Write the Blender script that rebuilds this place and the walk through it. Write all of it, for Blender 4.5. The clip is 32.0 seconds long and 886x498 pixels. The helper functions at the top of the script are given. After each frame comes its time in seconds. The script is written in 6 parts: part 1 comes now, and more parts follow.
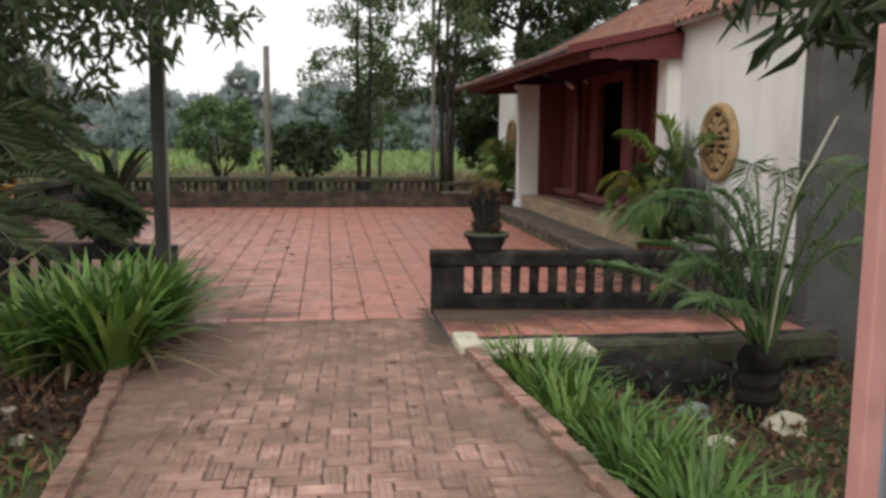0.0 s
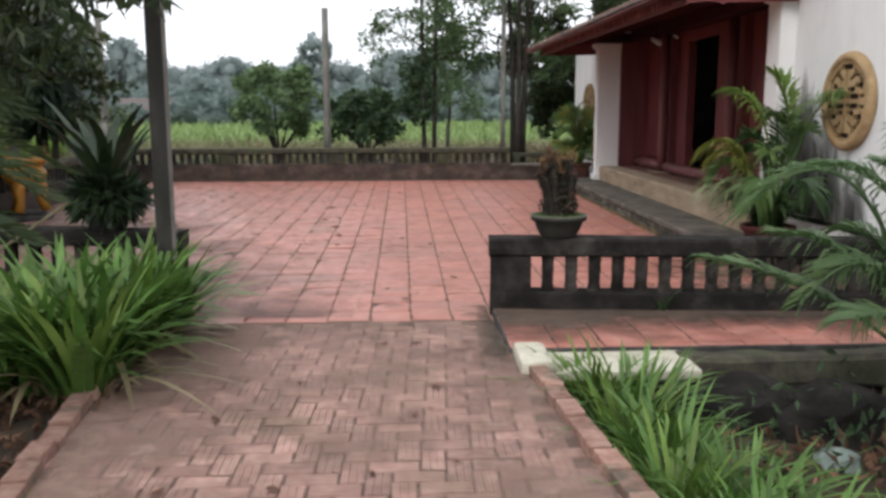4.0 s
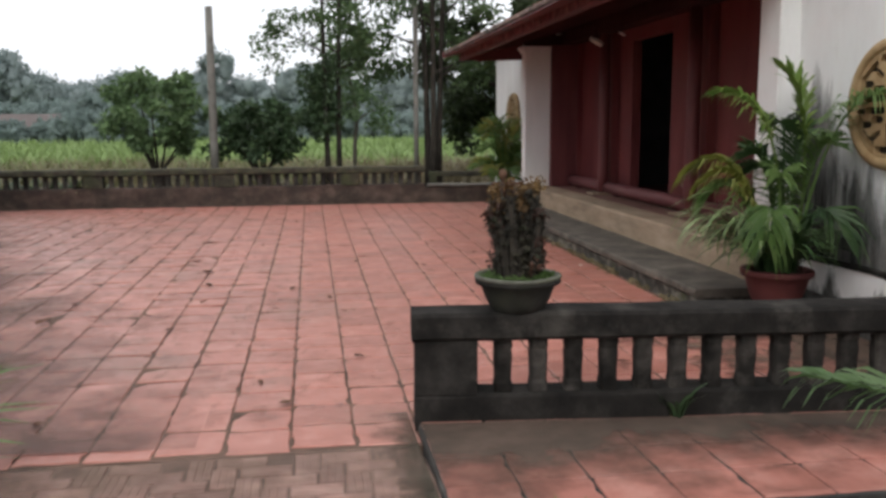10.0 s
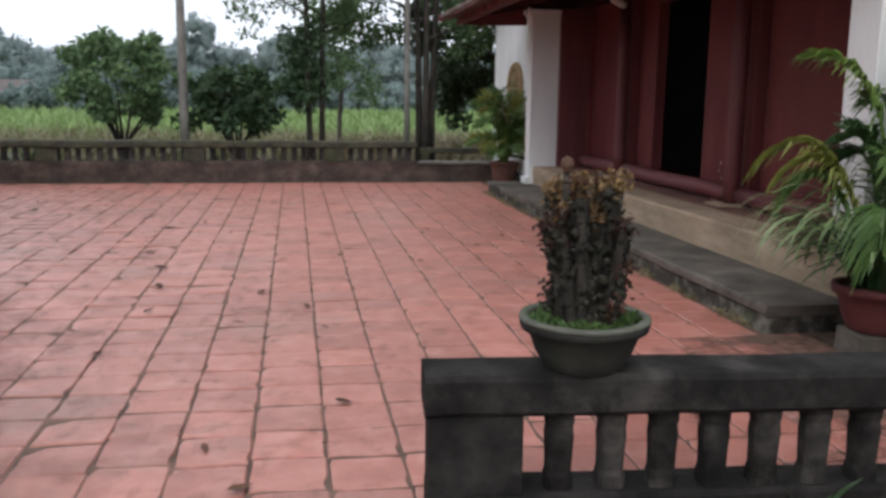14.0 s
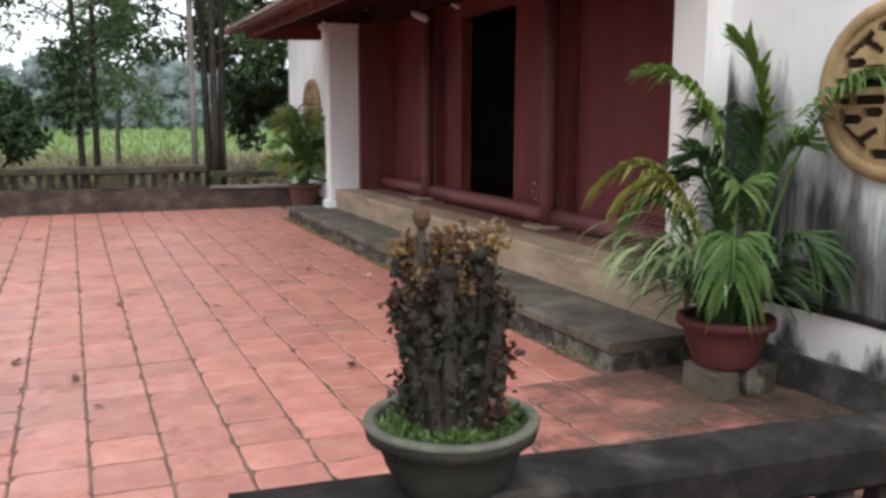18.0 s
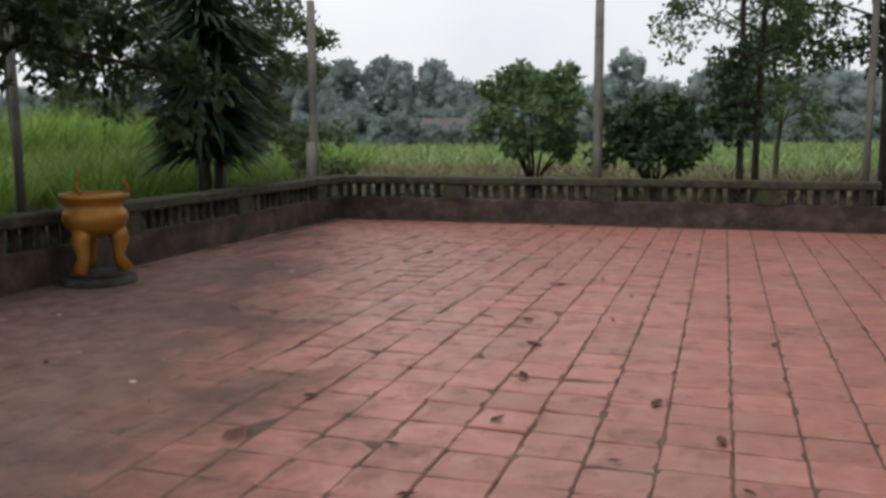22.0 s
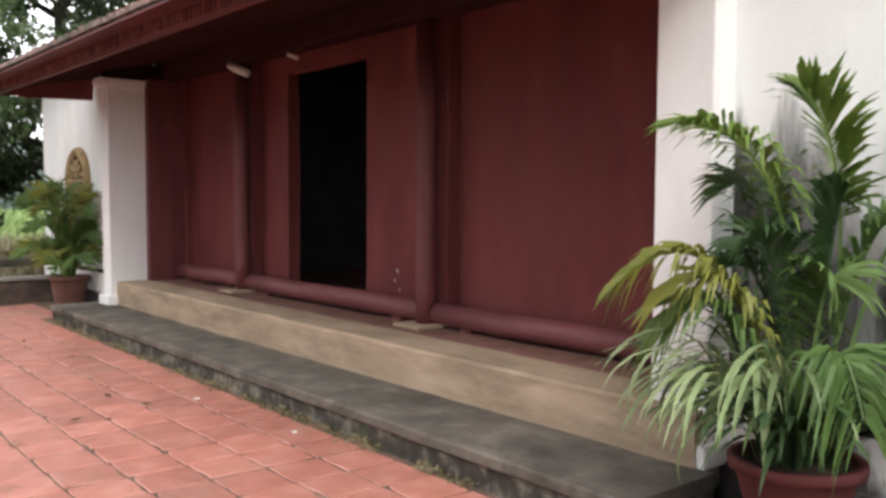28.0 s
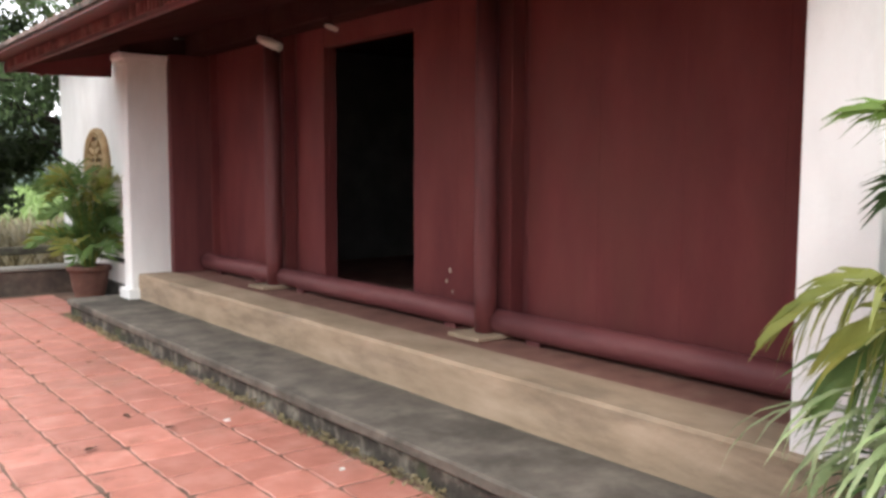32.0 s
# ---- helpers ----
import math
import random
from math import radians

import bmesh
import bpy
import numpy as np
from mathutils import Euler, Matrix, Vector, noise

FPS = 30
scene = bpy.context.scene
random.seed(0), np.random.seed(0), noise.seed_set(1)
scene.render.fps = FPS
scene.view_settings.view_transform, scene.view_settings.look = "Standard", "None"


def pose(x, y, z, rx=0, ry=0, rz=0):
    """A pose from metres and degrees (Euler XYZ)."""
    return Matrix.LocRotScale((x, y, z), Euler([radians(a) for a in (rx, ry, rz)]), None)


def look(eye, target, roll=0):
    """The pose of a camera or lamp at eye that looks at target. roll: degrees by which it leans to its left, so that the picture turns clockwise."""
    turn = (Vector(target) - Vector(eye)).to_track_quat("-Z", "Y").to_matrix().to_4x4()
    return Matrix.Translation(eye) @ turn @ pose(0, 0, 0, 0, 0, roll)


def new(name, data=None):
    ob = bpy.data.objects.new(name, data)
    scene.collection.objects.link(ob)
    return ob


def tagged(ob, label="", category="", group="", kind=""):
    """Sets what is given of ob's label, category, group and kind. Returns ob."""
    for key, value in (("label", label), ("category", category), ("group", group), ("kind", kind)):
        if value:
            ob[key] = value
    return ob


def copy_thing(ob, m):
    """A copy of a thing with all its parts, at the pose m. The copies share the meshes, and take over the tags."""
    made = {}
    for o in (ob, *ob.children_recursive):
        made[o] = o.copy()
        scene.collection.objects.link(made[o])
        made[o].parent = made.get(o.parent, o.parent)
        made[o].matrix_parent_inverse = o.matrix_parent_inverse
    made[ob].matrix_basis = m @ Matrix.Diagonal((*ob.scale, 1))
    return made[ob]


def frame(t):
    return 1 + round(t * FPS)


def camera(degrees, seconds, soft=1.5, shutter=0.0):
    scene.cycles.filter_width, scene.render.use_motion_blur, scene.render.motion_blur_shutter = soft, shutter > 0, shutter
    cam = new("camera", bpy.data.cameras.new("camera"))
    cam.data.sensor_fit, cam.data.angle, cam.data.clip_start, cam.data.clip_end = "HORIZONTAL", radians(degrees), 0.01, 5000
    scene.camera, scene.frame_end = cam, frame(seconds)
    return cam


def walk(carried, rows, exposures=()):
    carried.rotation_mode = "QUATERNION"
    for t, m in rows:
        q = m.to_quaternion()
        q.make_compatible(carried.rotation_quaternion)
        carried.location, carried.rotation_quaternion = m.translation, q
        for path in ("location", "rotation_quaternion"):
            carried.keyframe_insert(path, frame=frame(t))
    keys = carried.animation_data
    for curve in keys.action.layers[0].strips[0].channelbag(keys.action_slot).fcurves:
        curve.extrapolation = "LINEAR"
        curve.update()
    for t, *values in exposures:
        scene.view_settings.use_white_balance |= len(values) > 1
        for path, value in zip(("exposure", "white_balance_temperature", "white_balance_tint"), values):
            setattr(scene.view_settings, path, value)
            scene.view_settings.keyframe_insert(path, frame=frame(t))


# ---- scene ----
import itertools

cam = camera(54.1, 32.0, soft=3.1)
PATH = [
    (0, (-0.012, -0.528, 1.672), (0.253, 1.440, 1.414), 0.5),
    (0.5, (0.077, -0.371, 1.660), (0.208, 1.609, 1.385), 1.3),
    (1, (0.112, -0.167, 1.626), (0.055, 1.811, 1.316), 0.6),
    (1.5, (0.107, 0.059, 1.637), (-0.037, 2.031, 1.320), -0.7),
    (2, (0.139, 0.252, 1.609), (-0.108, 2.212, 1.276), -1.4),
    (2.5, (0.206, 0.452, 1.592), (-0.089, 2.407, 1.268), -1.8),
    (3, (0.222, 0.633, 1.594), (0.086, 2.609, 1.293), -1.4),
    (3.5, (0.229, 0.794, 1.597), (0.240, 2.771, 1.279), -1.0),
    (4, (0.286, 0.948, 1.588), (0.379, 2.922, 1.264), -0.1),
    (4.5, (0.343, 1.102, 1.572), (0.469, 3.071, 1.225), 0.2),
    (6.5, (0.466, 2.006, 1.543), (0.660, 3.971, 1.224), 1.3),
    (7, (0.436, 2.175, 1.555), (0.718, 4.134, 1.262), 1.0),
    (7.5, (0.418, 2.309, 1.548), (0.753, 4.257, 1.245), 0.7),
    (8, (0.455, 2.501, 1.548), (0.765, 4.457, 1.266), 0.8),
    (8.5, (0.493, 2.686, 1.536), (0.743, 4.649, 1.244), 1.1),
    (9, (0.487, 2.917, 1.538), (0.798, 4.872, 1.254), 1.0),
    (9.5, (0.465, 3.117, 1.521), (0.809, 5.064, 1.220), 0.2),
    (10, (0.477, 3.352, 1.522), (0.773, 5.309, 1.234), -0.3),
    (10.5, (0.472, 3.537, 1.513), (0.736, 5.497, 1.218), 0.5),
    (11, (0.477, 3.764, 1.511), (0.722, 5.727, 1.214), 0.2),
    (11.5, (0.486, 3.940, 1.496), (0.632, 5.911, 1.187), -0.2),
    (12, (0.495, 4.158, 1.482), (0.348, 6.130, 1.185), -0.0),
    (12.5, (0.456, 4.329, 1.471), (0.083, 6.270, 1.163), -0.1),
    (13, (0.436, 4.518, 1.471), (0.177, 6.478, 1.171), 0.1),
    (13.5, (0.480, 4.694, 1.466), (0.502, 6.668, 1.144), 0.5),
    (14, (0.545, 4.845, 1.480), (0.878, 6.787, 1.134), 0.7),
    (14.5, (0.571, 5.022, 1.483), (1.160, 6.897, 1.109), 0.5),
    (15, (0.573, 5.173, 1.482), (1.333, 6.978, 1.078), 0.1),
    (15.5, (0.620, 5.314, 1.484), (1.436, 7.103, 1.116), -0.1),
    (17.5, (0.645, 5.564, 1.550), (1.388, 7.393, 1.232), 0.8),
    (18, (0.656, 5.649, 1.506), (1.433, 7.466, 1.201), 0.2),
    (18.5, (0.666, 5.665, 1.530), (1.432, 7.490, 1.249), 1.2),
    (19, (0.701, 5.804, 1.530), (1.439, 7.649, 1.313), 1.7),
    (19.5, (0.729, 5.935, 1.536), (1.522, 7.757, 1.317), 1.9),
    (20, (0.687, 6.197, 1.521), (1.500, 8.007, 1.280), 1.2),
    (20.5, (0.646, 6.297, 1.530), (1.262, 8.176, 1.238), 1.2),
    (21, (0.632, 6.483, 1.507), (0.854, 8.450, 1.223), 1.9),
    (21.5, (0.628, 6.669, 1.471), (0.406, 8.634, 1.175), 1.3),
    (22, (0.567, 6.804, 1.450), (-0.040, 8.690, 1.177), -0.3),
    (22.5, (0.496, 6.955, 1.426), (-0.389, 8.733, 1.191), -0.7),
    (23, (0.440, 7.006, 1.429), (-0.619, 8.683, 1.176), -0.1),
    (23.5, (0.411, 7.073, 1.420), (-0.777, 8.666, 1.193), 1.2),
    (24, (0.411, 7.130, 1.425), (-0.755, 8.739, 1.196), 1.0),
    (24.5, (0.453, 7.137, 1.435), (-0.462, 8.898, 1.183), 0.6),
    (25, (0.571, 7.157, 1.452), (0.077, 9.074, 1.165), 0.1),
    (25.5, (0.647, 7.202, 1.442), (0.474, 9.169, 1.121), 0.3),
    (26, (0.672, 7.230, 1.454), (0.895, 9.192, 1.138), 0.6),
    (26.5, (0.740, 7.390, 1.432), (1.414, 9.253, 1.159), -0.2),
    (28.5, (0.650, 7.682, 1.475), (1.985, 9.170, 1.429), 0.8),
    (29, (0.719, 7.836, 1.519), (2.098, 9.282, 1.601), 0.9),
    (29.5, (0.777, 7.944, 1.567), (2.176, 9.363, 1.743), 2.6),
    (30, (0.876, 8.054, 1.618), (2.201, 9.526, 1.894), 4.0),
    (30.5, (0.928, 8.086, 1.553), (2.267, 9.560, 1.747), 4.3),
    (31, (0.945, 8.151, 1.587), (2.205, 9.703, 1.604), 2.8),
    (31.5, (0.935, 8.252, 1.597), (2.146, 9.841, 1.511), 0.8),
    (32, (0.992, 8.397, 1.564), (2.221, 9.964, 1.383), 0.2),
]
EXPOSURES = [(0.0, 0.0, 6900, 10), (1.0, 0.15, 7000, 10), (2.0, 0.27, 6500, 10), (3.0, 0.47, 6300, 10), (4.0, 0.3, 6400, 10), (7.0, 0.04, 6300, 10), (9.0, 0.1, 6450, 10), (11.0, 0.08, 6500, 10), (12.0, 0.25, 6400, 10), (13.0, 0.1, 6300, 10), (14.0, 0.14, 6100, 10),
             (15.0, 0.85, 5900, 10), (18.0, 0.65, 6300, 10), (20.0, 0.5, 6400, 10), (21.0, 0.28, 6400, 10), (22.0, -0.3, 6500, 10), (23.0, -0.55, 7000, 10), (24.0, -0.02, 6700, 10), (25.0, -0.22, 6500, 10), (26.0, -0.3, 7400, 12),
             (28.5, 1.15, 6500, 10), (29.0, 1.0, 6500, 10), (30.0, 0.75, 6500, 10), (31.0, 0.82, 6800, 10), (32.0, 1.3, 6500, 10)]
walk(cam, [(t, look(eye, target, roll)) for t, eye, target, roll in PATH], EXPOSURES)

# ---- world: a bright overcast sky ----
world = bpy.data.worlds.new("overcast_sky")
scene.world = world
world.use_nodes = True
wn, wl = world.node_tree.nodes, world.node_tree.links
wn.clear()
sky = wn.new("ShaderNodeTexSky")
sky.sky_type, sky.sun_disc = "NISHITA", False
sky.sun_elevation, sky.sun_rotation = radians(48), radians(200)
sky.air_density, sky.dust_density = 1.0, 3.0
grey = wn.new("ShaderNodeHueSaturation")
grey.inputs["Saturation"].default_value = 0.35
clouds = wn.new("ShaderNodeTexNoise")
clouds.inputs["Scale"].default_value, clouds.inputs["Detail"].default_value = 2.2, 5.0
ramp = wn.new("ShaderNodeValToRGB")
ramp.color_ramp.elements[0].position, ramp.color_ramp.elements[0].color = 0.35, (8.6, 8.8, 9.3, 1)
ramp.color_ramp.elements[1].position, ramp.color_ramp.elements[1].color = 0.62, (10.2, 10.4, 10.6, 1)
blend = wn.new("ShaderNodeMixRGB")
blend.inputs["Fac"].default_value = 0.86
back = wn.new("ShaderNodeBackground")
back.inputs["Strength"].default_value = 0.13
wout = wn.new("ShaderNodeOutputWorld")
wl.new(sky.outputs["Color"], grey.inputs["Color"])
wl.new(clouds.outputs["Fac"], ramp.inputs["Fac"])
wl.new(grey.outputs["Color"], blend.inputs["Color1"])
wl.new(ramp.outputs["Color"], blend.inputs["Color2"])
way = wn.new("ShaderNodeTexCoord")
rise = wn.new("ShaderNodeSeparateXYZ")
dome = wn.new("ShaderNodeMapRange")
dome.inputs["To Min"].default_value, dome.inputs["To Max"].default_value = 0.96, 1.14
overhead = wn.new("ShaderNodeVectorMath")
overhead.operation = "SCALE"
wl.new(way.outputs["Generated"], rise.inputs["Vector"])
wl.new(rise.outputs["Z"], dome.inputs["Value"])
wl.new(blend.outputs["Color"], overhead.inputs["Vector"])
wl.new(dome.outputs["Result"], overhead.inputs["Scale"])
wl.new(overhead.outputs["Vector"], back.inputs["Color"])
wl.new(back.outputs["Background"], wout.inputs["Surface"])

sun_data = bpy.data.lights.new("sun", "SUN")
sun_data.energy, sun_data.angle, sun_data.color = 0.9, radians(25), (1.0, 0.96, 0.9)
sun = new("sun", sun_data)
sun.matrix_world = look((-6, -4, 12), (0, 8, 0))


# ---- materials ----
def material(name, colours, rough=0.85, grain=6.0, stain=None, stain_scale=0.7, stain_at=(0.5, 0.68), bump=0.25, bump_scale=60.0,
             vary=None, vary_amount=0.25, metal=0.0, stretch=(1, 1, 1), specular=0.35, translucent=0.0):
    """A surface: colours mixed by grain noise, broad stains, fine relief; vary: 'object' or 'island' for a random tone per piece."""
    m = bpy.data.materials.new(name)
    m.use_nodes = True
    n, l = m.node_tree.nodes, m.node_tree.links
    shader = n["Principled BSDF"]
    shader.inputs["Roughness"].default_value = rough
    shader.inputs["Metallic"].default_value = metal
    shader.inputs["Specular IOR Level"].default_value = specular
    place = n.new("ShaderNodeNewGeometry")
    scale = n.new("ShaderNodeMapping")
    scale.inputs["Scale"].default_value = stretch
    l.new(place.outputs["Position"], scale.inputs["Vector"])
    fine = n.new("ShaderNodeTexNoise")
    fine.inputs["Scale"].default_value, fine.inputs["Detail"].default_value, fine.inputs["Roughness"].default_value = grain, 6.0, 0.62
    l.new(scale.outputs["Vector"], fine.inputs["Vector"])
    mix = n.new("ShaderNodeValToRGB")
    stops = mix.color_ramp.elements
    for i, c in enumerate(colours):
        spot = 0.3 + 0.4 * i / max(1, len(colours) - 1)
        e = stops[i] if i < 2 else stops.new(spot)
        e.position, e.color = spot, (*c, 1)
    if len(colours) == 1:
        stops[1].color = (*colours[0], 1)
    l.new(fine.outputs["Fac"], mix.inputs["Fac"])
    colour = mix.outputs["Color"]
    if stain:
        broad = n.new("ShaderNodeTexNoise")
        broad.inputs["Scale"].default_value, broad.inputs["Detail"].default_value, broad.inputs["Roughness"].default_value = stain_scale, 7.0, 0.65
        l.new(scale.outputs["Vector"], broad.inputs["Vector"])
        cut = n.new("ShaderNodeMapRange")
        cut.inputs["From Min"].default_value, cut.inputs["From Max"].default_value = stain_at
        l.new(broad.outputs["Fac"], cut.inputs["Value"])
        over = n.new("ShaderNodeMixRGB")
        over.inputs["Color2"].default_value = (*stain, 1)
        l.new(cut.outputs["Result"], over.inputs["Fac"])
        l.new(colour, over.inputs["Color1"])
        colour = over.outputs["Color"]
    if vary:
        if vary == "object":
            info = n.new("ShaderNodeObjectInfo")
            rnd = info.outputs["Random"]
        else:
            rnd = place.outputs["Random Per Island"]
        tone = n.new("ShaderNodeMapRange")
        tone.inputs["To Min"].default_value, tone.inputs["To Max"].default_value = 1 - vary_amount, 1 + vary_amount
        l.new(rnd, tone.inputs["Value"])
        hsv = n.new("ShaderNodeHueSaturation")
        l.new(tone.outputs["Result"], hsv.inputs["Value"])
        l.new(colour, hsv.inputs["Color"])
        colour = hsv.outputs["Color"]
    l.new(colour, shader.inputs["Base Color"])
    if bump:
        rel = n.new("ShaderNodeTexNoise")
        rel.inputs["Scale"].default_value, rel.inputs["Detail"].default_value = bump_scale, 4.0
        l.new(place.outputs["Position"], rel.inputs["Vector"])
        bmp = n.new("ShaderNodeBump")
        bmp.inputs["Strength"].default_value, bmp.inputs["Distance"].default_value = bump, 0.01
        l.new(rel.outputs["Fac"], bmp.inputs["Height"])
        l.new(bmp.outputs["Normal"], shader.inputs["Normal"])
    if translucent:
        thin = n.new("ShaderNodeBsdfTranslucent")
        l.new(colour, thin.inputs["Color"])
        both = n.new("ShaderNodeMixShader")
        both.inputs["Fac"].default_value = translucent
        l.new(shader.outputs["BSDF"], both.inputs[1])
        l.new(thin.outputs["BSDF"], both.inputs[2])
        l.new(both.outputs["Shader"], n["Material Output"].inputs["Surface"])
    return m


TILE_RED = [(0.33, 0.122, 0.09), (0.41, 0.162, 0.125), (0.485, 0.228, 0.183)]
M = {}
M["tile"] = material("terracotta_tile", TILE_RED, 0.44, 5.0, (0.29, 0.175, 0.14), 0.75, (0.54, 0.8), 0.25, 70, "object", 0.13, specular=0.5)
M["tile_rest"] = material("terracotta_tile_far", TILE_RED, 0.44, 5.0, (0.29, 0.175, 0.14), 0.75, (0.54, 0.8), 0.25, 70, "island", 0.13, specular=0.5)
M["joint"] = material("tile_joint_earth", [(0.055, 0.038, 0.03), (0.13, 0.082, 0.062), (0.24, 0.14, 0.105)], 0.95, 3.0)
M["brick"] = material("paving_brick", [(0.29, 0.17, 0.14), (0.38, 0.23, 0.195), (0.47, 0.315, 0.27)], 0.85, 9.0, (0.2, 0.135, 0.1), 1.3, (0.48, 0.68), 0.4, 60, "object", 0.22)
M["brick_rest"] = material("paving_brick_far", [(0.29, 0.17, 0.14), (0.38, 0.23, 0.195), (0.47, 0.315, 0.27)], 0.85, 9.0, (0.2, 0.135, 0.1), 1.3, (0.48, 0.68), 0.4, 60, "island", 0.22)
M["path_bed"] = material("path_mortar", [(0.09, 0.058, 0.044), (0.15, 0.098, 0.076), (0.23, 0.155, 0.122)], 0.92, 7.0, (0.06, 0.042, 0.032), 1.1, (0.5, 0.7), 0.4, 50)
M["kerb"] = material("kerb_brick", [(0.2, 0.105, 0.08), (0.29, 0.165, 0.13), (0.36, 0.24, 0.19)], 0.9, 14.0, (0.12, 0.1, 0.075), 3.0, (0.5, 0.66), 0.5, 50, "object", 0.25)
M["grime"] = material("blackened_concrete", [(0.008, 0.0075, 0.007), (0.018, 0.016, 0.0145), (0.038, 0.034, 0.031)], 0.9, 5.0, (0.085, 0.077, 0.068), 2.6, (0.56, 0.8), 0.5, 45, specular=0.12)
M["sootbaluster"] = material("sooty_baluster", [(0.016, 0.0145, 0.013), (0.034, 0.03, 0.027), (0.07, 0.062, 0.055)], 0.92, 8.0, (0.008, 0.007, 0.006), 3.5, (0.45, 0.62), 0.4, 50, "object", 0.3, specular=0.15)
M["baluster"] = material("weathered_baluster", [(0.03, 0.027, 0.024), (0.06, 0.054, 0.047), (0.13, 0.118, 0.1)], 0.9, 8.0, (0.025, 0.022, 0.02), 3.5, (0.45, 0.62), 0.4, 50, "object", 0.3)
M["oldwall"] = material("mouldy_wall", [(0.04, 0.028, 0.024), (0.08, 0.056, 0.046), (0.14, 0.105, 0.088)], 0.92, 4.0, (0.03, 0.025, 0.02), 1.4, (0.46, 0.64), 0.5, 35)
M["capstone"] = material("mossy_capstone", [(0.025, 0.022, 0.017), (0.055, 0.05, 0.036), (0.09, 0.085, 0.055)], 0.95, 7.0, (0.05, 0.065, 0.025), 1.6, (0.5, 0.7), 0.6, 40)
M["limewash"] = material("white_limewash", [(0.71, 0.70, 0.69), (0.77, 0.762, 0.755), (0.805, 0.80, 0.79)], 0.85, 3.0, (0.54, 0.51, 0.475), 1.1, (0.55, 0.8), 0.12, 30, stretch=(1, 1, 0.35))
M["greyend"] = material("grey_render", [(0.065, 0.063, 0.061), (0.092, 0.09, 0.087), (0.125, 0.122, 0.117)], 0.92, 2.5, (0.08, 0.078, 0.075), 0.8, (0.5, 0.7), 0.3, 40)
M["plinth"] = material("dark_plinth", [(0.022, 0.021, 0.019), (0.05, 0.046, 0.043), (0.1, 0.093, 0.085)], 0.92, 6.0, (0.03, 0.03, 0.028), 2.0, (0.5, 0.65), 0.4, 40)
M["redwood"] = material("oxblood_paint", [(0.118, 0.027, 0.029), (0.15, 0.036, 0.037), (0.178, 0.048, 0.047)], 0.7, 1.6, (0.14, 0.044, 0.038), 0.9, (0.5, 0.75), 0.08, 25, stretch=(1.5, 1.5, 0.5), specular=0.22)
M["redpost"] = material("dark_red_post", [(0.1, 0.024, 0.026), (0.13, 0.032, 0.034), (0.155, 0.042, 0.042)], 0.6, 3.0, None, bump=0.1, bump_scale=20, stretch=(3, 3, 0.4), specular=0.45)
M["redlog"] = material("sill_red", [(0.125, 0.035, 0.038), (0.165, 0.05, 0.053), (0.2, 0.07, 0.07)], 0.55, 3.0, (0.2, 0.09, 0.08), 2.0, (0.58, 0.8), 0.12, 20, stretch=(3, 0.5, 3))
M["fascia"] = material("fascia_red", [(0.095, 0.018, 0.019), (0.13, 0.026, 0.027), (0.165, 0.037, 0.036)], 0.5, 3.0, (0.1, 0.02, 0.02), 1.5, (0.5, 0.75), 0.1, 20)
# Paler than the fascia: light caught by the slats is in the colour.
M["slat"] = material("lit_fascia_slat", [(0.15, 0.05, 0.05), (0.22, 0.09, 0.09), (0.34, 0.19, 0.185)], 0.6, 8.0, None, bump=0.1, vary="object", vary_amount=0.3)
# Dark soffit boards; also stands for shade on the imposts and porch beam.
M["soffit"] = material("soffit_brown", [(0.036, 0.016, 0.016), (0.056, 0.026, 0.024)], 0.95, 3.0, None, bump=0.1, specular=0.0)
M["rooftile"] = material("roof_tile", [(0.15, 0.062, 0.042), (0.21, 0.09, 0.062), (0.26, 0.13, 0.09)], 0.85, 6.0, (0.1, 0.085, 0.07), 1.5, (0.5, 0.68), 0.3, 50, "island", 0.25)
M["tile_end"] = material("roof_tile_end", [(0.1, 0.07, 0.06), (0.16, 0.11, 0.095), (0.26, 0.19, 0.165)], 0.88, 8.0, (0.07, 0.06, 0.05), 3.0, (0.5, 0.66), 0.3, 50, "object", 0.3)
M["stepgrey"] = material("dark_step_stone", [(0.07, 0.06, 0.05), (0.12, 0.102, 0.085), (0.18, 0.155, 0.13)], 0.85, 4.0, (0.05, 0.044, 0.036), 1.8, (0.48, 0.66), 0.5, 40)
M["stepface"] = material("mouldy_step_face", [(0.02, 0.018, 0.015), (0.055, 0.048, 0.04), (0.24, 0.22, 0.18)], 0.92, 7.0, (0.06, 0.07, 0.035), 3.0, (0.55, 0.7), 0.5, 45)
M["stepbeige"] = material("sandy_step_stone", [(0.26, 0.19, 0.13), (0.36, 0.265, 0.185), (0.44, 0.33, 0.24)], 0.85, 3.0, (0.17, 0.13, 0.095), 1.3, (0.5, 0.72), 0.3, 40, stretch=(1, 0.6, 2.5))
M["porch"] = material("porch_floor", [(0.15, 0.07, 0.055), (0.2, 0.095, 0.075), (0.24, 0.125, 0.1)], 0.8, 5.0, (0.25, 0.17, 0.13), 1.4, (0.6, 0.8), 0.2, 40)
M["ochre"] = material("ochre_ceramic", [(0.27, 0.175, 0.085), (0.37, 0.25, 0.13), (0.45, 0.32, 0.18)], 0.75, 8.0, (0.2, 0.14, 0.075), 3.0, (0.55, 0.75), 0.3, 50)
M["bluestone"] = material("blue_grey_stone", [(0.16, 0.2, 0.18), (0.22, 0.27, 0.245), (0.3, 0.35, 0.32)], 0.85, 8.0)
M["hole"] = material("recess_shade", [(0.025, 0.018, 0.013), (0.04, 0.03, 0.02)], 0.95)
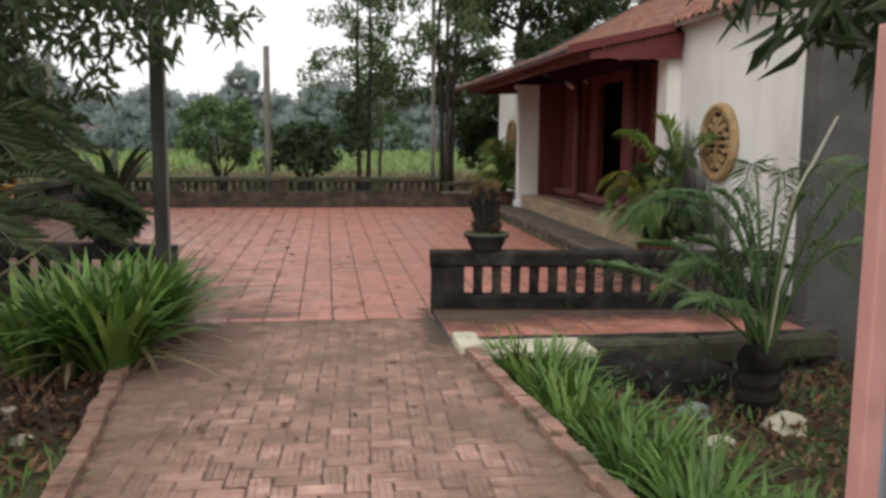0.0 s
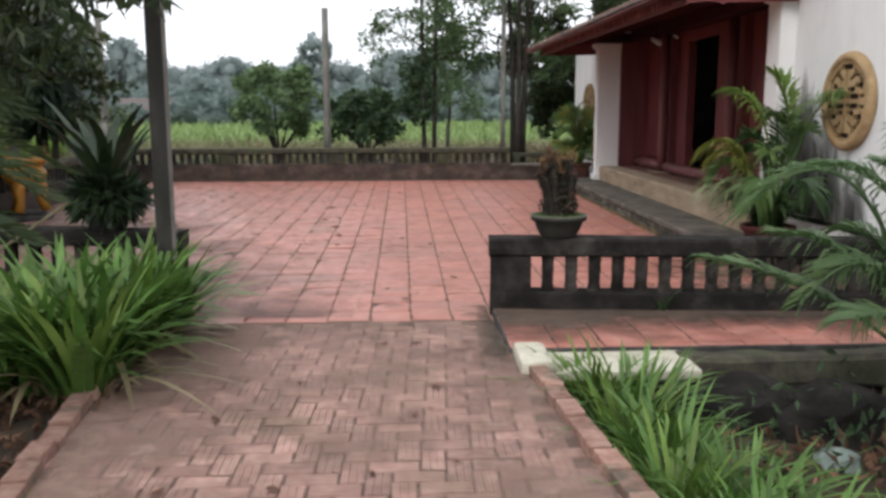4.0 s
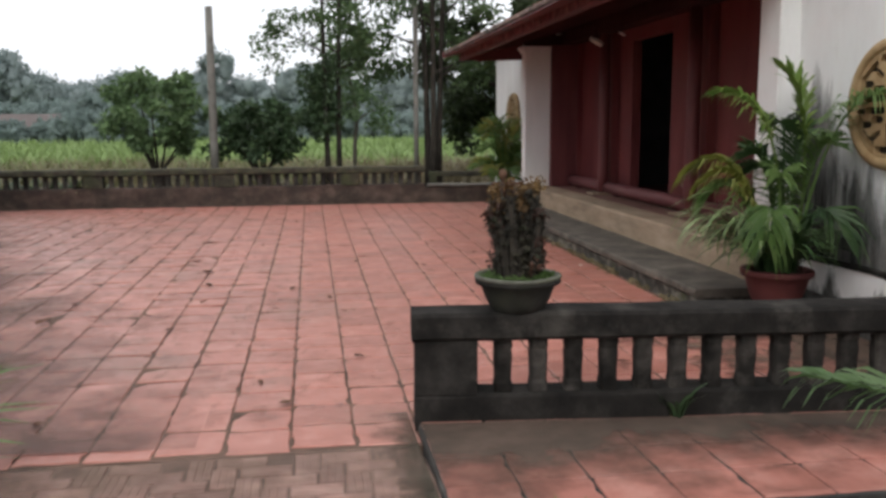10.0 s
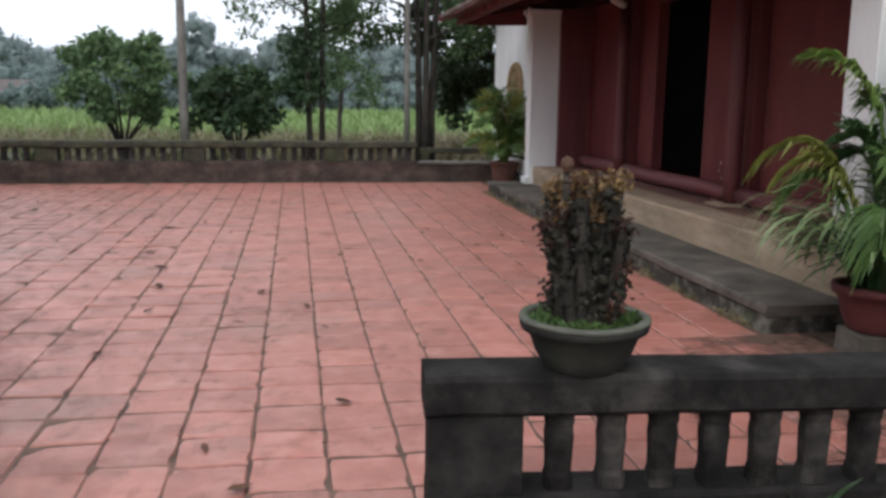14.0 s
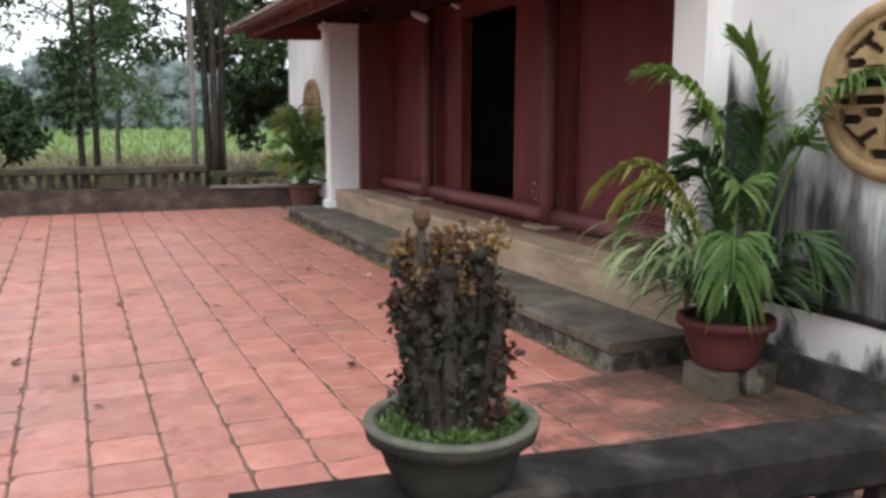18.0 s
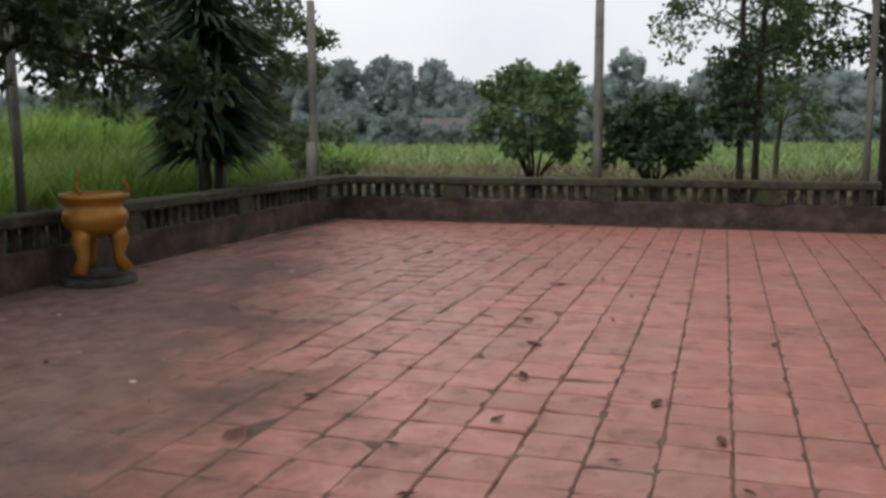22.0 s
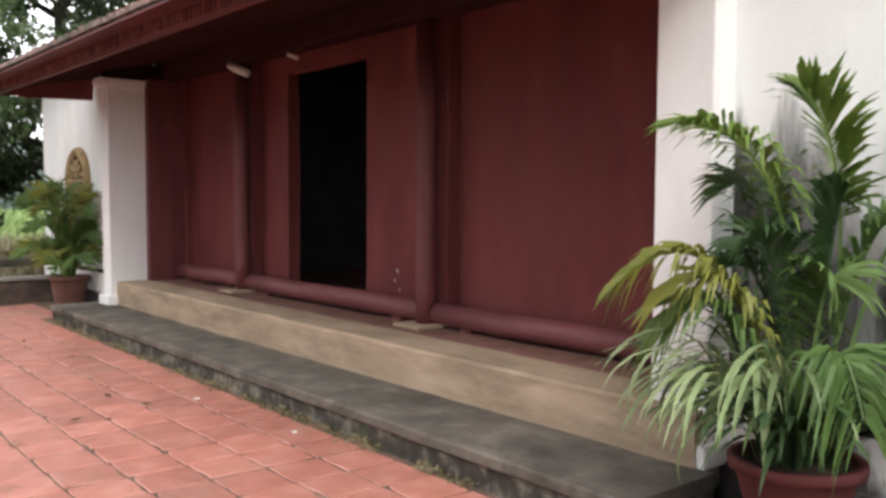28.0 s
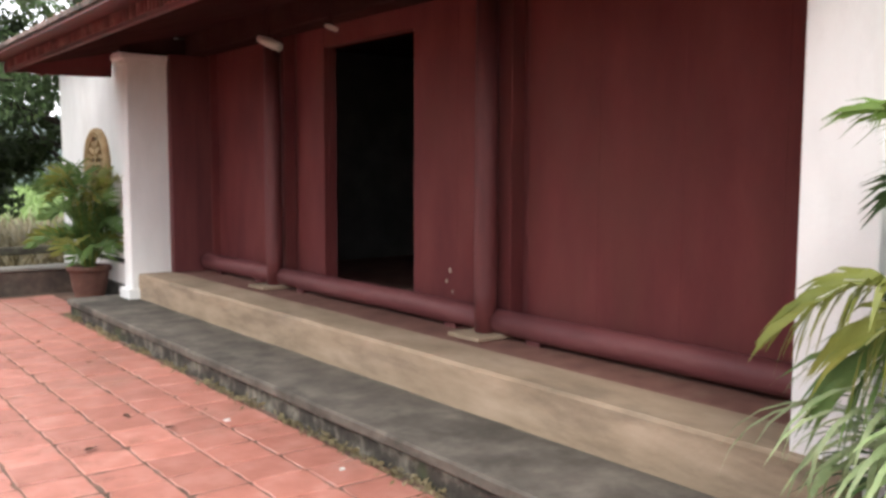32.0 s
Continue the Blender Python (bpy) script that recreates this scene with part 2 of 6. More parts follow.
M["gold"] = material("gilded_urn", [(0.26, 0.11, 0.015), (0.36, 0.165, 0.022), (0.44, 0.215, 0.034)], 0.42, 4.0, (0.3, 0.13, 0.03), 3.0, (0.55, 0.75), 0.1, 30, metal=0.35, specular=0.5)
M["terracotta"] = material("terracotta_pot", [(0.085, 0.038, 0.029), (0.12, 0.055, 0.042), (0.165, 0.086, 0.068)], 0.8, 6.0, (0.16, 0.1, 0.08), 2.5, (0.55, 0.72), 0.25, 50)
M["redpot"] = material("red_plastic_pot", [(0.095, 0.026, 0.026), (0.135, 0.036, 0.034)], 0.75, 5.0, (0.14, 0.06, 0.05), 3.0, (0.55, 0.75), 0.1, 40)
M["cementpot"] = material("grey_cement_pot", [(0.009, 0.0085, 0.008), (0.018, 0.017, 0.015), (0.04, 0.037, 0.033)], 0.9, 7.0, (0.028, 0.03, 0.019), 3.0, (0.5, 0.68), 0.4, 50)
M["potrim"] = material("pale_pot_rim", [(0.06, 0.06, 0.046), (0.1, 0.1, 0.08), (0.17, 0.165, 0.135)], 0.9, 9.0, (0.07, 0.085, 0.04), 4.0, (0.5, 0.7), 0.4, 50)
M["blackpot"] = material("black_pot", [(0.012, 0.011, 0.011), (0.025, 0.023, 0.022)], 0.7, 6.0)
M["soil"] = material("garden_soil", [(0.03, 0.022, 0.016), (0.06, 0.043, 0.03), (0.1, 0.07, 0.05)], 0.97, 6.0, (0.05, 0.06, 0.022), 1.0, (0.5, 0.7), 0.8, 25)
M["field"] = material("field_grass", [(0.07, 0.11, 0.025), (0.11, 0.17, 0.04), (0.16, 0.2, 0.07)], 0.95, 0.4, (0.17, 0.16, 0.07), 0.06, (0.5, 0.65), 0.6, 8)
M["slab"] = material("pale_stone_slab", [(0.4, 0.37, 0.29), (0.5, 0.47, 0.38), (0.58, 0.55, 0.46)], 0.85, 6.0, (0.3, 0.27, 0.2), 2.0, (0.55, 0.75), 0.25, 40)
M["bark"] = material("dark_bark", [(0.018, 0.015, 0.012), (0.036, 0.03, 0.024), (0.065, 0.055, 0.044)], 0.95, 9.0, None, bump=0.8, bump_scale=28, stretch=(2, 2, 0.5))
M["greybark"] = material("grey_bark", [(0.06, 0.053, 0.043), (0.11, 0.098, 0.08), (0.17, 0.155, 0.13)], 0.95, 9.0, None, bump=0.7, bump_scale=28, stretch=(2, 2, 0.5))
M["concrete"] = material("concrete_pole", [(0.12, 0.113, 0.1), (0.18, 0.17, 0.152), (0.24, 0.228, 0.205)], 0.9, 3.0, (0.07, 0.066, 0.057), 1.5, (0.5, 0.7), 0.3, 40)
M["postdark"] = material("stained_post", [(0.015, 0.014, 0.012), (0.026, 0.024, 0.021), (0.06, 0.056, 0.05)], 0.9, 3.0, (0.03, 0.028, 0.025), 1.2, (0.47, 0.62), 0.35, 40, stretch=(1, 1, 0.4))
M["pink"] = material("pink_gate_paint", [(0.5, 0.24, 0.22), (0.58, 0.3, 0.275)], 0.5, 6.0, (0.4, 0.2, 0.18), 2.5, (0.55, 0.75), 0.05)
M["sheet"] = material("blue_grey_sheet", [(0.2, 0.23, 0.28), (0.26, 0.3, 0.36)], 0.5, 4.0, metal=0.3)
M["lampwhite"] = material("lamp_white", [(0.55, 0.53, 0.5), (0.62, 0.6, 0.57)], 0.4, 4.0, None, bump=0)
M["deadleaf"] = material("dry_leaf", [(0.045, 0.02, 0.013), (0.085, 0.04, 0.025), (0.13, 0.066, 0.038)], 0.85, 20.0, None, vary="object", vary_amount=0.45, bump=0.3)



def film(name, colours, axis, span, lift, cut_at, scale, stretch=(1, 1, 1), most=0.93, slant=0.0, rough=0.92):
    """A thin film of dirt with ragged edges, thicker towards the end of its span along an axis."""
    m = material(name, colours, rough, 4.0, tuple(0.6 * v for v in colours[0]), 0.9, (0.48, 0.66), 0.3, 40, stretch=stretch)
    n, l = m.node_tree.nodes, m.node_tree.links
    place = n.new("ShaderNodeNewGeometry")
    split = n.new("ShaderNodeSeparateXYZ")
    l.new(place.outputs["Position"], split.inputs["Vector"])
    west = n.new("ShaderNodeMapRange")
    west.inputs["From Min"].default_value, west.inputs["From Max"].default_value = span
    west.inputs["To Min"].default_value, west.inputs["To Max"].default_value = lift
    along = n.new("ShaderNodeMath")
    along.operation = "MULTIPLY_ADD"
    along.inputs[1].default_value = slant
    l.new(split.outputs["Y"], along.inputs[0])
    l.new(split.outputs[axis], along.inputs[2])
    l.new(along.outputs["Value"], west.inputs["Value"])
    wide = n.new("ShaderNodeMapping")
    wide.inputs["Scale"].default_value = stretch
    l.new(place.outputs["Position"], wide.inputs["Vector"])
    ragged = n.new("ShaderNodeTexNoise")
    ragged.inputs["Scale"].default_value, ragged.inputs["Detail"].default_value, ragged.inputs["Roughness"].default_value = scale, 9.0, 0.68
    l.new(wide.outputs["Vector"], ragged.inputs["Vector"])
    total = n.new("ShaderNodeMath")
    l.new(west.outputs["Result"], total.inputs[0])
    l.new(ragged.outputs["Fac"], total.inputs[1])
    cut = n.new("ShaderNodeMapRange")
    cut.inputs["From Min"].default_value, cut.inputs["From Max"].default_value = cut_at
    cut.inputs["To Max"].default_value = most
    l.new(total.outputs["Value"], cut.inputs["Value"])
    clear = n.new("ShaderNodeBsdfTransparent")
    both = n.new("ShaderNodeMixShader")
    l.new(cut.outputs["Result"], both.inputs["Fac"])
    l.new(clear.outputs["BSDF"], both.inputs[1])
    l.new(n["Principled BSDF"].outputs["BSDF"], both.inputs[2])
    l.new(both.outputs["Shader"], n["Material Output"].inputs["Surface"])
    return m


M["dirt"] = film("ground_in_dirt", [(0.22, 0.137, 0.115), (0.265, 0.168, 0.14), (0.32, 0.205, 0.17)], "X", (4.2, 1.7), (-0.34, 0.22), (0.34, 0.78), 0.9, most=0.9, slant=0.43, rough=0.7)
M["rain"] = film("rain_streaks", [(0.1, 0.1, 0.095), (0.17, 0.17, 0.162), (0.27, 0.27, 0.26)], "Z", (-5.6, -6.35), (-0.22, 0.2), (0.42, 0.66), 2.3, (1, 1, 0.16), most=0.9, slant=-0.8)
M["rain_dark"] = film("rain_runs", [(0.022, 0.022, 0.02), (0.04, 0.04, 0.037), (0.07, 0.07, 0.066)], "Z", (-5.75, -6.3), (-0.2, 0.07), (0.5, 0.64), 5.5, (1, 1, 0.1), most=0.85, slant=-0.8)
M["path_dust"] = film("path_dust", [(0.23, 0.15, 0.12), (0.28, 0.185, 0.15), (0.33, 0.225, 0.185)], "Y", (3.5, 7.0), (-0.1, 0.05), (0.36, 0.72), 1.6, most=0.72)
M["edge_dust_west"] = film("edge_dust_west", [(0.24, 0.155, 0.12), (0.29, 0.19, 0.15), (0.33, 0.225, 0.18)], "X", (-0.35, -1.15), (-0.2, 0.16), (0.42, 0.72), 2.0, most=0.75)
M["edge_dust_east"] = film("edge_dust_east", [(0.22, 0.145, 0.115), (0.27, 0.18, 0.145), (0.31, 0.215, 0.175)], "X", (0.35, 1.1), (-0.2, 0.16), (0.42, 0.72), 2.0, most=0.7)
M["temple_dirt"] = film("temple_dirt", [(0.09, 0.062, 0.046), (0.135, 0.088, 0.065), (0.19, 0.122, 0.09)], "X", (2.0, 4.0), (-0.16, 0.17), (0.46, 0.66), 2.4, most=0.8)
M["court_grime"] = film("court_grime", [(0.15, 0.095, 0.075), (0.2, 0.125, 0.098), (0.25, 0.155, 0.122)], "X", (3.0, -3.5), (-0.12, 0.06), (0.5, 0.7), 5.5, (1.0, 0.75, 1), most=0.3, rough=0.65)
# Soil on the strip, with the balustrade's foot shadow coloured in.
M["strip_soil_shade"] = film("strip_soil_shade", [(0.06, 0.045, 0.034), (0.095, 0.068, 0.052), (0.13, 0.092, 0.072)], "Y", (6.5, 7.25), (-0.1, 0.3), (0.4, 0.74), 1.7, most=0.88)
M["corner_soil"] = film("corner_soil", [(0.05, 0.045, 0.03), (0.085, 0.07, 0.05), (0.12, 0.1, 0.075)], "X", (0.55, 0.98), (-0.25, 0.16), (0.42, 0.7), 2.2, most=0.85)
M["court_stain"] = film("court_stain", [(0.12, 0.08, 0.06), (0.16, 0.105, 0.08), (0.2, 0.135, 0.105)], "X", (3.4, -1.5), (-0.05, 0.04), (0.56, 0.76), 2.0, most=0.45, rough=0.6)
M["mould"] = film("mould_stain", [(0.03, 0.03, 0.028), (0.07, 0.068, 0.062), (0.12, 0.118, 0.11)], "Z", (0.52, 0.2), (-0.2, 0.06), (0.47, 0.62), 3.0, (1, 1, 0.35))


def leafy(name, dark, mid, light, translucent=0.25, rough=0.5, vary=0.35):
    return material(name, [dark, mid, light], rough, 3.0, None, bump=0, vary="island", vary_amount=vary, translucent=translucent, specular=0.4)


M["leaf_dark"] = leafy("dark_tree_leaf", (0.024, 0.04, 0.016), (0.042, 0.064, 0.024), (0.07, 0.095, 0.038), 0.38)
M["leaf_mid"] = leafy("tree_leaf", (0.05, 0.088, 0.036), (0.084, 0.136, 0.054), (0.122, 0.182, 0.074), 0.36)
M["leaf_bush"] = leafy("bush_leaf", (0.076, 0.13, 0.056), (0.12, 0.192, 0.083), (0.17, 0.252, 0.11), 0.35)
M["leaf_deep"] = leafy("deep_bush_leaf", (0.03, 0.058, 0.026), (0.05, 0.088, 0.038), (0.075, 0.12, 0.05), 0.3)
# Far leaves: distance haze is put into these pale bluish colours.
M["leaf_far"] = leafy("hazed_far_leaf", (0.17, 0.222, 0.212), (0.2, 0.255, 0.24), (0.235, 0.29, 0.262), 0.3, 0.9, 0.1)
M["leaf_mist"] = leafy("hazed_distant_leaf", (0.23, 0.28, 0.28), (0.255, 0.305, 0.3), (0.28, 0.33, 0.318), 0.3, 0.9, 0.06)
M["farcrop"] = leafy("far_crop", (0.17, 0.25, 0.085), (0.22, 0.31, 0.11), (0.27, 0.36, 0.15), 0.4, 0.7, 0.2)
M["olive"] = leafy("olive_leaf", (0.08, 0.11, 0.05), (0.115, 0.15, 0.07), (0.16, 0.195, 0.1), 0.35)
M["blackwood"] = material("near_black_wood", [(0.01, 0.009, 0.008), (0.022, 0.02, 0.017), (0.035, 0.03, 0.025)], 1.0, 5.0, specular=0.0)
M["palerim"] = material("worn_pale_rim", [(0.34, 0.22, 0.17), (0.46, 0.32, 0.26), (0.55, 0.42, 0.35)], 0.85, 9.0, (0.2, 0.14, 0.1), 3.0, (0.5, 0.68), 0.3, 60)
M["strap_sun"] = leafy("yellow_green_strap", (0.08, 0.135, 0.022), (0.125, 0.2, 0.038), (0.19, 0.27, 0.065))
M["cycadleaf"] = leafy("cycad_frond", (0.018, 0.032, 0.01), (0.032, 0.05, 0.015), (0.06, 0.078, 0.026))
M["strap"] = leafy("strap_leaf", (0.05, 0.105, 0.02), (0.085, 0.17, 0.034), (0.135, 0.235, 0.06))
M["strap_pale"] = leafy("pale_strap_leaf", (0.14, 0.2, 0.08), (0.25, 0.32, 0.15), (0.42, 0.47, 0.28))
M["frond"] = leafy("palm_leaflet", (0.06, 0.115, 0.03), (0.105, 0.18, 0.05), (0.17, 0.25, 0.085), 0.35)
# Red roof colour greyed to stand for distance haze.
M["hazed_roof"] = material("hazed_roof", [(0.105, 0.088, 0.084), (0.135, 0.112, 0.106)], 0.9, 3.0)
M["frond_yellow"] = leafy("yellowing_leaflet", (0.12, 0.14, 0.025), (0.19, 0.2, 0.04), (0.26, 0.26, 0.07))
M["frond_dark"] = leafy("cycad_leaflet", (0.024, 0.054, 0.02), (0.045, 0.088, 0.03), (0.08, 0.13, 0.045))
M["frond_tip"] = leafy("garden_palm_leaflet", (0.045, 0.088, 0.03), (0.08, 0.14, 0.05), (0.14, 0.2, 0.085))
M["yucca"] = leafy("dracaena_leaf", (0.009, 0.022, 0.012), (0.018, 0.036, 0.018), (0.035, 0.06, 0.03), 0.12)
M["agave"] = leafy("agave_leaf", (0.012, 0.024, 0.011), (0.024, 0.042, 0.018), (0.045, 0.068, 0.03), 0.1)
M["shrublet"] = leafy("bronze_leaf", (0.007, 0.006, 0.004), (0.018, 0.015, 0.009), (0.055, 0.046, 0.028), 0.1, 0.6, 0.5)
M["maroon"] = leafy("maroon_leaf", (0.022, 0.009, 0.006), (0.05, 0.019, 0.012), (0.1, 0.042, 0.024), 0.15)
M["bud"] = material("bud_brown", [(0.05, 0.024, 0.014), (0.085, 0.042, 0.025), (0.12, 0.065, 0.04)], 0.85, 60.0, None, bump=0.5)
M["knob"] = material("knobby_stem", [(0.01, 0.009, 0.007), (0.024, 0.02, 0.014), (0.055, 0.045, 0.03)], 0.8, 40.0, (0.03, 0.034, 0.018), 12.0, (0.5, 0.65), 0.6, 90)
M["shrubtip"] = leafy("rusty_tip_leaf", (0.06, 0.032, 0.012), (0.15, 0.085, 0.03), (0.28, 0.18, 0.065), 0.15)
M["moss"] = leafy("pot_moss", (0.04, 0.08, 0.02), (0.075, 0.13, 0.035), (0.11, 0.17, 0.05), 0.2)
M["reed"] = leafy("tall_grass", (0.13, 0.215, 0.04), (0.19, 0.3, 0.06), (0.26, 0.37, 0.1), 0.45)
M["crop"] = leafy("crop_leaf", (0.095, 0.11, 0.042), (0.15, 0.16, 0.065), (0.215, 0.21, 0.1), 0.35)
M["litter"] = leafy("fallen_litter", (0.07, 0.035, 0.02), (0.14, 0.075, 0.045), (0.24, 0.16, 0.1), 0.1, 0.9, 0.6)
M["straw"] = leafy("dry_stalk", (0.13, 0.11, 0.06), (0.2, 0.165, 0.09), (0.27, 0.22, 0.13), 0.2)


# ---- mesh tools ----
def thing(name, label, category, at=(0, 0, 0), group="", kind="", turn=0.0):
    ob = new(name)
    ob.matrix_basis = Matrix.Translation(at) @ Matrix.Rotation(turn, 4, "Z")
    return tagged(ob, label, category, group, kind)


def data_of(name, verts, faces, mat, smooth=False):
    me = bpy.data.meshes.new(name)
    me.from_pydata([tuple(v) for v in verts] if not isinstance(verts, np.ndarray) else verts.tolist(), [], faces if isinstance(faces, list) else faces.tolist())
    me.materials.append(mat)
    if smooth:
        me.polygons.foreach_set("use_smooth", [True] * len(me.polygons))
    me.update()
    return me


def put(name, me, parent=None, label="", m=None, kind=""):
    ob = new(name, me)
    if parent:
        ob.parent = parent
    if m is not None:
        ob.matrix_basis = m
    return tagged(ob, label, kind=kind)


def part(name, bm, mat, parent, label="", smooth=False, m=None):
    me = bpy.data.meshes.new(name)
    bm.to_mesh(me)
    bm.free()
    me.materials.append(mat)
    if smooth:
        me.polygons.foreach_set("use_smooth", [True] * len(me.polygons))
    return put(name, me, parent, label, m)


def setting(name, bm, mat, label, category, smooth=False):
    ob = part(name, bm, mat, None, smooth=smooth)
    return tagged(ob, label, category, kind="structure")


def block(x0, y0, z0, x1, y1, z1, bevel=0.0, bm=None, wobble=0.0):
    """A box with softened edges, as a bmesh."""
    own = bmesh.new()
    bmesh.ops.create_cube(own, size=1)
    for v in own.verts:
        v.co = Vector(((x0 + x1) / 2 + v.co.x * (x1 - x0), (y0 + y1) / 2 + v.co.y * (y1 - y0), (z0 + z1) / 2 + v.co.z * (z1 - z0)))
    if bevel:
        bmesh.ops.bevel(own, geom=own.edges[:], offset=bevel, segments=2, affect="EDGES", profile=0.6)
    if wobble:
        for v in own.verts:
            v.co += noise.noise_vector(v.co * 3.1) * wobble
    if bm is None:
        return own
    me = bpy.data.meshes.new("tmp")
    own.to_mesh(me)
    own.free()
    bm.from_mesh(me)
    bpy.data.meshes.remove(me)
    return bm


def long_block(axis, a, b, low, high, steps, bevel=0.012, wobble=0.006):
    """A long worn beam: box along x or y with many cuts, edges rounded and uneven."""
    (u0, z0), (u1, z1) = low, high
    ring = [(u0 + bevel, z0), (u1 - bevel, z0), (u1, z0 + bevel), (u1, z1 - bevel), (u1 - bevel, z1), (u0 + bevel, z1), (u0, z1 - bevel), (u0, z0 + bevel)]
    verts, faces = [], []
    for i in range(steps + 1):
        s = a + (b - a) * i / steps
        for u, z in ring:
            p = Vector((s, u, z)) if axis == "x" else Vector((u, s, z))
            if 0 < i < steps:
                p += noise.noise_vector(p * 2.7) * wobble
            verts.append(p)
    for i in range(steps):
        for k in range(8):
            q = [i * 8 + k, i * 8 + (k + 1) % 8, (i + 1) * 8 + (k + 1) % 8, (i + 1) * 8 + k]
            faces.append(q if axis == "x" else q[::-1])
    faces.append(list(range(8))[::-1] if axis == "x" else list(range(8)))
    faces.append([steps * 8 + k for k in range(8)] if axis == "x" else [steps * 8 + k for k in range(8)][::-1])
    bm = bmesh.new()
    vs = [bm.verts.new(v) for v in verts]
    for q in faces:
        bm.faces.new([vs[k] for k in q])
    bmesh.ops.recalc_face_normals(bm, faces=bm.faces[:])
    return bm


def turned(profile, seg=28, wobble=0.0, ring=False):
    """A lathe shape from (radius, z) pairs; a ring is closed on itself and left open in the middle."""
    bm = bmesh.new()
    rings = []
    for r, z in profile:
        loop = []
        for k in range(seg):
            a = 2 * math.pi * k / seg
            p = Vector((r * math.cos(a), r * math.sin(a), z))
            if wobble:
                p += noise.noise_vector(p * 5) * wobble
            loop.append(bm.verts.new(p))
        rings.append(loop)
    for lo, hi in zip(rings, rings[1:] + (rings[:1] if ring else [])):
        for k in range(seg):
            bm.faces.new((lo[k], lo[(k + 1) % seg], hi[(k + 1) % seg], hi[k]))
    if not ring:
        bm.faces.new(rings[0][::-1])
        bm.faces.new(rings[-1])
    bmesh.ops.recalc_face_normals(bm, faces=bm.faces[:])
    return bm


def tube_data(points, radii, seg=8):
    """Vertices and faces of a tapered tube along points."""
    pts = [Vector(p) for p in points]
    verts, faces = [], []
    for i, p in enumerate(pts):
        d = (pts[min(i + 1, len(pts) - 1)] - pts[max(i - 1, 0)]).normalized()
        side = d.cross(Vector((0.31, 0.95, 0.12))).normalized()
        up = d.cross(side)
        for k in range(seg):
            a = 2 * math.pi * k / seg
            verts.append(p + (side * math.cos(a) + up * math.sin(a)) * radii[i])
    for i in range(len(pts) - 1):
        for k in range(seg):
            faces.append([i * seg + k, i * seg + (k + 1) % seg, (i + 1) * seg + (k + 1) % seg, (i + 1) * seg + k])
    faces.append(list(range(seg))[::-1])
    faces.append([(len(pts) - 1) * seg + k for k in range(seg)])
    return verts, faces


def tube(points, radii, seg=8):
    bm = bmesh.new()
    verts, faces = tube_data(points, radii, seg)
    vs = [bm.verts.new(v) for v in verts]
    for q in faces:
        bm.faces.new([vs[k] for k in q])
    bmesh.ops.recalc_face_normals(bm, faces=bm.faces[:])
    return bm


def leaf_mesh(name, spots, length, width, mat, rng, droop=0.3, jitter=0.35, out=None):
    """Many small folded leaves at the given spots (n x 3); out: the way each leaf points, roughly."""
    n = len(spots)
    d = rng.normal(size=(n, 3))
    d /= np.linalg.norm(d, axis=1, keepdims=True)
    if out is not None:
        d = d * 0.7 + out
    d[:, 2] -= droop
    d /= np.linalg.norm(d, axis=1, keepdims=True)
    s = np.cross(d, rng.normal(size=(n, 3)))
    s /= np.linalg.norm(s, axis=1, keepdims=True)
    u = np.cross(s, d)
    ln = length * (1 + jitter * rng.uniform(-1, 1, (n, 1)))
    wd = width * (1 + jitter * rng.uniform(-1, 1, (n, 1)))
    verts = np.empty((n, 4, 3))
    verts[:, 0] = spots
    verts[:, 1] = spots + d * ln * 0.45 + s * wd * 0.5 + u * wd * 0.18
    verts[:, 2] = spots + d * ln - u * ln * 0.12
    verts[:, 3] = spots + d * ln * 0.45 - s * wd * 0.5 + u * wd * 0.18
    base = np.arange(n)[:, None] * 4
    faces = np.concatenate([base + [0, 1, 2], base + [0, 2, 3]])
    return data_of(name, verts.reshape(-1, 3), faces, mat)


def blades_mesh(name, roots, ways, lengths, width, mat, rng, droop=0.9, seg=5, lift=1.3):
    """Arching strap leaves: each a tapering ribbon that leaves its root upwards and bends over along its way."""
    n = len(roots)
    verts = np.empty((n, seg + 1, 2, 3))
    side = np.stack([-ways[:, 1], ways[:, 0], np.zeros(n)], 1)
    wd = width * (0.75 + 0.5 * rng.random((n, 1)))
    bend = droop * (0.6 + 0.8 * rng.random((n, 1)))
    for i in range(seg + 1):
        s = i / seg
        off = ways * (lengths * (0.25 * s + 0.55 * bend * s * s))
        up = lengths * (lift * s - 0.75 * bend * s**2.2) * 0.62
        p = roots + off
        p[:, 2] += up[:, 0]
        w = wd * (0.55 + 0.9 * s) * (1 - s**3) + 0.001
        verts[:, i, 0], verts[:, i, 1] = p + side * w / 2, p - side * w / 2
    base = (np.arange(n) * (seg + 1) * 2)[:, None, None]
    quad = np.array([[2 * i, 2 * i + 1, 2 * i + 3, 2 * i + 2] for i in range(seg)])[None]
    return data_of(name, verts.reshape(-1, 3), (base + quad).reshape(-1, 4), mat)


def rib_tube(rib, leaflets, bare):
    """The midrib of a feather leaf: a thin tapering tube with a ring at every pair of leaflets."""
    at = [bare * i / 4 for i in range(4)] + [bare + (1 - bare) * k / (leaflets - 1) for k in range(leaflets)]
    verts, faces = tube_data([rib(s) for s in at], [0.012 * (1 - 0.8 * s) + 0.002 for s in at], 4)
    return [tuple(v) for v in verts], faces


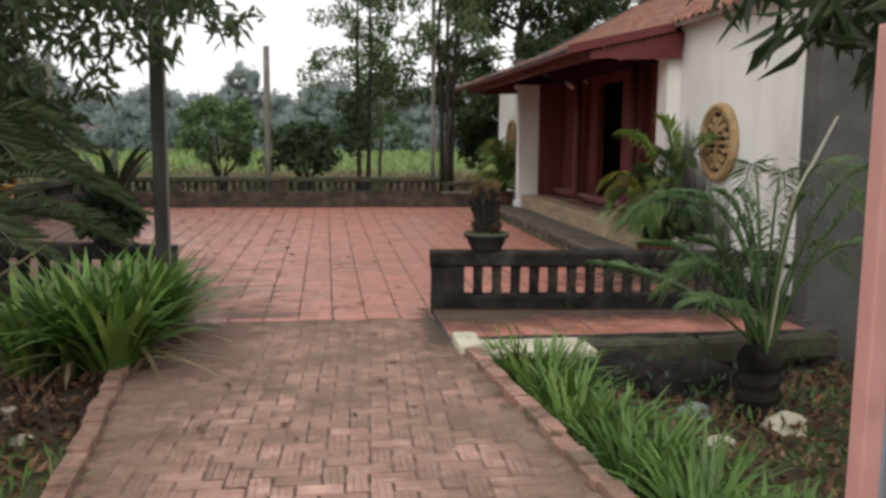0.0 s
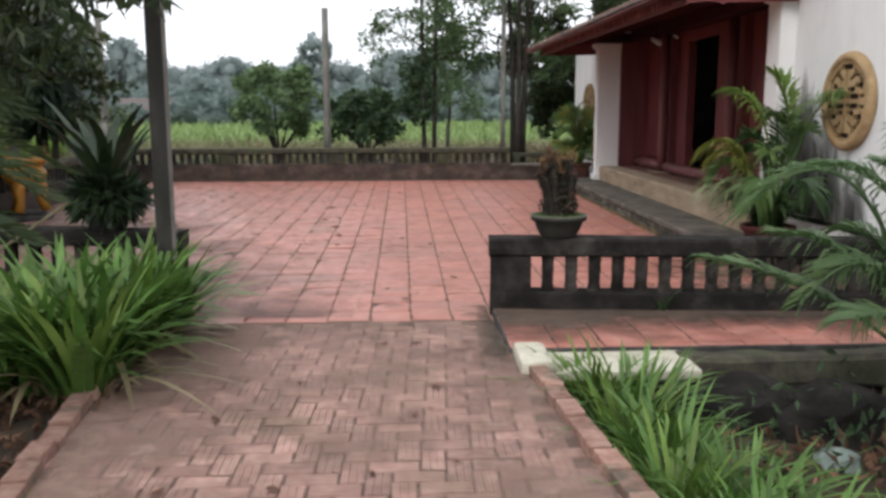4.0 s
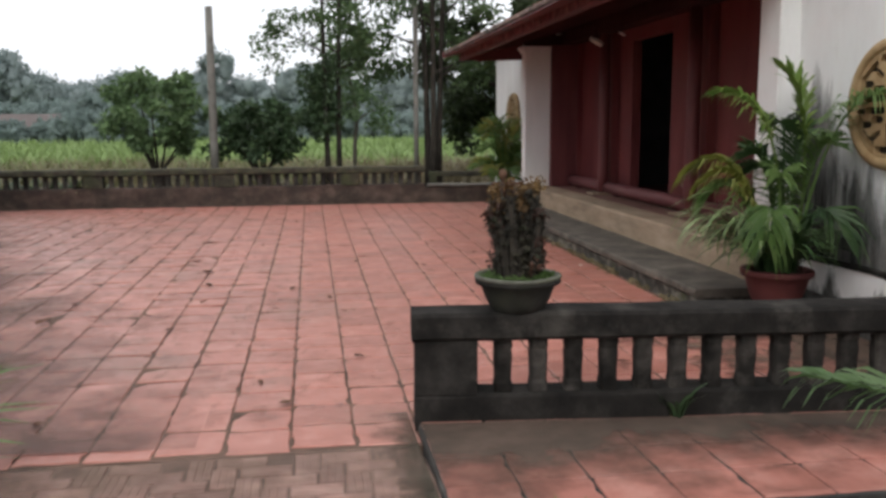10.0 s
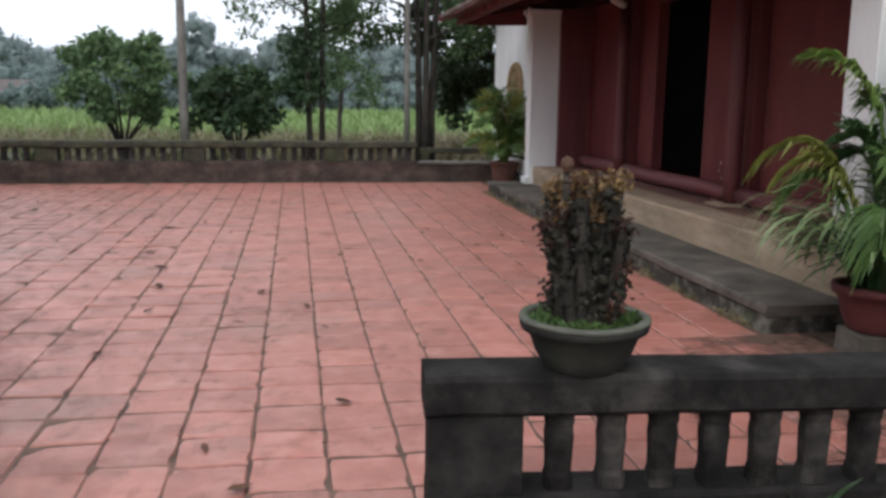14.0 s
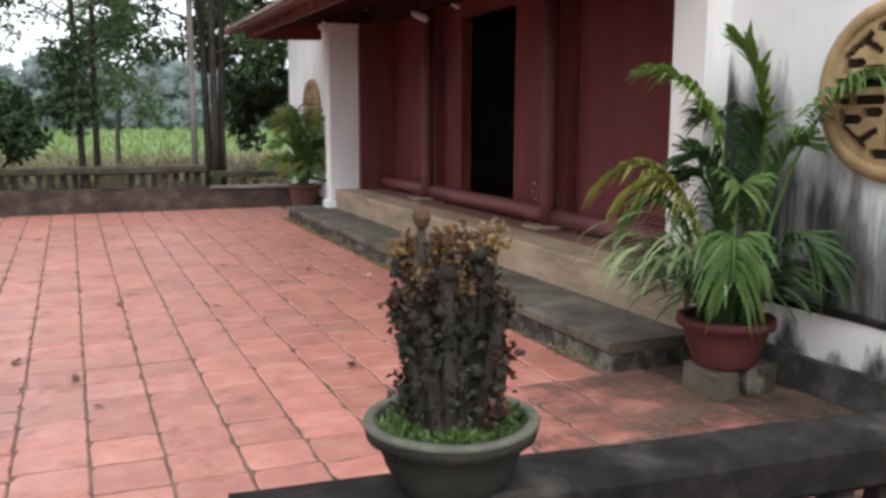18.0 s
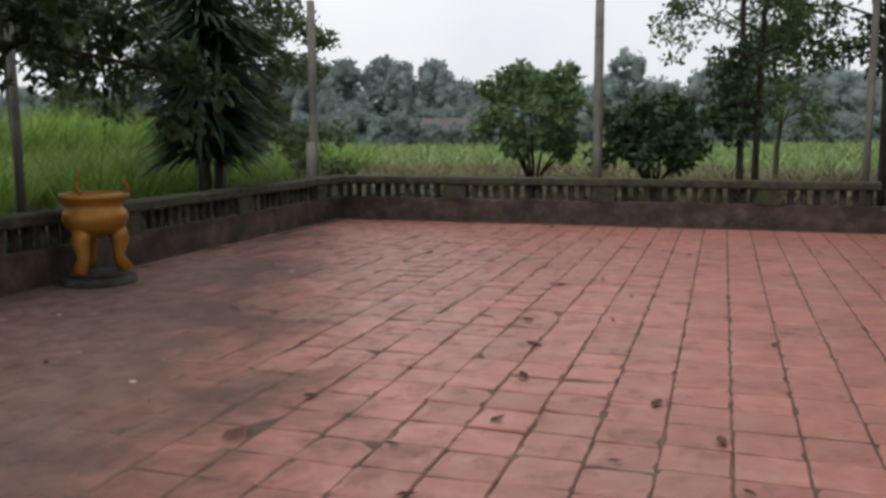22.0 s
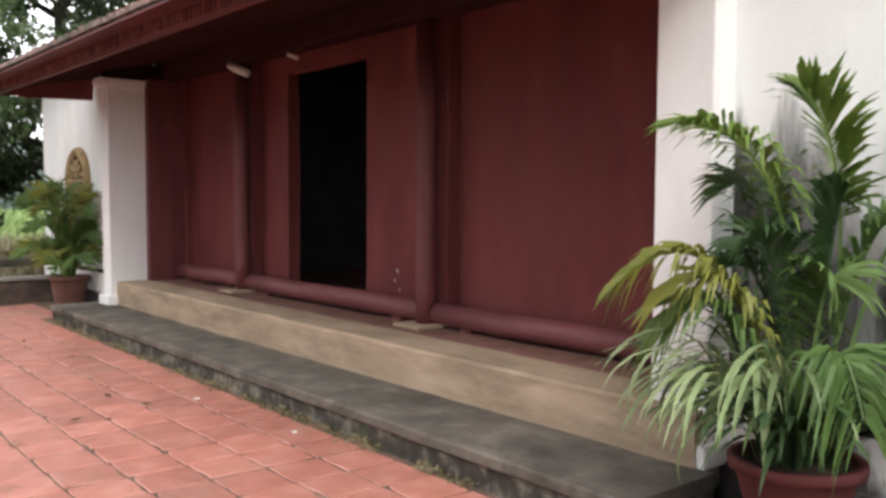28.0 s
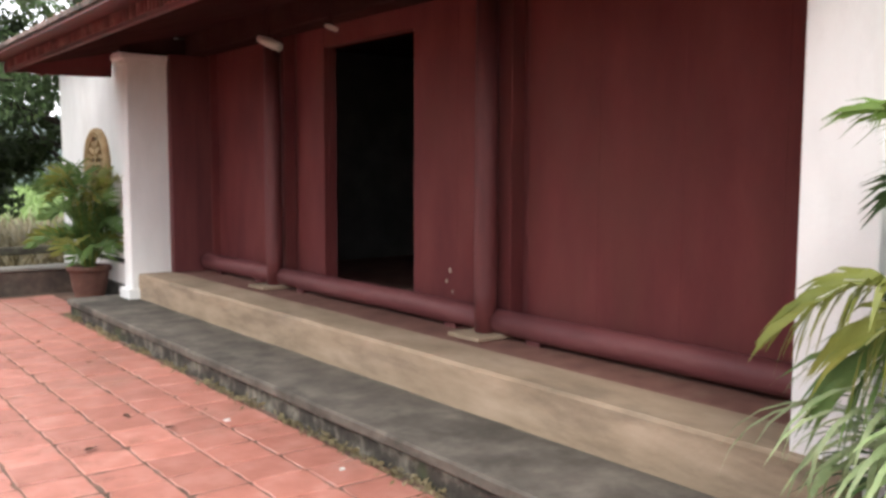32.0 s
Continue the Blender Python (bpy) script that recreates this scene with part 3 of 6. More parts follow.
def rib_frond(name, start, over, tip, leaflets, leaflet, mat, rng, width=0.03, lift=0.9, sweep=0.5, hang=0.15, bare=0.2):
    """One feather leaf along a bow from start over a crest to its tip; the leaflets stand up off the midrib and lean towards the tip."""
    p0, p1, p2 = (np.array(p, float) for p in (start, over, tip))
    def rib(s):
        return (1 - s) ** 2 * p0 + 2 * s * (1 - s) * p1 + s * s * p2
    verts, faces = rib_tube(rib, leaflets, bare)
    for k in range(leaflets):
        s = bare + (1 - bare) * k / (leaflets - 1)
        root, ahead = rib(s), rib(min(1, s + 0.02)) - rib(s - 0.02)
        ahead /= np.linalg.norm(ahead)
        flat = np.cross(ahead, [0, 0, 1])
        flat /= np.linalg.norm(flat) + 1e-6
        up = np.cross(flat, ahead)
        u = (s - bare) / (1 - bare)
        size = leaflet * (0.45 + 0.75 * math.sin(math.pi * min(1, 0.2 + 0.72 * u))) * (0.85 + 0.3 * rng.random())
        for sgn in (-1, 1):
            out = flat * sgn * (1.0 + rng.normal(0, 0.15)) + up * (lift + rng.normal(0, 0.12)) + ahead * (sweep + 0.6 * u)
            out /= np.linalg.norm(out)
            wide = np.cross(out, up * 0.6 + ahead) + rng.normal(0, 0.15, 3)
            wide /= np.linalg.norm(wide) + 1e-9
            b, r0 = len(verts), (4 + k) * 4 + (0 if sgn < 0 else 2)
            low = np.array([0, 0, -hang * size * (0.6 + 0.8 * rng.random())])
            q1, q2, q3 = root + out * size * 0.3, root + out * size * 0.68 + low * 0.35, root + out * size * 0.97 + low
            verts += [tuple(v) for v in (q1 + wide * width / 2, q1 - wide * width / 2, q2 + wide * width * 0.42, q2 - wide * width * 0.42, q3)]
            faces += [[r0, b, b + 1], [b, b + 2, b + 3, b + 1], [b + 2, b + 4, b + 3]]
    return data_of(name, verts, faces, mat)


def weeping_mesh(name, roots, angles, length, width, mat, rng, rise=1.25, sink=-1.35, seg=8):
    """Strap leaves that rise steeply and curl over to hang down."""
    n = len(roots)
    ways = np.stack([np.cos(angles), np.sin(angles), np.zeros(n)], 1)
    side = np.stack([-ways[:, 1], ways[:, 0], np.zeros(n)], 1)
    ln = length * (0.65 + 0.6 * rng.random((n, 1)))
    top = rise + rng.normal(0, 0.15, (n, 1))
    low = sink + rng.normal(0, 0.25, (n, 1))
    p, verts = roots.copy(), np.empty((n, seg + 1, 2, 3))
    for i in range(seg + 1):
        s = i / seg
        w = width * (0.5 + 1.0 * s) * (1 - s**3) + 0.001
        verts[:, i, 0], verts[:, i, 1] = p + side * w / 2, p - side * w / 2
        tilt = top + (low - top) * (s + 0.5 / seg)
        p = p + (ways * np.cos(tilt) + np.array([[0, 0, 1.0]]) * np.sin(tilt)) * ln / seg
    base = (np.arange(n) * (seg + 1) * 2)[:, None, None]
    quad = np.array([[2 * i, 2 * i + 1, 2 * i + 3, 2 * i + 2] for i in range(seg)])[None]
    return data_of(name, verts.reshape(-1, 3), (base + quad).reshape(-1, 4), mat)


# ---- ground ----
def sheet(name, x0, x1, y0, y1, step, height, mat, label, category):
    """A piece of uneven ground on a grid."""
    nx, ny = max(2, int((x1 - x0) / step)), max(2, int((y1 - y0) / step))
    verts = [(x0 + (x1 - x0) * i / nx, y0 + (y1 - y0) * j / ny, 0) for j in range(ny + 1) for i in range(nx + 1)]
    verts = [(x, y, height(x, y)) for x, y, _ in verts]
    faces = [[j * (nx + 1) + i, j * (nx + 1) + i + 1, (j + 1) * (nx + 1) + i + 1, (j + 1) * (nx + 1) + i] for j in range(ny) for i in range(nx)]
    return tagged(put(name, data_of(name, verts, faces, mat, True)), label, category, kind="structure")


def rough(x, y, size):
    return noise.noise(Vector((x * 1.3, y * 1.3, 0.4))) * size + noise.noise(Vector((x * 5, y * 5, 2.0))) * size * 0.35


sheet("ground", -900, 900, -500, 1300, 60, lambda x, y: -0.62, M["field"], "green field stretching away to the far trees", "ground")
KERB_R = lambda y: 1.5 - 0.0795 * y
KERB_L = lambda y: -0.84 - 0.1 * y
sheet("garden_bed_west", -6.6, -0.7, -5.0, 7.6, 0.22, lambda x, y: -0.07 + rough(x, y, 0.04) - (0.2 if x > KERB_L(y) + 0.1 else 0), M["soil"], "bare brown garden soil with leaf litter beside the path", "ground")
sheet("garden_bed_east", 0.9, 9.0, -5.0, 6.6, 0.22, lambda x, y: -0.3 + rough(x, y, 0.07), M["soil"], "sunken brown garden soil with litter and weeds", "ground")
sheet("bank_west", -16.0, -5.6, -5.0, 40.0, 0.5, lambda x, y: 0.02 + rough(x, y, 0.08) - max(0, -x - 13) * 0.2, M["soil"], "shaded earth bank outside the courtyard wall", "ground")
sheet("bank_north", -6.0, 8.5, 20.1, 23.5, 0.4, lambda x, y: -0.02 + rough(x, y, 0.06) - max(0, y - 22) * 0.35, M["soil"], "earth verge outside the courtyard wall", "ground")

# ---- brick path ----
PATH_Y0, PATH_Y1 = -3.0, 7.3
bm = bmesh.new()
a, b = [], []
for i in range(27):
    y = PATH_Y0 + (PATH_Y1 - PATH_Y0) * i / 26
    a.append(bm.verts.new((KERB_L(y) - 0.02, y, 0.0)))
    b.append(bm.verts.new((KERB_R(y) + 0.02, y, 0.0)))
for i in range(26):
    bm.faces.new((a[i], b[i], b[i + 1], a[i + 1]))
low = bmesh.ops.extrude_face_region(bm, geom=bm.faces[:])
for v in [g for g in low["geom"] if isinstance(g, bmesh.types.BMVert)]:
    v.co.z = -0.3
bmesh.ops.recalc_face_normals(bm, faces=bm.faces[:])
path = setting("path", bm, M["path_bed"], "worn garden path of red bricks in herringbone", "path")
path.location.z = -0.012


def kerb_row(name, line, y0, y1, outward, label):
    kerb = thing(name, label, "kerb", kind="structure")
    rng = random.Random(5)
    me = None
    y = y0
    while y < y1:
        if me is None:
            k = block(-0.055, -0.105, -0.1, 0.055, 0.105, 0.0, 0.008, wobble=0.004)
            me = bpy.data.meshes.new("kerb_brick")
            k.to_mesh(me)
            k.free()
            me.materials.append(M["kerb"])
        ob = put("kerb_brick", me, kerb)
        ob.matrix_basis = Matrix.Translation((line(y + 0.11) + outward * 0.06 + rng.uniform(-0.008, 0.008), y + 0.11, 0.055 + rng.uniform(-0.012, 0.01))) @ Matrix.Rotation(0.085 + rng.uniform(-0.04, 0.04), 4, "Z") @ Matrix.Rotation(rng.uniform(-0.03, 0.03), 4, "Y")
        y += 0.228
    return kerb


kerb_row("kerb_east", KERB_R, -1.5, 6.3, 1, "low kerb of worn red bricks along the path")
kerb_row("kerb_west", KERB_L, -1.5, 7.0, -1, "low kerb of worn red bricks beside the grass")

# ---- courtyard base ----
COURT_X0, COURT_X1, COURT_Y1 = -5.45, 3.52, 20.0
setting("courtyard_floor", block(COURT_X0, 7.3, -0.35, 4.4, COURT_Y1, -0.006), M["joint"], "courtyard bed of earth under the red tiles", "floor")
sheet("garden_verge", -6.5, -1.54, 7.1, 7.66, 0.14, lambda x, y: 0.012 - 0.12 * max(0.0, 7.3 - y) / 0.2 + rough(x, y, 0.012), M["soil"], "dark soil heaped along the foot of the balustrade", "ground")
strip = setting("strip_floor", block(0.972, 6.38, -0.34, 4.4, 7.62, 0.032, 0.01), M["plinth"], "raised tiled strip with a mouldy edge before the balustrade", "floor")


# ---- balustrades ----
def baluster_data(mat):
    prof = [(0.046, 0.0), (0.046, 0.04), (0.041, 0.055), (0.043, 0.12), (0.046, 0.16), (0.042, 0.19), (0.046, 0.205), (0.046, 0.242)]
    bm = bmesh.new()
    rings = []
    for r, z in prof:
        rings.append([bm.verts.new((sx * r, sy * r * 0.85, z)) for sx, sy in ((-1, -0.7), (-0.7, -1), (0.7, -1), (1, -0.7), (1, 0.7), (0.7, 1), (-0.7, 1), (-1, 0.7))])
    for lo, hi in zip(rings, rings[1:]):
        for k in range(8):
            bm.faces.new((lo[k], lo[(k + 1) % 8], hi[(k + 1) % 8], hi[k]))
    bmesh.ops.recalc_face_normals(bm, faces=bm.faces[:])
    me = bpy.data.meshes.new("baluster")
    bm.to_mesh(me)
    bm.free()
    me.materials.append(mat)
    return me


BALUSTER, SOOT_BALUSTER = baluster_data(M["baluster"]), baluster_data(M["sootbaluster"])


def balustrade(name, x0, x1, y0, y1, solid_left, label, base_h=0.148, rail_z=0.425, post=0.325, pitch=0.1825):
    """A low wall along x: base, end post, rail and stubby balusters."""
    top = thing(name, label, "balustrade", kind="structure")
    part("base", long_block("x", x0, x1, (y0, -0.25), (y1, base_h), 24, 0.015, 0.006), M["grime"], top, "soot-dark concrete base")
    part("rail", long_block("x", x0 - 0.012, x1, (y0 - 0.02, rail_z), (y1 + 0.02, 0.593), 30, 0.018, 0.006), M["grime"], top, "dark weathered concrete rail")
    px = (x0, x0 + post) if solid_left else (x1 - post, x1)
    part("end_post", block(px[0] + 0.002, y0 + 0.003, base_h - 0.003, px[1], y1 - 0.003, rail_z + 0.01, 0.006), M["grime"], top)
    x = (x0 + post + 0.132) if solid_left else (x1 - post - 0.132)
    tall = (rail_z - base_h + 0.006) / 0.242
    while x0 + 0.05 < x < x1 - 0.05:
        put("baluster", SOOT_BALUSTER, top, m=Matrix.Translation((x, y0 + 0.072, base_h - 0.002)) @ Matrix.Diagonal((1, 1.1, tall, 1)))
        x += pitch if solid_left else -pitch
    return top


front_rail = balustrade("balustrade_east", 0.0, 3.4, 0.0, 0.2, True, "low blackened concrete balustrade beside the courtyard entrance", 0.178, 0.452, 0.315, 0.18)
front_rail.matrix_basis = Matrix.Translation((0.957, 7.488, 0.0)) @ Matrix.Rotation(-0.086, 4, "Z")
west_rail = balustrade("balustrade_west", -6.5, -2.4, 0.0, 0.2, False, "low dark concrete balustrade behind the strap-leaved plants", 0.232, 0.466, 0.3, 0.187)
west_rail.matrix_basis = Matrix.Translation((0.957, 7.42, 0.0)) @ Matrix.Rotation(-0.086, 4, "Z") @ Matrix.Rotation(0.02, 4, "Y")


def court_wall(name, axis, a, b, u0, u1, label, base_h=0.36, rail=(0.58, 0.7), seed=3):
    """The old courtyard wall: solid mouldy foot, short balusters, mossy cap, piers."""
    top = thing(name, label, "wall", kind="structure")
    n = int(abs(b - a) / 0.25)
    part("wall_foot", long_block(axis, a, b, (u0, -0.3), (u1, base_h), n, 0.012, 0.014), M["oldwall"], top, "stained mouldy masonry")
    part("wall_cap", long_block(axis, a, b, (u0 - 0.03, rail[0]), (u1 + 0.03, rail[1]), n, 0.02, 0.016), M["capstone"], top, "moss-grown dark coping")
    rng = random.Random(seed)
    s, k = a + 0.15, 0
    mid = (u0 + u1) / 2
    while s < b - 0.1:
        k += 1
        pier = k % 13 == 0
        if pier:
            w = 0.17
            box = (s - w, u0 - 0.012, base_h - 0.01, s + w, u1 + 0.012, rail[0] + 0.01) if axis == "x" else (u0 - 0.012, s - w, base_h - 0.01, u1 + 0.012, s + w, rail[0] + 0.01)
            part("pier", block(*box, bevel=0.008), M["capstone"], top)
            s += 0.3
            continue
        p = (s, mid) if axis == "x" else (mid, s)
        ob = put("baluster", BALUSTER, top)
        ob.matrix_basis = Matrix.Translation((*p, base_h - 0.005)) @ Matrix.Rotation(rng.uniform(-0.1, 0.1), 4, "Z") @ Matrix.Diagonal((1, 1, 0.96, 1))
        s += 0.17
    return top


court_wall("wall_west", "y", 7.72, 20.0, -5.66, -5.45, "old mouldy courtyard wall with short balusters and dark coping")
court_wall("wall_north", "x", -5.66, 2.65, 20.0, 20.22, "old mouldy courtyard wall with balusters along the fields", seed=8)
gap = thing("wall_north_low", "low broken end of the courtyard wall with a pale slab", "wall", kind="structure")
part("wall_foot", long_block("x", 2.65, 4.9, (20.0, -0.3), (20.2, 0.3), 8, 0.012, 0.014), M["oldwall"], gap)
part("wall_cap", long_block("x", 2.7, 4.9, (19.96, 0.3), (20.24, 0.35), 8, 0.012, 0.01), M["concrete"], gap, "pale concrete coping")
part("rail", long_block("x", 2.8, 4.9, (20.5, 0.46), (20.62, 0.56), 8, 0.012, 0.01), M["capstone"], gap, "dark rail behind")
part("rail_support", block(2.82, 20.5, -0.1, 2.95, 20.62, 0.47), M["capstone"], gap)
part("rail_support", block(4.6, 20.5, -0.1, 4.73, 20.62, 0.47), M["capstone"], gap)

# ---- temple: steps and porch ----
FX, WX, PY0, PY1 = 4.03, 4.33, 10.12, 17.6
step = thing("lower_step", "long dark grey stone step with a mouldy front edge", "step", kind="structure")
part("tread", long_block("y", 9.8, 18.05, (3.49, 0.12), (4.14, 0.19), 40, 0.012, 0.006), M["stepgrey"], step)
part("riser", long_block("y", 9.82, 18.03, (3.515, -0.1), (4.14, 0.121), 40, 0.01, 0.008), M["stepface"], step, "black and pale mouldy riser")
upper = thing("upper_step", "sandy beige stone step below the temple doors", "step", kind="structure")
part("riser", long_block("y", 9.9, 17.84, (4.1, 0.1), (4.5, 0.455), 34, 0.018, 0.004), M["stepbeige"], upper)
setting("porch_floor", block(4.48, 9.9, 0.1, 5.2, 17.84, 0.452), M["porch"], "worn red-brown porch floor", "floor")


# ---- temple: walls ----
def pillar(name, y0, y1, front):
    top = thing(name, "white plastered pillar end wall of the temple porch", "pillar", kind="structure")
    part("shaft", block(front, y0, 0.19, 5.25, y1, 2.7, 0.012), M["limewash"], top)
    part("foot", block(front - 0.05, y0 - 0.03, 0.186, front + 0.3, y1 + 0.03, 0.3, 0.015), M["limewash"], top)
    part("capital", block(front - 0.07, y0 - 0.05, 2.7, 5.25, y1 + 0.05, 2.76, 0.015), M["limewash"], top, "moulded white capital")
    # Fill above the capital, coloured as dark as the shade there.
    part("impost", block(front + 0.02, y0, 2.76, 5.25, y1, 2.95), M["soffit"], top, "block above the capital, shade put into its colour")
    part("capital", block(front - 0.035, y0 - 0.025, 2.655, 5.25, y1 + 0.025, 2.7, 0.008), M["limewash"], top)


pillar("pillar_south", 9.88, 10.2, 4.16)
pillar("pillar_north", PY1, 17.84, FX)


def wing(name, y0, y1, inner, label):
    top = thing(name, label, "wall", kind="structure")
    part("wall_face", block(WX, y0, 0.49, WX + 0.35, y1, 3.12), M["limewash"], top)
    part("lower_wall", block(WX - 0.025, y0, 0.2, WX + 0.35, y1, 0.465, 0.01), M["limewash"], top)
    part("ledge", long_block("y", y0, y1, (WX - 0.045, 0.458), (WX + 0.2, 0.5), 30, 0.008, 0.014), M["grime"], top, "black rain-stained ledge")
    part("plinth", long_block("y", y0, y1, (WX - 0.05, -0.1), (WX + 0.3, 0.21), 20, 0.012, 0.01), M["plinth"], top, "dark mouldy plinth")
    part("cornice", block(WX - 0.06, y0, 3.04, WX + 0.1, y1, 3.12, 0.015), M["limewash"], top, "white moulded cornice")
    part("cornice", block(WX - 0.03, y0, 2.985, WX + 0.1, y1, 3.04, 0.008), M["limewash"], top)
    return top


wing_s = wing("wall_wing_south", 7.05, 9.88, 9.88, "white temple wing wall with grey rain streaks")
wing_n = wing("wall_wing_north", 17.84, 21.3, 17.84, "white temple wing wall beyond the doors")

# rain streaks on the wing wall, as thin films of grime
for name, y0, y1, z0, z1, x, mat, lab in (("rain_stain", 7.9, 9.87, 0.502, 2.1, WX - 0.004, "rain", "grey rain stain below the ornament"), ("rain_streaks", 7.9, 9.87, 0.502, 2.1, WX - 0.007, "rain_dark", "black runs of rain water"), ("mould_stain", 7.1, 9.86, 0.212, 0.458, WX - 0.029, "mould", "dark mould spots near the ground")):
    bm = bmesh.new()
    bm.faces.new([bm.verts.new(p) for p in ((x, y0, z0), (x, y0, z1), (x, y1, z1), (x, y1, z0))])
    part(name, bm, M[mat], wing_s, lab)

setting("wall_gable_south", block(WX + 0.01, 6.8, -0.4, 12.0, 7.05, 3.6), M["greyend"], "bare grey rendered gable wall", "wall")
setting("wall_gable_north", block(WX + 0.35, 21.05, -0.4, 12.0, 21.3, 3.6), M["greyend"], "bare grey gable wall", "wall")
setting("wall_back", block(11.75, 7.05, -0.4, 12.0, 21.05, 3.6), M["greyend"], "grey rear wall of the temple", "wall")
setting("temple_floor", block(5.2, 7.05, 0.0, 11.75, 21.05, 0.44), M["porch"], "dim temple floor", "floor")


# ---- temple: doors ----
def plank_wall(name, y0, y1, label, z0=0.46, z1=2.9, pitch=0.62):
    """Painted board wall between posts: upright boards with fine joints and a top rail."""
    top = thing(name, label, "panelling", kind="structure")
    n = max(2, round((y1 - y0) / pitch))
    w = (y1 - y0) / n
    for k in range(n):
        part("board", block(4.97, y0 + k * w + 0.0006, z0, 5.02, y0 + (k + 1) * w - 0.0006, z1), M["redwood"], top)
    return top


plank_wall("panel_south", PY0, 12.555, "tall oxblood-painted wooden board panel")
plank_wall("panel_mid_south", 12.76, 13.838, "oxblood-painted wooden door leaf beside the opening", pitch=0.52)
plank_wall("panel_mid_north", 15.192, 15.672, "oxblood-painted wooden door leaf beside the opening", pitch=0.65)
plank_wall("panel_north", 15.9, PY1, "oxblood-painted wooden board panel")
panel = bpy.data.objects["panel_mid_south"]
for y, z, w, h in ((13.38, 0.81, 0.018, 0.035), (13.42, 0.73, 0.012, 0.03), (13.35, 0.66, 0.014, 0.02)):
    part("paint_chip", block(4.966, y - w / 2, z, 4.969, y + w / 2, z + h, wobble=0.004), M["slab"], panel, "pale flaked spot")
door = thing("door_opening", "open dark temple doorway with red frame", "doorway", kind="structure")
part("jamb", block(5.022, 13.78, 0.46, 5.1, 13.838, 2.64, 0.004), M["redwood"], door)
part("jamb", block(5.022, 15.192, 0.46, 5.1, 15.25, 2.64, 0.004), M["redwood"], door)
part("lintel", block(4.972, 13.84, 2.64, 5.06, 15.19, 2.9), M["redwood"], door)
part("threshold", block(4.9, 13.84, 0.455, 5.06, 15.19, 0.6, 0.01), M["redlog"], door)
for y0, y1 in ((12.555, 12.63), (15.672, 15.77)):
    part("groove_board", block(4.995, y0, 0.46, 5.03, y1, 2.9), M["redpost"], door, "dark recessed strip beside the post")
# Inner walls added to close the hall and keep the doorway dark.
setting("wall_inner_south", block(5.25, 9.9, 0.44, 5.4, 10.1, 3.1), M["soffit"], "added inner wall behind the pillar", "wall")
setting("wall_inner_back", block(8.6, 9.9, 0.44, 8.7, 18.0, 3.4), M["greyend"], "added inner wall that keeps the hall dark", "wall")
setting("wall_inner_left", block(5.02, 9.95, 0.44, 8.6, 10.05, 3.4), M["greyend"], "added inner wall that keeps the hall dark", "wall")
setting("wall_inner_right", block(5.02, 17.65, 0.44, 8.6, 17.75, 3.4), M["greyend"], "added inner wall that keeps the hall dark", "wall")
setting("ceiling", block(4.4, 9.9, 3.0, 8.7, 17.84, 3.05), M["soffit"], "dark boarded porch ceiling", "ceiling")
# Red beam given the soffit's dark colour for the porch shade.
setting("porch_beam", block(4.66, PY0, 2.78, 4.88, PY1, 3.0, 0.02), M["soffit"], "porch beam on the columns, shade put into its colour", "beam")

column = thing("column", "slim round dark red timber column on a stone base", "column", (4.77, 12.75, 0.455), "porch columns")
part("plinth", block(-0.2, -0.16, 0, 0.14, 0.16, 0.03, 0.01), M["stepbeige"], column, "square sandy stone base")
part("shaft", turned([(0.074, 0.03), (0.078, 0.3), (0.078, 1.4), (0.072, 2.33)], 24), M["redpost"], column, smooth=True)
copy_thing(column, Matrix.Translation((4.77, 15.79, 0.455)))
jamb = thing("door_post", "square dark red timber post behind a column", "post", (4.94, 12.695, 0.455), "door posts")
part("shaft", block(-0.06, -0.065, 0, 0.06, 0.065, 2.5, 0.006), M["redwood"], jamb)
copy_thing(jamb, Matrix.Translation((4.94, 15.835, 0.455)))
copy_thing(jamb, Matrix.Translation((4.95, PY1 - 0.07, 0.455)))
engaged = thing("end_post", "dark red timber post against the white pillar", "post", (4.76, PY1 - 0.05, 0.455))
part("shaft", block(-0.31, -0.05, 0, 0.2, 0.045, 2.32, 0.012), M["redpost"], engaged)

for n, (y0, y1) in enumerate(((PY0, 12.685), (12.815, 15.725), (15.855, PY1 - 0.1))):
    sill = thing("sill_log", "round red-painted sill log between the columns", "sill", (4.83, y0, 0.56), "door sills")
    part("log", tube([(0, 0, 0), (0.004, (y1 - y0) * 0.3, 0.003), (-0.003, (y1 - y0) * 0.7, -0.002), (0, y1 - y0, 0)], [0.082, 0.086, 0.085, 0.082], 18), M["redlog"], sill, smooth=True)
    part("wedge", block(-0.03, 0.3, -0.11, 0.05, 0.42, -0.07, 0.004), M["redpost"], sill)
    part("wedge", block(-0.03, y1 - y0 - 0.42, -0.11, 0.05, y1 - y0 - 0.3, -0.07, 0.004), M["redpost"], sill)

# ---- temple: eave and roof ----
EX, EY0, EY1 = 3.16, 9.8, 18.9
RX = 2.89  # outer edge of the eave tiles
eave = thing("eave", "deep porch eave with dark red boards", "eave", kind="structure")
part("fascia_board", block(EX, EY0, 2.61, EX + 0.04, EY1, 2.756, 0.005), M["fascia"], eave, "red fascia board")


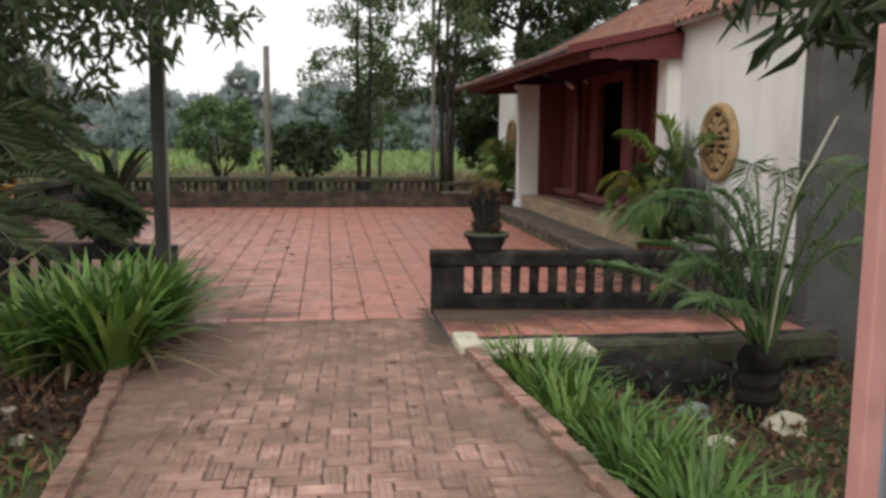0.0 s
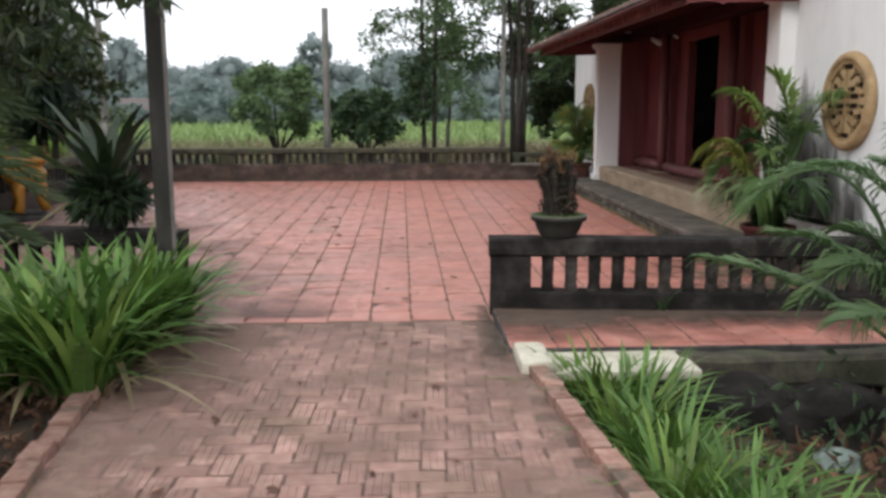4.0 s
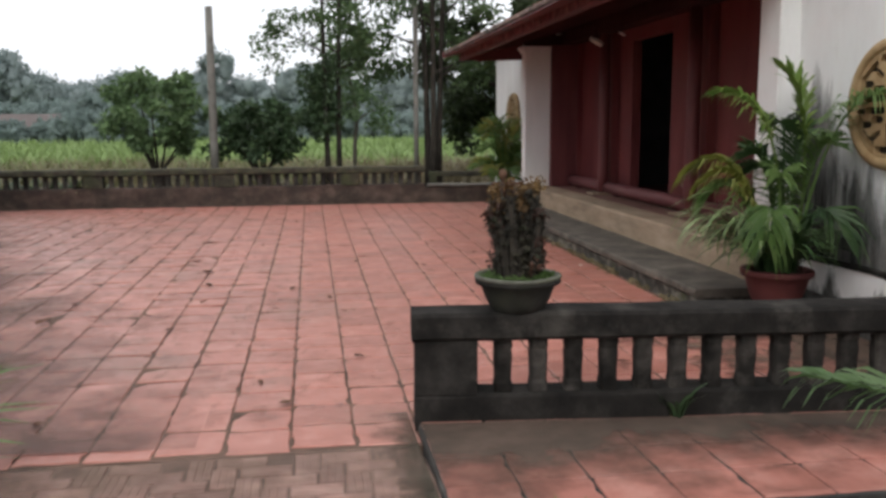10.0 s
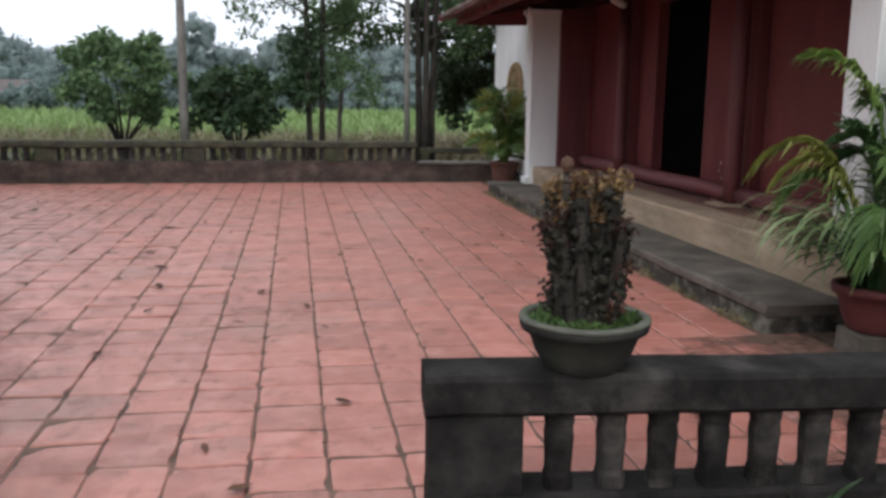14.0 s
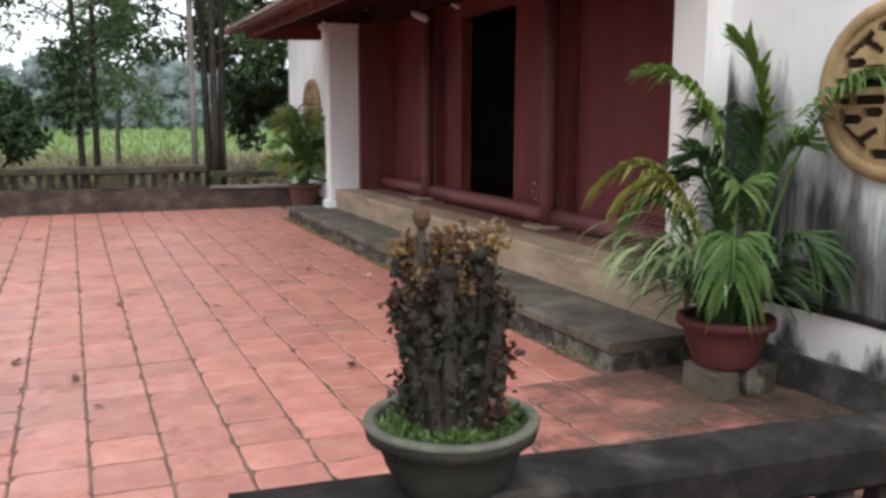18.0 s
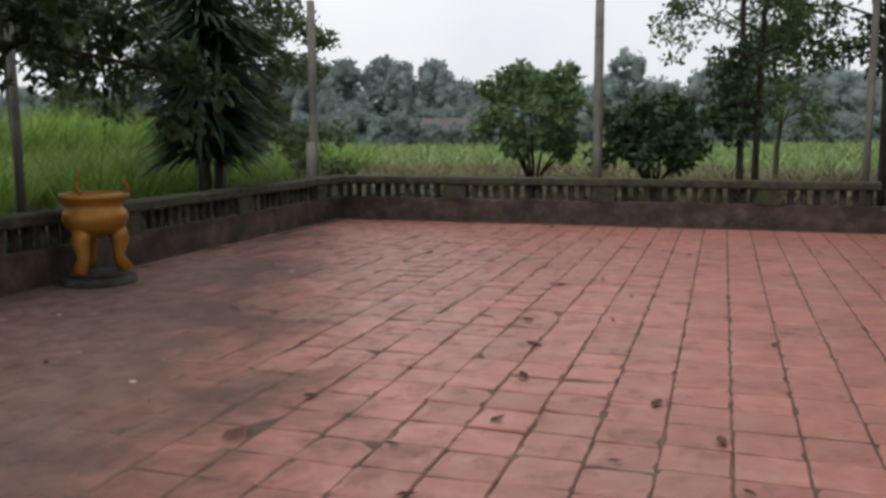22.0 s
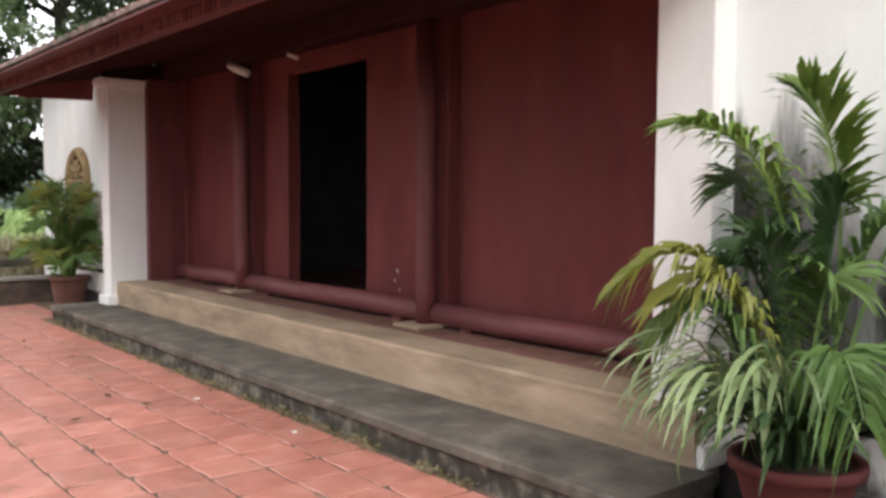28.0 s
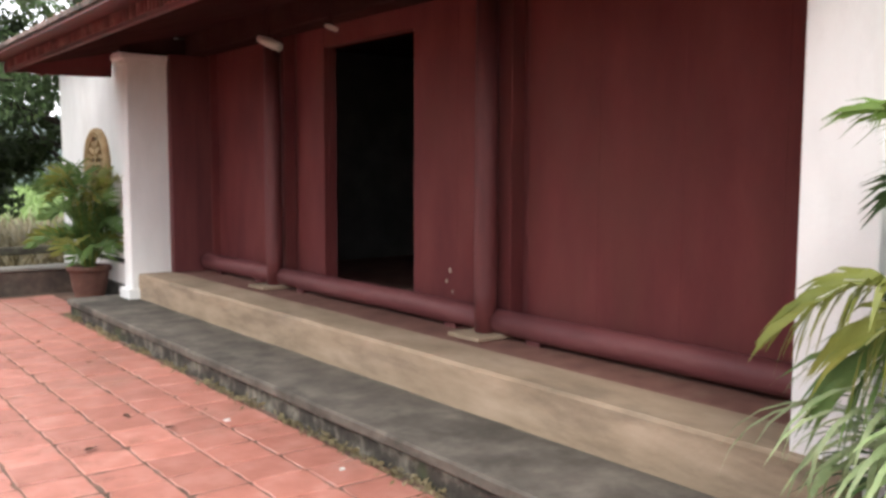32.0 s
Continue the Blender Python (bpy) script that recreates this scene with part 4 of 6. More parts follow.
def upright_board(outline, y0, y1):
    """A board cut to an outline in x and z, between two places along y."""
    bm = bmesh.new()
    f0 = [bm.verts.new((x, y0, z)) for x, z in outline]
    f1 = [bm.verts.new((x, y1, z)) for x, z in outline]
    bm.faces.new(f0)
    bm.faces.new(f1[::-1])
    for k in range(len(outline)):
        bm.faces.new((f0[k], f0[(k + 1) % len(outline)], f1[(k + 1) % len(outline)], f1[k]))
    bmesh.ops.recalc_face_normals(bm, faces=bm.faces[:])
    return bm


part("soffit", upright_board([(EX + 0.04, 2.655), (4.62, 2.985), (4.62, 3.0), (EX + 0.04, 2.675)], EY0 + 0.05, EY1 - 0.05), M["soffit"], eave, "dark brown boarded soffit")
bracket = [(EX - 0.02, 2.606), (3.36, 2.625), (3.46, 2.618), (3.52, 2.595), (3.56, 2.615), (4.28, 2.63), (4.3, 2.96), (EX - 0.02, 2.7)]
slope_board = [(RX - 0.04, 2.66), (4.16, 2.953), (4.18, 3.062), (RX - 0.04, 2.768)]
for y, side in ((EY0, -1), (EY1, 1)):
    part("end_board", upright_board(bracket, *sorted((y - 0.03, y + 0.02 * side))), M["fascia"], eave, "red painted end board of the eave")
    part("bargeboard", upright_board(slope_board, *sorted((y + 0.045 * side, y + 0.08 * side))), M["fascia"], eave, "red sloping board along the roof edge")
part("overhang_board", upright_board([(RX - 0.02, 2.675), (EX + 0.03, 2.743), (EX + 0.03, 2.755), (RX - 0.02, 2.687)], EY0 - 0.03, EY1 + 0.03), M["fascia"], eave, "red boards under the tile overhang")
me = block(-0.014, -0.014, 0, 0, 0.014, 0.095, 0.003)
slat_me = bpy.data.meshes.new("slat")
me.to_mesh(slat_me)
me.free()
slat_me.materials.append(M["slat"])
y = EY0 + 0.06
while y < EY1 - 0.05:
    put("slat", slat_me, eave, m=Matrix.Translation((EX, y, 2.645)))
    y += 0.075
side_me = slat_me.copy()
side_me.materials.clear()
side_me.materials.append(M["fascia"])
x = EX + 0.06
while x < 4.25:
    put("slat", side_me, eave, m=Matrix.Translation((x, EY0 - 0.03, 2.648 + 0.222 * (x - RX) - 0.05)) @ Matrix.Rotation(math.pi / 2, 4, "Z"))
    x += 0.075


def roof_z(x):
    return 2.737 + 0.243 * (x - 2.88) if x < 4.3 else 3.11 + 0.52 * (x - 4.3)


roof = thing("roof", "sloping roof of weathered orange clay tiles", "roof", kind="structure")
rows = []
for y0, y1, xs in ((EY0 - 0.04, EY1 + 0.06, (RX, 4.3)), (6.85, 21.6, (4.16, 8.2))):
    bm = bmesh.new()
    q = [bm.verts.new(p) for p in ((xs[0], y0, roof_z(xs[0]) - 0.05), (xs[1], y0, roof_z(xs[1]) - 0.05), (xs[1], y1, roof_z(xs[1]) - 0.05), (xs[0], y1, roof_z(xs[0]) - 0.05))]
    f = bm.faces.new(q)
    low = bmesh.ops.extrude_face_region(bm, geom=[f])
    for v in [g for g in low["geom"] if isinstance(g, bmesh.types.BMVert)]:
        v.co.z += 0.04
    bmesh.ops.recalc_face_normals(bm, faces=bm.faces[:])
    part("roof_deck", bm, M["tile_end"], roof)
    verts, faces = [], []
    rng = random.Random(2)
    x = xs[0]
    while x < xs[1]:
        y = y0
        while y < y1:
            z = roof_z(x) + rng.uniform(-0.006, 0.006)
            zb = roof_z(min(x + 0.24, 8.4)) - 0.01
            b = len(verts)
            for s, lift in ((0, 0), (0.05, 0.03), (0.1, 0.04), (0.15, 0.03), (0.2, 0)):
                verts.append((x + rng.uniform(-0.008, 0.008), y + s, z + lift))
                verts.append((x + 0.24, y + s, zb + lift))
                verts.append((x, y + s, z + lift - 0.018))
            for s in range(4):
                faces.append([b + 3 * s, b + 3 * s + 1, b + 3 * s + 4, b + 3 * s + 3])
                faces.append([b + 3 * s, b + 3 * s + 3, b + 3 * s + 5, b + 3 * s + 2])
            y += 0.205
        x += 0.19
    put("roof_tiles", data_of("roof_tiles", verts, faces, M["rooftile"]), roof, "rows of curved clay tiles", kind="stuff")
end_bm = bmesh.new()
ring = [(math.cos(math.pi * k / 6) * 0.06, math.sin(math.pi * k / 6) * 0.045) for k in range(7)]
f0 = [end_bm.verts.new((-0.02, -u, w - 0.012)) for u, w in ring]
f1 = [end_bm.verts.new((0.16, -u, w + 0.016)) for u, w in ring]
end_bm.faces.new(f0)
for k in range(6):
    end_bm.faces.new((f0[k], f0[k + 1], f1[k + 1], f1[k]))
bmesh.ops.recalc_face_normals(end_bm, faces=end_bm.faces[:])
end_me = bpy.data.meshes.new("eave_tile")
end_bm.to_mesh(end_me)
end_bm.free()
end_me.materials.append(M["tile_end"])
y = EY0 + 0.06
while y < EY1:
    put("eave_tile", end_me, roof, m=Matrix.Translation((RX - 0.01, y, roof_z(RX - 0.01) - 0.012)))
    y += 0.132
part("ridge", long_block("y", 6.8, 21.7, (8.05, 5.08), (8.35, 5.42), 20, 0.03, 0.01), M["plinth"], roof, "dark plastered ridge")
part("rear_slope", block(8.2, 6.85, 4.9, 12.2, 21.6, 5.0), M["rooftile"], roof)
for y0, y1 in ((6.62, 6.86), (21.5, 21.74)):
    bm = bmesh.new()
    a = [bm.verts.new((x, y0, z)) for x, z in ((4.1, 3.1), (8.2, 5.2), (12.0, 5.1), (12.0, 3.0), (4.1, 3.0))]
    b = [bm.verts.new((v.co.x, y1, v.co.z)) for v in a]
    bm.faces.new(a)
    bm.faces.new(b[::-1])
    for k in range(5):
        bm.faces.new((a[k], a[(k + 1) % 5], b[(k + 1) % 5], b[k]))
    bmesh.ops.recalc_face_normals(bm, faces=bm.faces[:])
    part("gable_top", bm, M["greyend"], roof)


# ---- ornaments on the wings ----
def ornament(y):
    """A round openwork ceramic screen with a longevity pattern of plain bars."""
    top = thing("round_ornament", "round ochre ceramic openwork ornament on the white wall", "ornament", (WX, y, 1.63), "wing wall ornaments")
    turn = Matrix.Rotation(-math.pi / 2, 4, "Y")
    # Near-black backing puts the shade inside the cuts into its colour.
    part("backing", turned([(0.355, 0.0), (0.355, 0.02)], 40), M["hole"], top, "backing, shade of the cuts in its dark colour", m=turn)
    bm = turned([(0.435, 0.0), (0.445, 0.025), (0.436, 0.058), (0.402, 0.082), (0.368, 0.075), (0.354, 0.05), (0.349, 0.0)], 48)
    part("rim", bm, M["ochre"], top, "thick rounded ochre rim", smooth=True, m=turn)
    # cut strokes of the emblem in one quarter, as fractions of the face, mirrored both ways
    strokes = [((0.8, 0.3), (0.78, 0.52)), ((0.5, 0.4), (0.8, 0.4)), ((0.4, 0.78), (0.68, 0.58)), ((0.22, 0.56), (0.5, 0.72)), ((0.12, 0.12), (0.6, 0.12)),
               ((-0.25, 0.88), (0.25, 0.88)), ((0.0, 0.4), (0.0, 0.88)), ((0.16, 0.3), (0.4, 0.3)), ((0.74, 0.14), (0.88, 0.14))]
    cell, r = 0.012, 0.356
    n = int(r / cell)
    solid = set()
    for i in range(-n, n + 1):
        for j in range(-n, n + 1):
            u, v = i * cell, j * cell
            if math.hypot(u, v) > r:
                continue
            p = Vector((abs(u) / 0.345, abs(v) / 0.345))
            near = 9.0
            for a, b in strokes:
                a, b = Vector(a), Vector(b)
                k = max(0.0, min(1.0, (p - a).dot(b - a) / (b - a).length_squared))
                near = min(near, (p - a.lerp(b, k)).length)
            if near > 0.062:
                solid.add((i, j))
    h = cell / 2
    bm = bmesh.new()
    for i, j in solid:
        u, v = i * cell, j * cell
        q = [(u - h, v - h), (u + h, v - h), (u + h, v + h), (u - h, v + h)]
        bm.faces.new([bm.verts.new((-0.06, a, b)) for a, b in q])
        for k, (di, dj) in enumerate(((0, -1), (1, 0), (0, 1), (-1, 0))):
            if (i + di, j + dj) not in solid:
                a, b = q[k], q[(k + 1) % 4]
                bm.faces.new([bm.verts.new(p) for p in ((-0.06, *b), (-0.06, *a), (-0.012, *a), (-0.012, *b))])
    bmesh.ops.remove_doubles(bm, verts=bm.verts[:], dist=0.0008)
    bmesh.ops.recalc_face_normals(bm, faces=bm.faces[:])
    part("screen", bm, M["ochre"], top, "pierced ochre face with key-pattern cuts")
    return top


ornament(8.68)
ornament(19.6)

# ---- lamps under the eave ----
for y, s, lab in ((15.1, 1.0, "small white tube lamp under the eave"), (14.1, 0.45, "small white bulb holder above the doorway")):
    lamp = thing("porch_lamp", lab, "lamp", (4.4, y, 2.62))
    part("tube", tube([(-0.03 * s, 0.13 * s, 0.045 * s), (0, 0, 0), (0.03 * s, -0.12 * s, -0.05 * s)], [0.03 * s, 0.042 * s, 0.036 * s], 12), M["lampwhite"], lamp, smooth=True)
    part("holder", tube([(0, 0.02, 0.02 * s), (0, 0.03, 0.3)], [0.012, 0.012], 8), M["soffit"], lamp, "dark fixing rod")

# ---- pots ----
def bowl_profile(r, h, lip, fill=0.84, inner=0.9):
    return [(r * 0.62, 0), (r * 0.66, h * 0.05), (r * 0.8, h * 0.35), (r * 0.93, h * 0.8), (r * 0.95, h - lip), (r * 1.04, h - lip), (r * 1.06, h - lip * 0.4), (r * 1.04, h), (r * inner, h), (r * (inner - 0.02), h * (fill + 0.02)), (r * 0.2, h * fill)]


def potted(name, label, category, at, r, h, lip, mat, rim=None, fill=0.84, inner=0.9):
    top = thing(name, label, category, at)
    bowl = part("pot", turned(bowl_profile(r, h, lip, fill, inner), 36, 0.003), M[mat], top, smooth=True)
    if rim:
        part("rim", turned([(r * (inner + 0.02), h - 0.004), (r * 1.055, h - 0.004), (r * 1.075, h + 0.004), (r * 1.05, h + 0.013), (r * (inner + 0.04), h + 0.012), (r * (inner + 0.02), h + 0.004)], 36, 0.004, True), M[rim], bowl, "worn mossy rim", smooth=True)
    part("soil", turned([(0.01, h * fill), (r * (inner - 0.028), h * (fill + 0.02)), (r * 0.8, h * (fill + 0.05)), (r * 0.5, h * (fill + 0.1)), (0.02, h * (fill + 0.11))], 24, 0.01), M["soil"], bowl)
    return top


def strap_plant(at, label, group, rng, n, size, width, mats):
    top = thing("strap_leaved_plant", label, "plant", at, group)
    clump(top, "outer_leaves", rng, int(n * 0.6), (0, 0, 0), 0.16, size, width, mats[0], 0.85, 1.5, "arching outer leaves")
    clump(top, "inner_leaves", rng, int(n * 0.45), (0, 0, 0), 0.11, size * 0.95, width, mats[1], 0.45, 1.6, "upright younger leaves")
    clump(top, "dry_leaves", rng, 7, (0, 0, 0), 0.16, size * 0.8, width * 0.8, "straw", 1.3, 1.2, "withered yellow leaves")


def clump(parent, name, rng, n, at, r, length, width, mat, droop=0.9, lift=1.3, label="", seg=6):
    ang = rng.uniform(0, 2 * math.pi, n)
    rad = r * np.sqrt(rng.random(n))
    roots = np.stack([at[0] + rad * np.cos(ang), at[1] + rad * np.sin(ang), np.full(n, at[2])], 1)
    way = ang + rng.normal(0, 0.5, n)
    ways = np.stack([np.cos(way), np.sin(way), np.zeros(n)], 1)
    lengths = length * (0.6 + 0.55 * rng.random((n, 1)))
    return put(name, blades_mesh(name, roots, ways, lengths, width, M[mat], rng, droop, seg, lift), parent, label)


# bronze shrub in a cement bowl on the balustrade
rng = np.random.default_rng(4)
shrub = potted("potted_shrub", "bronze-leaved bushy plant in a grey cement bowl", "potted plant", (1.488, 7.54, 0.593), 0.204, 0.165, 0.03, "cementpot", "potrim")
stems, tips = [], []
for k in range(52):
    finger = k % 13
    a, r = finger * 2.4 + rng.normal(0, 0.14), 0.146 * math.sqrt((finger + 0.5) / 13) + rng.normal(0, 0.006)
    lean = rng.normal(0, 0.012, 2) + 0.02 * np.array([math.sin(finger * 5.1), math.cos(finger * 3.7)])
    side = k >= 36
    top_z = 0.165 + (rng.uniform(0.06, 0.36) if side else 0.36 + 0.09 * math.sin(finger * 2.9) + rng.uniform(-0.03, 0.03))
    wide = rng.uniform(1.1, 1.28) if side else 1.05
    r = min(max(r, 0.09), 0.125) if side else r
    lean = lean * 0.4 if side else lean
    base = Vector((r * math.cos(a) * 0.6, r * math.sin(a) * 0.6, max(0.13, top_z - 0.2) if side else 0.13))
    end = Vector((r * math.cos(a) * wide + lean[0], r * math.sin(a) * wide + lean[1], top_z))
    stems.append((base, end))
    if not side:
        tips.append(end)
verts, faces = [], []
for s0, s1 in stems:
    v, f = tube_data([s0, (s0 + s1) / 2 + Vector((0.008, 0.004, 0)), s1], [0.02, 0.018, 0.013], 6)
    faces += [[i + len(verts) for i in q] for q in f]
    verts += v
put("stem", data_of("stem", verts, faces, M["bark"]), shrub, "dark thorny stems", kind="stuff")
bm = bmesh.new()
bmesh.ops.create_icosphere(bm, subdivisions=1, radius=1.0)
ball_v = np.array([p.co[:] for p in bm.verts])
ball_f = np.array([[p.index for p in q.verts] for q in bm.faces])
bm.free()
kv, kf = [], []
for s0, s1 in stems:
    for t in 0.2 + 0.8 * rng.random(9):
        c = np.array(s0.lerp(s1, t)) + rng.normal(0, 0.011, 3)
        kf.append(ball_f + len(kv) * len(ball_v))
        kv.append(c + ball_v * rng.uniform(0.008, 0.02) * (1 + 0.3 * rng.normal(size=(len(ball_v), 1))))
put("knob", data_of("knob", np.concatenate(kv), np.concatenate(kf), M["knob"], True), shrub, "dark knobby lumps along the stems", kind="stuff")
spots = np.concatenate([np.array([s0.lerp(s1, t) for t in 0.15 + 0.85 * rng.random(95)]) + rng.normal(0, 0.016, (95, 3)) for s0, s1 in stems])
put("foliage", leaf_mesh("foliage", spots, 0.02, 0.014, M["shrublet"], rng, -0.2), shrub, "small dark bronze leaves")
outer = sorted(stems, key=lambda q: -(q[1].x ** 2 + q[1].y ** 2))[:14]
spots = np.concatenate([np.array([s1] * 50) + rng.normal(0, 0.016, (50, 3)) for s0, s1 in outer])
put("young_leaves", leaf_mesh("young_leaves", spots, 0.023, 0.015, M["maroon"], rng, -0.1), shrub, "maroon young leaves")
spots = np.concatenate([np.array([e] * 55) + rng.normal(0, 0.016, (55, 3)) for e in sorted(tips, key=lambda p: -p.z)[:22]])
put("tip_leaves", leaf_mesh("tip_leaves", spots, 0.021, 0.014, M["shrubtip"], rng, -0.3), shrub, "rusty orange leaf tips")
part("bud_stem", tube([(-0.07, 0.01, 0.55), (-0.075, 0.015, 0.655)], [0.015, 0.009], 6), M["bark"], shrub)
part("bud", turned([(0.004, 0.0), (0.017, 0.012), (0.023, 0.032), (0.019, 0.05), (0.006, 0.062)], 12, 0.008), M["bud"], shrub, "brown bud on a stalk", m=Matrix.Translation((-0.075, 0.015, 0.645)))
spots = np.stack([0.18 * np.sqrt(rng.random(1300)) * np.cos(t := rng.uniform(0, 6.28, 1300)), 0.18 * np.sqrt(rng.random(1300)) * np.sin(t), np.full(1300, 0.155)], 1)
put("moss", leaf_mesh("moss", spots, 0.035, 0.014, M["moss"], rng, -0.6), shrub, "green mossy weeds in the bowl")


# areca palms
rng = np.random.default_rng(9)
stand = thing("plant_stand", "rough blocks of old brick carrying a plant pot", "stand", (3.93, 9.3, 0))
part("brick", block(-0.2, -0.16, 0, -0.04, 0.14, 0.16, 0.016, wobble=0.02), M["stepgrey"], stand)
part("brick", block(0.02, -0.15, 0, 0.22, 0.15, 0.16, 0.016, wobble=0.02), M["stepface"], stand)
areca = potted("potted_palm", "bushy areca palm in a red bowl beside the steps", "potted palm", (3.9, 9.3, 0.16), 0.25, 0.27, 0.05, "redpot")
# long fronds: start, crest and tip about the pot's foot
for k, (s, o, e, n, size, mat, up, low) in enumerate((
        ((0.0, 0.0), (0.06, -0.02, 1.55), (-0.36, 0.28, 1.58), 36, 0.3, "strap_sun", 0.15, 0.4),
        ((0.08, -0.05), (0.2, -0.16, 1.45), (0.0, 0.02, 1.72), 36, 0.34, "strap_sun", 0.15, 0.2),
        ((0.08, -0.06), (0.16, -0.26, 1.62), (0.36, -0.66, 1.54), 36, 0.26, "frond", 0.3, 0.5),
        ((0.06, 0.06), (0.14, 0.2, 1.5), (0.2, 0.42, 1.35), 24, 0.28, "frond_dark", 0.3, 0.4),
        ((-0.02, 0.0), (-0.22, 0.18, 1.38), (-0.55, 0.42, 0.98), 30, 0.24, "frond_yellow", 0.15, 0.55),
        ((-0.05, 0.02), (-0.2, 0.1, 1.22), (-0.5, 0.25, 0.92), 26, 0.24, "frond_yellow", 0.2, 0.6),
        ((-0.04, -0.06), (-0.16, -0.2, 1.05), (-0.32, -0.4, 0.55), 26, 0.24, "frond", 0.1, 0.7),
        ((0.05, -0.05), (0.16, -0.24, 0.98), (0.2, -0.46, 0.6), 24, 0.26, "frond_dark", 0.1, 0.6),
        ((-0.05, 0.05), (-0.22, 0.16, 1.12), (-0.42, 0.3, 0.8), 26, 0.28, "frond", 0.2, 0.6),
        ((0.0, 0.0), (-0.08, 0.02, 1.2), (-0.2, 0.1, 1.12), 26, 0.28, "frond_dark", 0.4, 0.4),
        ((0.04, 0.0), (0.1, -0.08, 1.3), (0.1, -0.1, 1.28), 26, 0.28, "frond_dark", 0.5, 0.3),
        ((0.05, -0.02), (0.14, -0.16, 1.25), (0.2, -0.26, 1.2), 24, 0.26, "frond", 0.4, 0.4),
        ((0.0, 0.05), (0.02, 0.12, 1.15), (-0.05, 0.3, 1.0), 22, 0.28, "frond_dark", 0.3, 0.5),
        ((-0.03, -0.04), (-0.06, -0.1, 1.1), (-0.12, -0.2, 0.98), 24, 0.26, "frond", 0.4, 0.4))):
    ob = rib_frond("frond", (s[0], s[1], 0.22), o, e, n + 12, size, M[mat], rng, 0.022, up, 0.35 if e[2] > 1.5 else 0.75, low, 0.5 if e[2] > 1.5 else 0.3)
    put("frond", ob, areca, "arching green palm frond" if k == 0 else "")
n = 90
ang = 2.65 + rng.normal(0, 0.65, n)
spread_at = 0.16 * np.sqrt(rng.random(n))
spin = rng.uniform(0, 6.28, n)
roots = np.stack([-0.17 + spread_at * np.cos(spin), 0.1 + spread_at * np.sin(spin), 0.36 + 0.22 * rng.random(n)], 1)
put("strap_leaves", weeping_mesh("strap_leaves", roots, ang, 0.62, 0.026, M["strap_pale"], rng), areca, "pale drooping strap leaves")
put("fan_leaves", weeping_mesh("fan_leaves", np.stack([0.17 * np.sqrt(rng.random(150)) * np.cos(q := rng.uniform(0, 6.28, 150)), 0.17 * np.sqrt(rng.random(150)) * np.sin(q), np.full(150, 0.26)], 1), q, 0.62, 0.026, M["frond_dark"], rng, 1.4, -0.5), areca, "dense arching lower leaves")

bushpot = potted("potted_bush", "leafy green plant in a terracotta pot beside the steps", "potted plant", (4.02, 19.1, 0), 0.24, 0.42, 0.06, "terracotta")
for k in range(40):
    az, reach, high = k * 2.4, rng.uniform(0.3, 0.62), rng.uniform(0.5, 1.65)
    c, s = math.cos(az), math.sin(az)
    put("frond", rib_frond("frond", (0.05 * c, 0.05 * s, 0.36), (0.3 * reach * c, 0.3 * reach * s, high + 0.2), (reach * c, reach * s, high * 0.92), 16, 0.26, M["frond" if k % 3 else "frond_yellow"], rng, 0.028, 0.7, 0.5, 0.15, 0.3), bushpot, "dense green leaf spray" if k == 0 else "")

# agave in a black pot on the west balustrade
agave = potted("potted_agave", "dark agave with drooping leaves in a black pot", "potted plant", (-2.0, 7.775, 0.653), 0.2, 0.22, 0.04, "blackpot")
clump(agave, "leaves", rng, 24, (0, 0, 0.24), 0.08, 0.92, 0.085, "agave", 0.55, 1.55, "broad upright pointed leaves")
d = rng.normal(size=(1100, 3))
d /= np.linalg.norm(d, axis=1, keepdims=True)
put("leaf_skirt", leaf_mesh("leaf_skirt", np.array([0, 0, 0.27]) + d * np.array([0.23, 0.23, 0.12]) * rng.random((1100, 1)) ** 0.4, 0.17, 0.04, M["agave"], rng, 0.6, out=d * 0.9), agave, "round mass of dark lower leaves")

# cycad in a big terracotta bowl
cycad = potted("potted_cycad", "sago cycad in a wide terracotta bowl on the soil", "potted cycad", (-2.28, 4.15, -0.07), 0.5, 0.52, 0.06, "terracotta", "palerim", 0.78, 0.96)
part("foot", turned([(0.4, 0), (0.42, 0.04), (0.4, 0.1), (0.36, 0.12)], 32), M["terracotta"], cycad, smooth=True)
prof = [(0.125 + 0.022 * (k % 2) + 0.02 * math.sin(k * 0.5), 0.28 + 0.036 * k) for k in range(25)] + [(0.05, 1.2)]
stump = part("trunk", turned(prof, 22, 0.045), M["blackwood"], cycad, "stout dark scaly trunk")
for k in range(44):
    az = k * 2.4
    reach, high = rng.uniform(0.9, 1.42), rng.uniform(0.1, 0.9)
    c, s = math.cos(az), math.sin(az)
    put("frond", rib_frond("frond", (0.06 * c, 0.06 * s, 1.12), (0.5 * reach * c, 0.5 * reach * s, 1.3 + high * 1.1), (reach * c, reach * s, 1.0 + high * 0.75), 44, 0.16, M["cycadleaf"], rng, 0.014, 0.35, 0.35, 0.1, 0.12), stump, "stiff feathery olive frond" if k == 0 else "")
clump(cycad, "weed", rng, 60, (0.24, -0.24, 0.42), 0.2, 0.22, 0.014, "strap", 0.8, 1.3, "small weeds in the bowl")

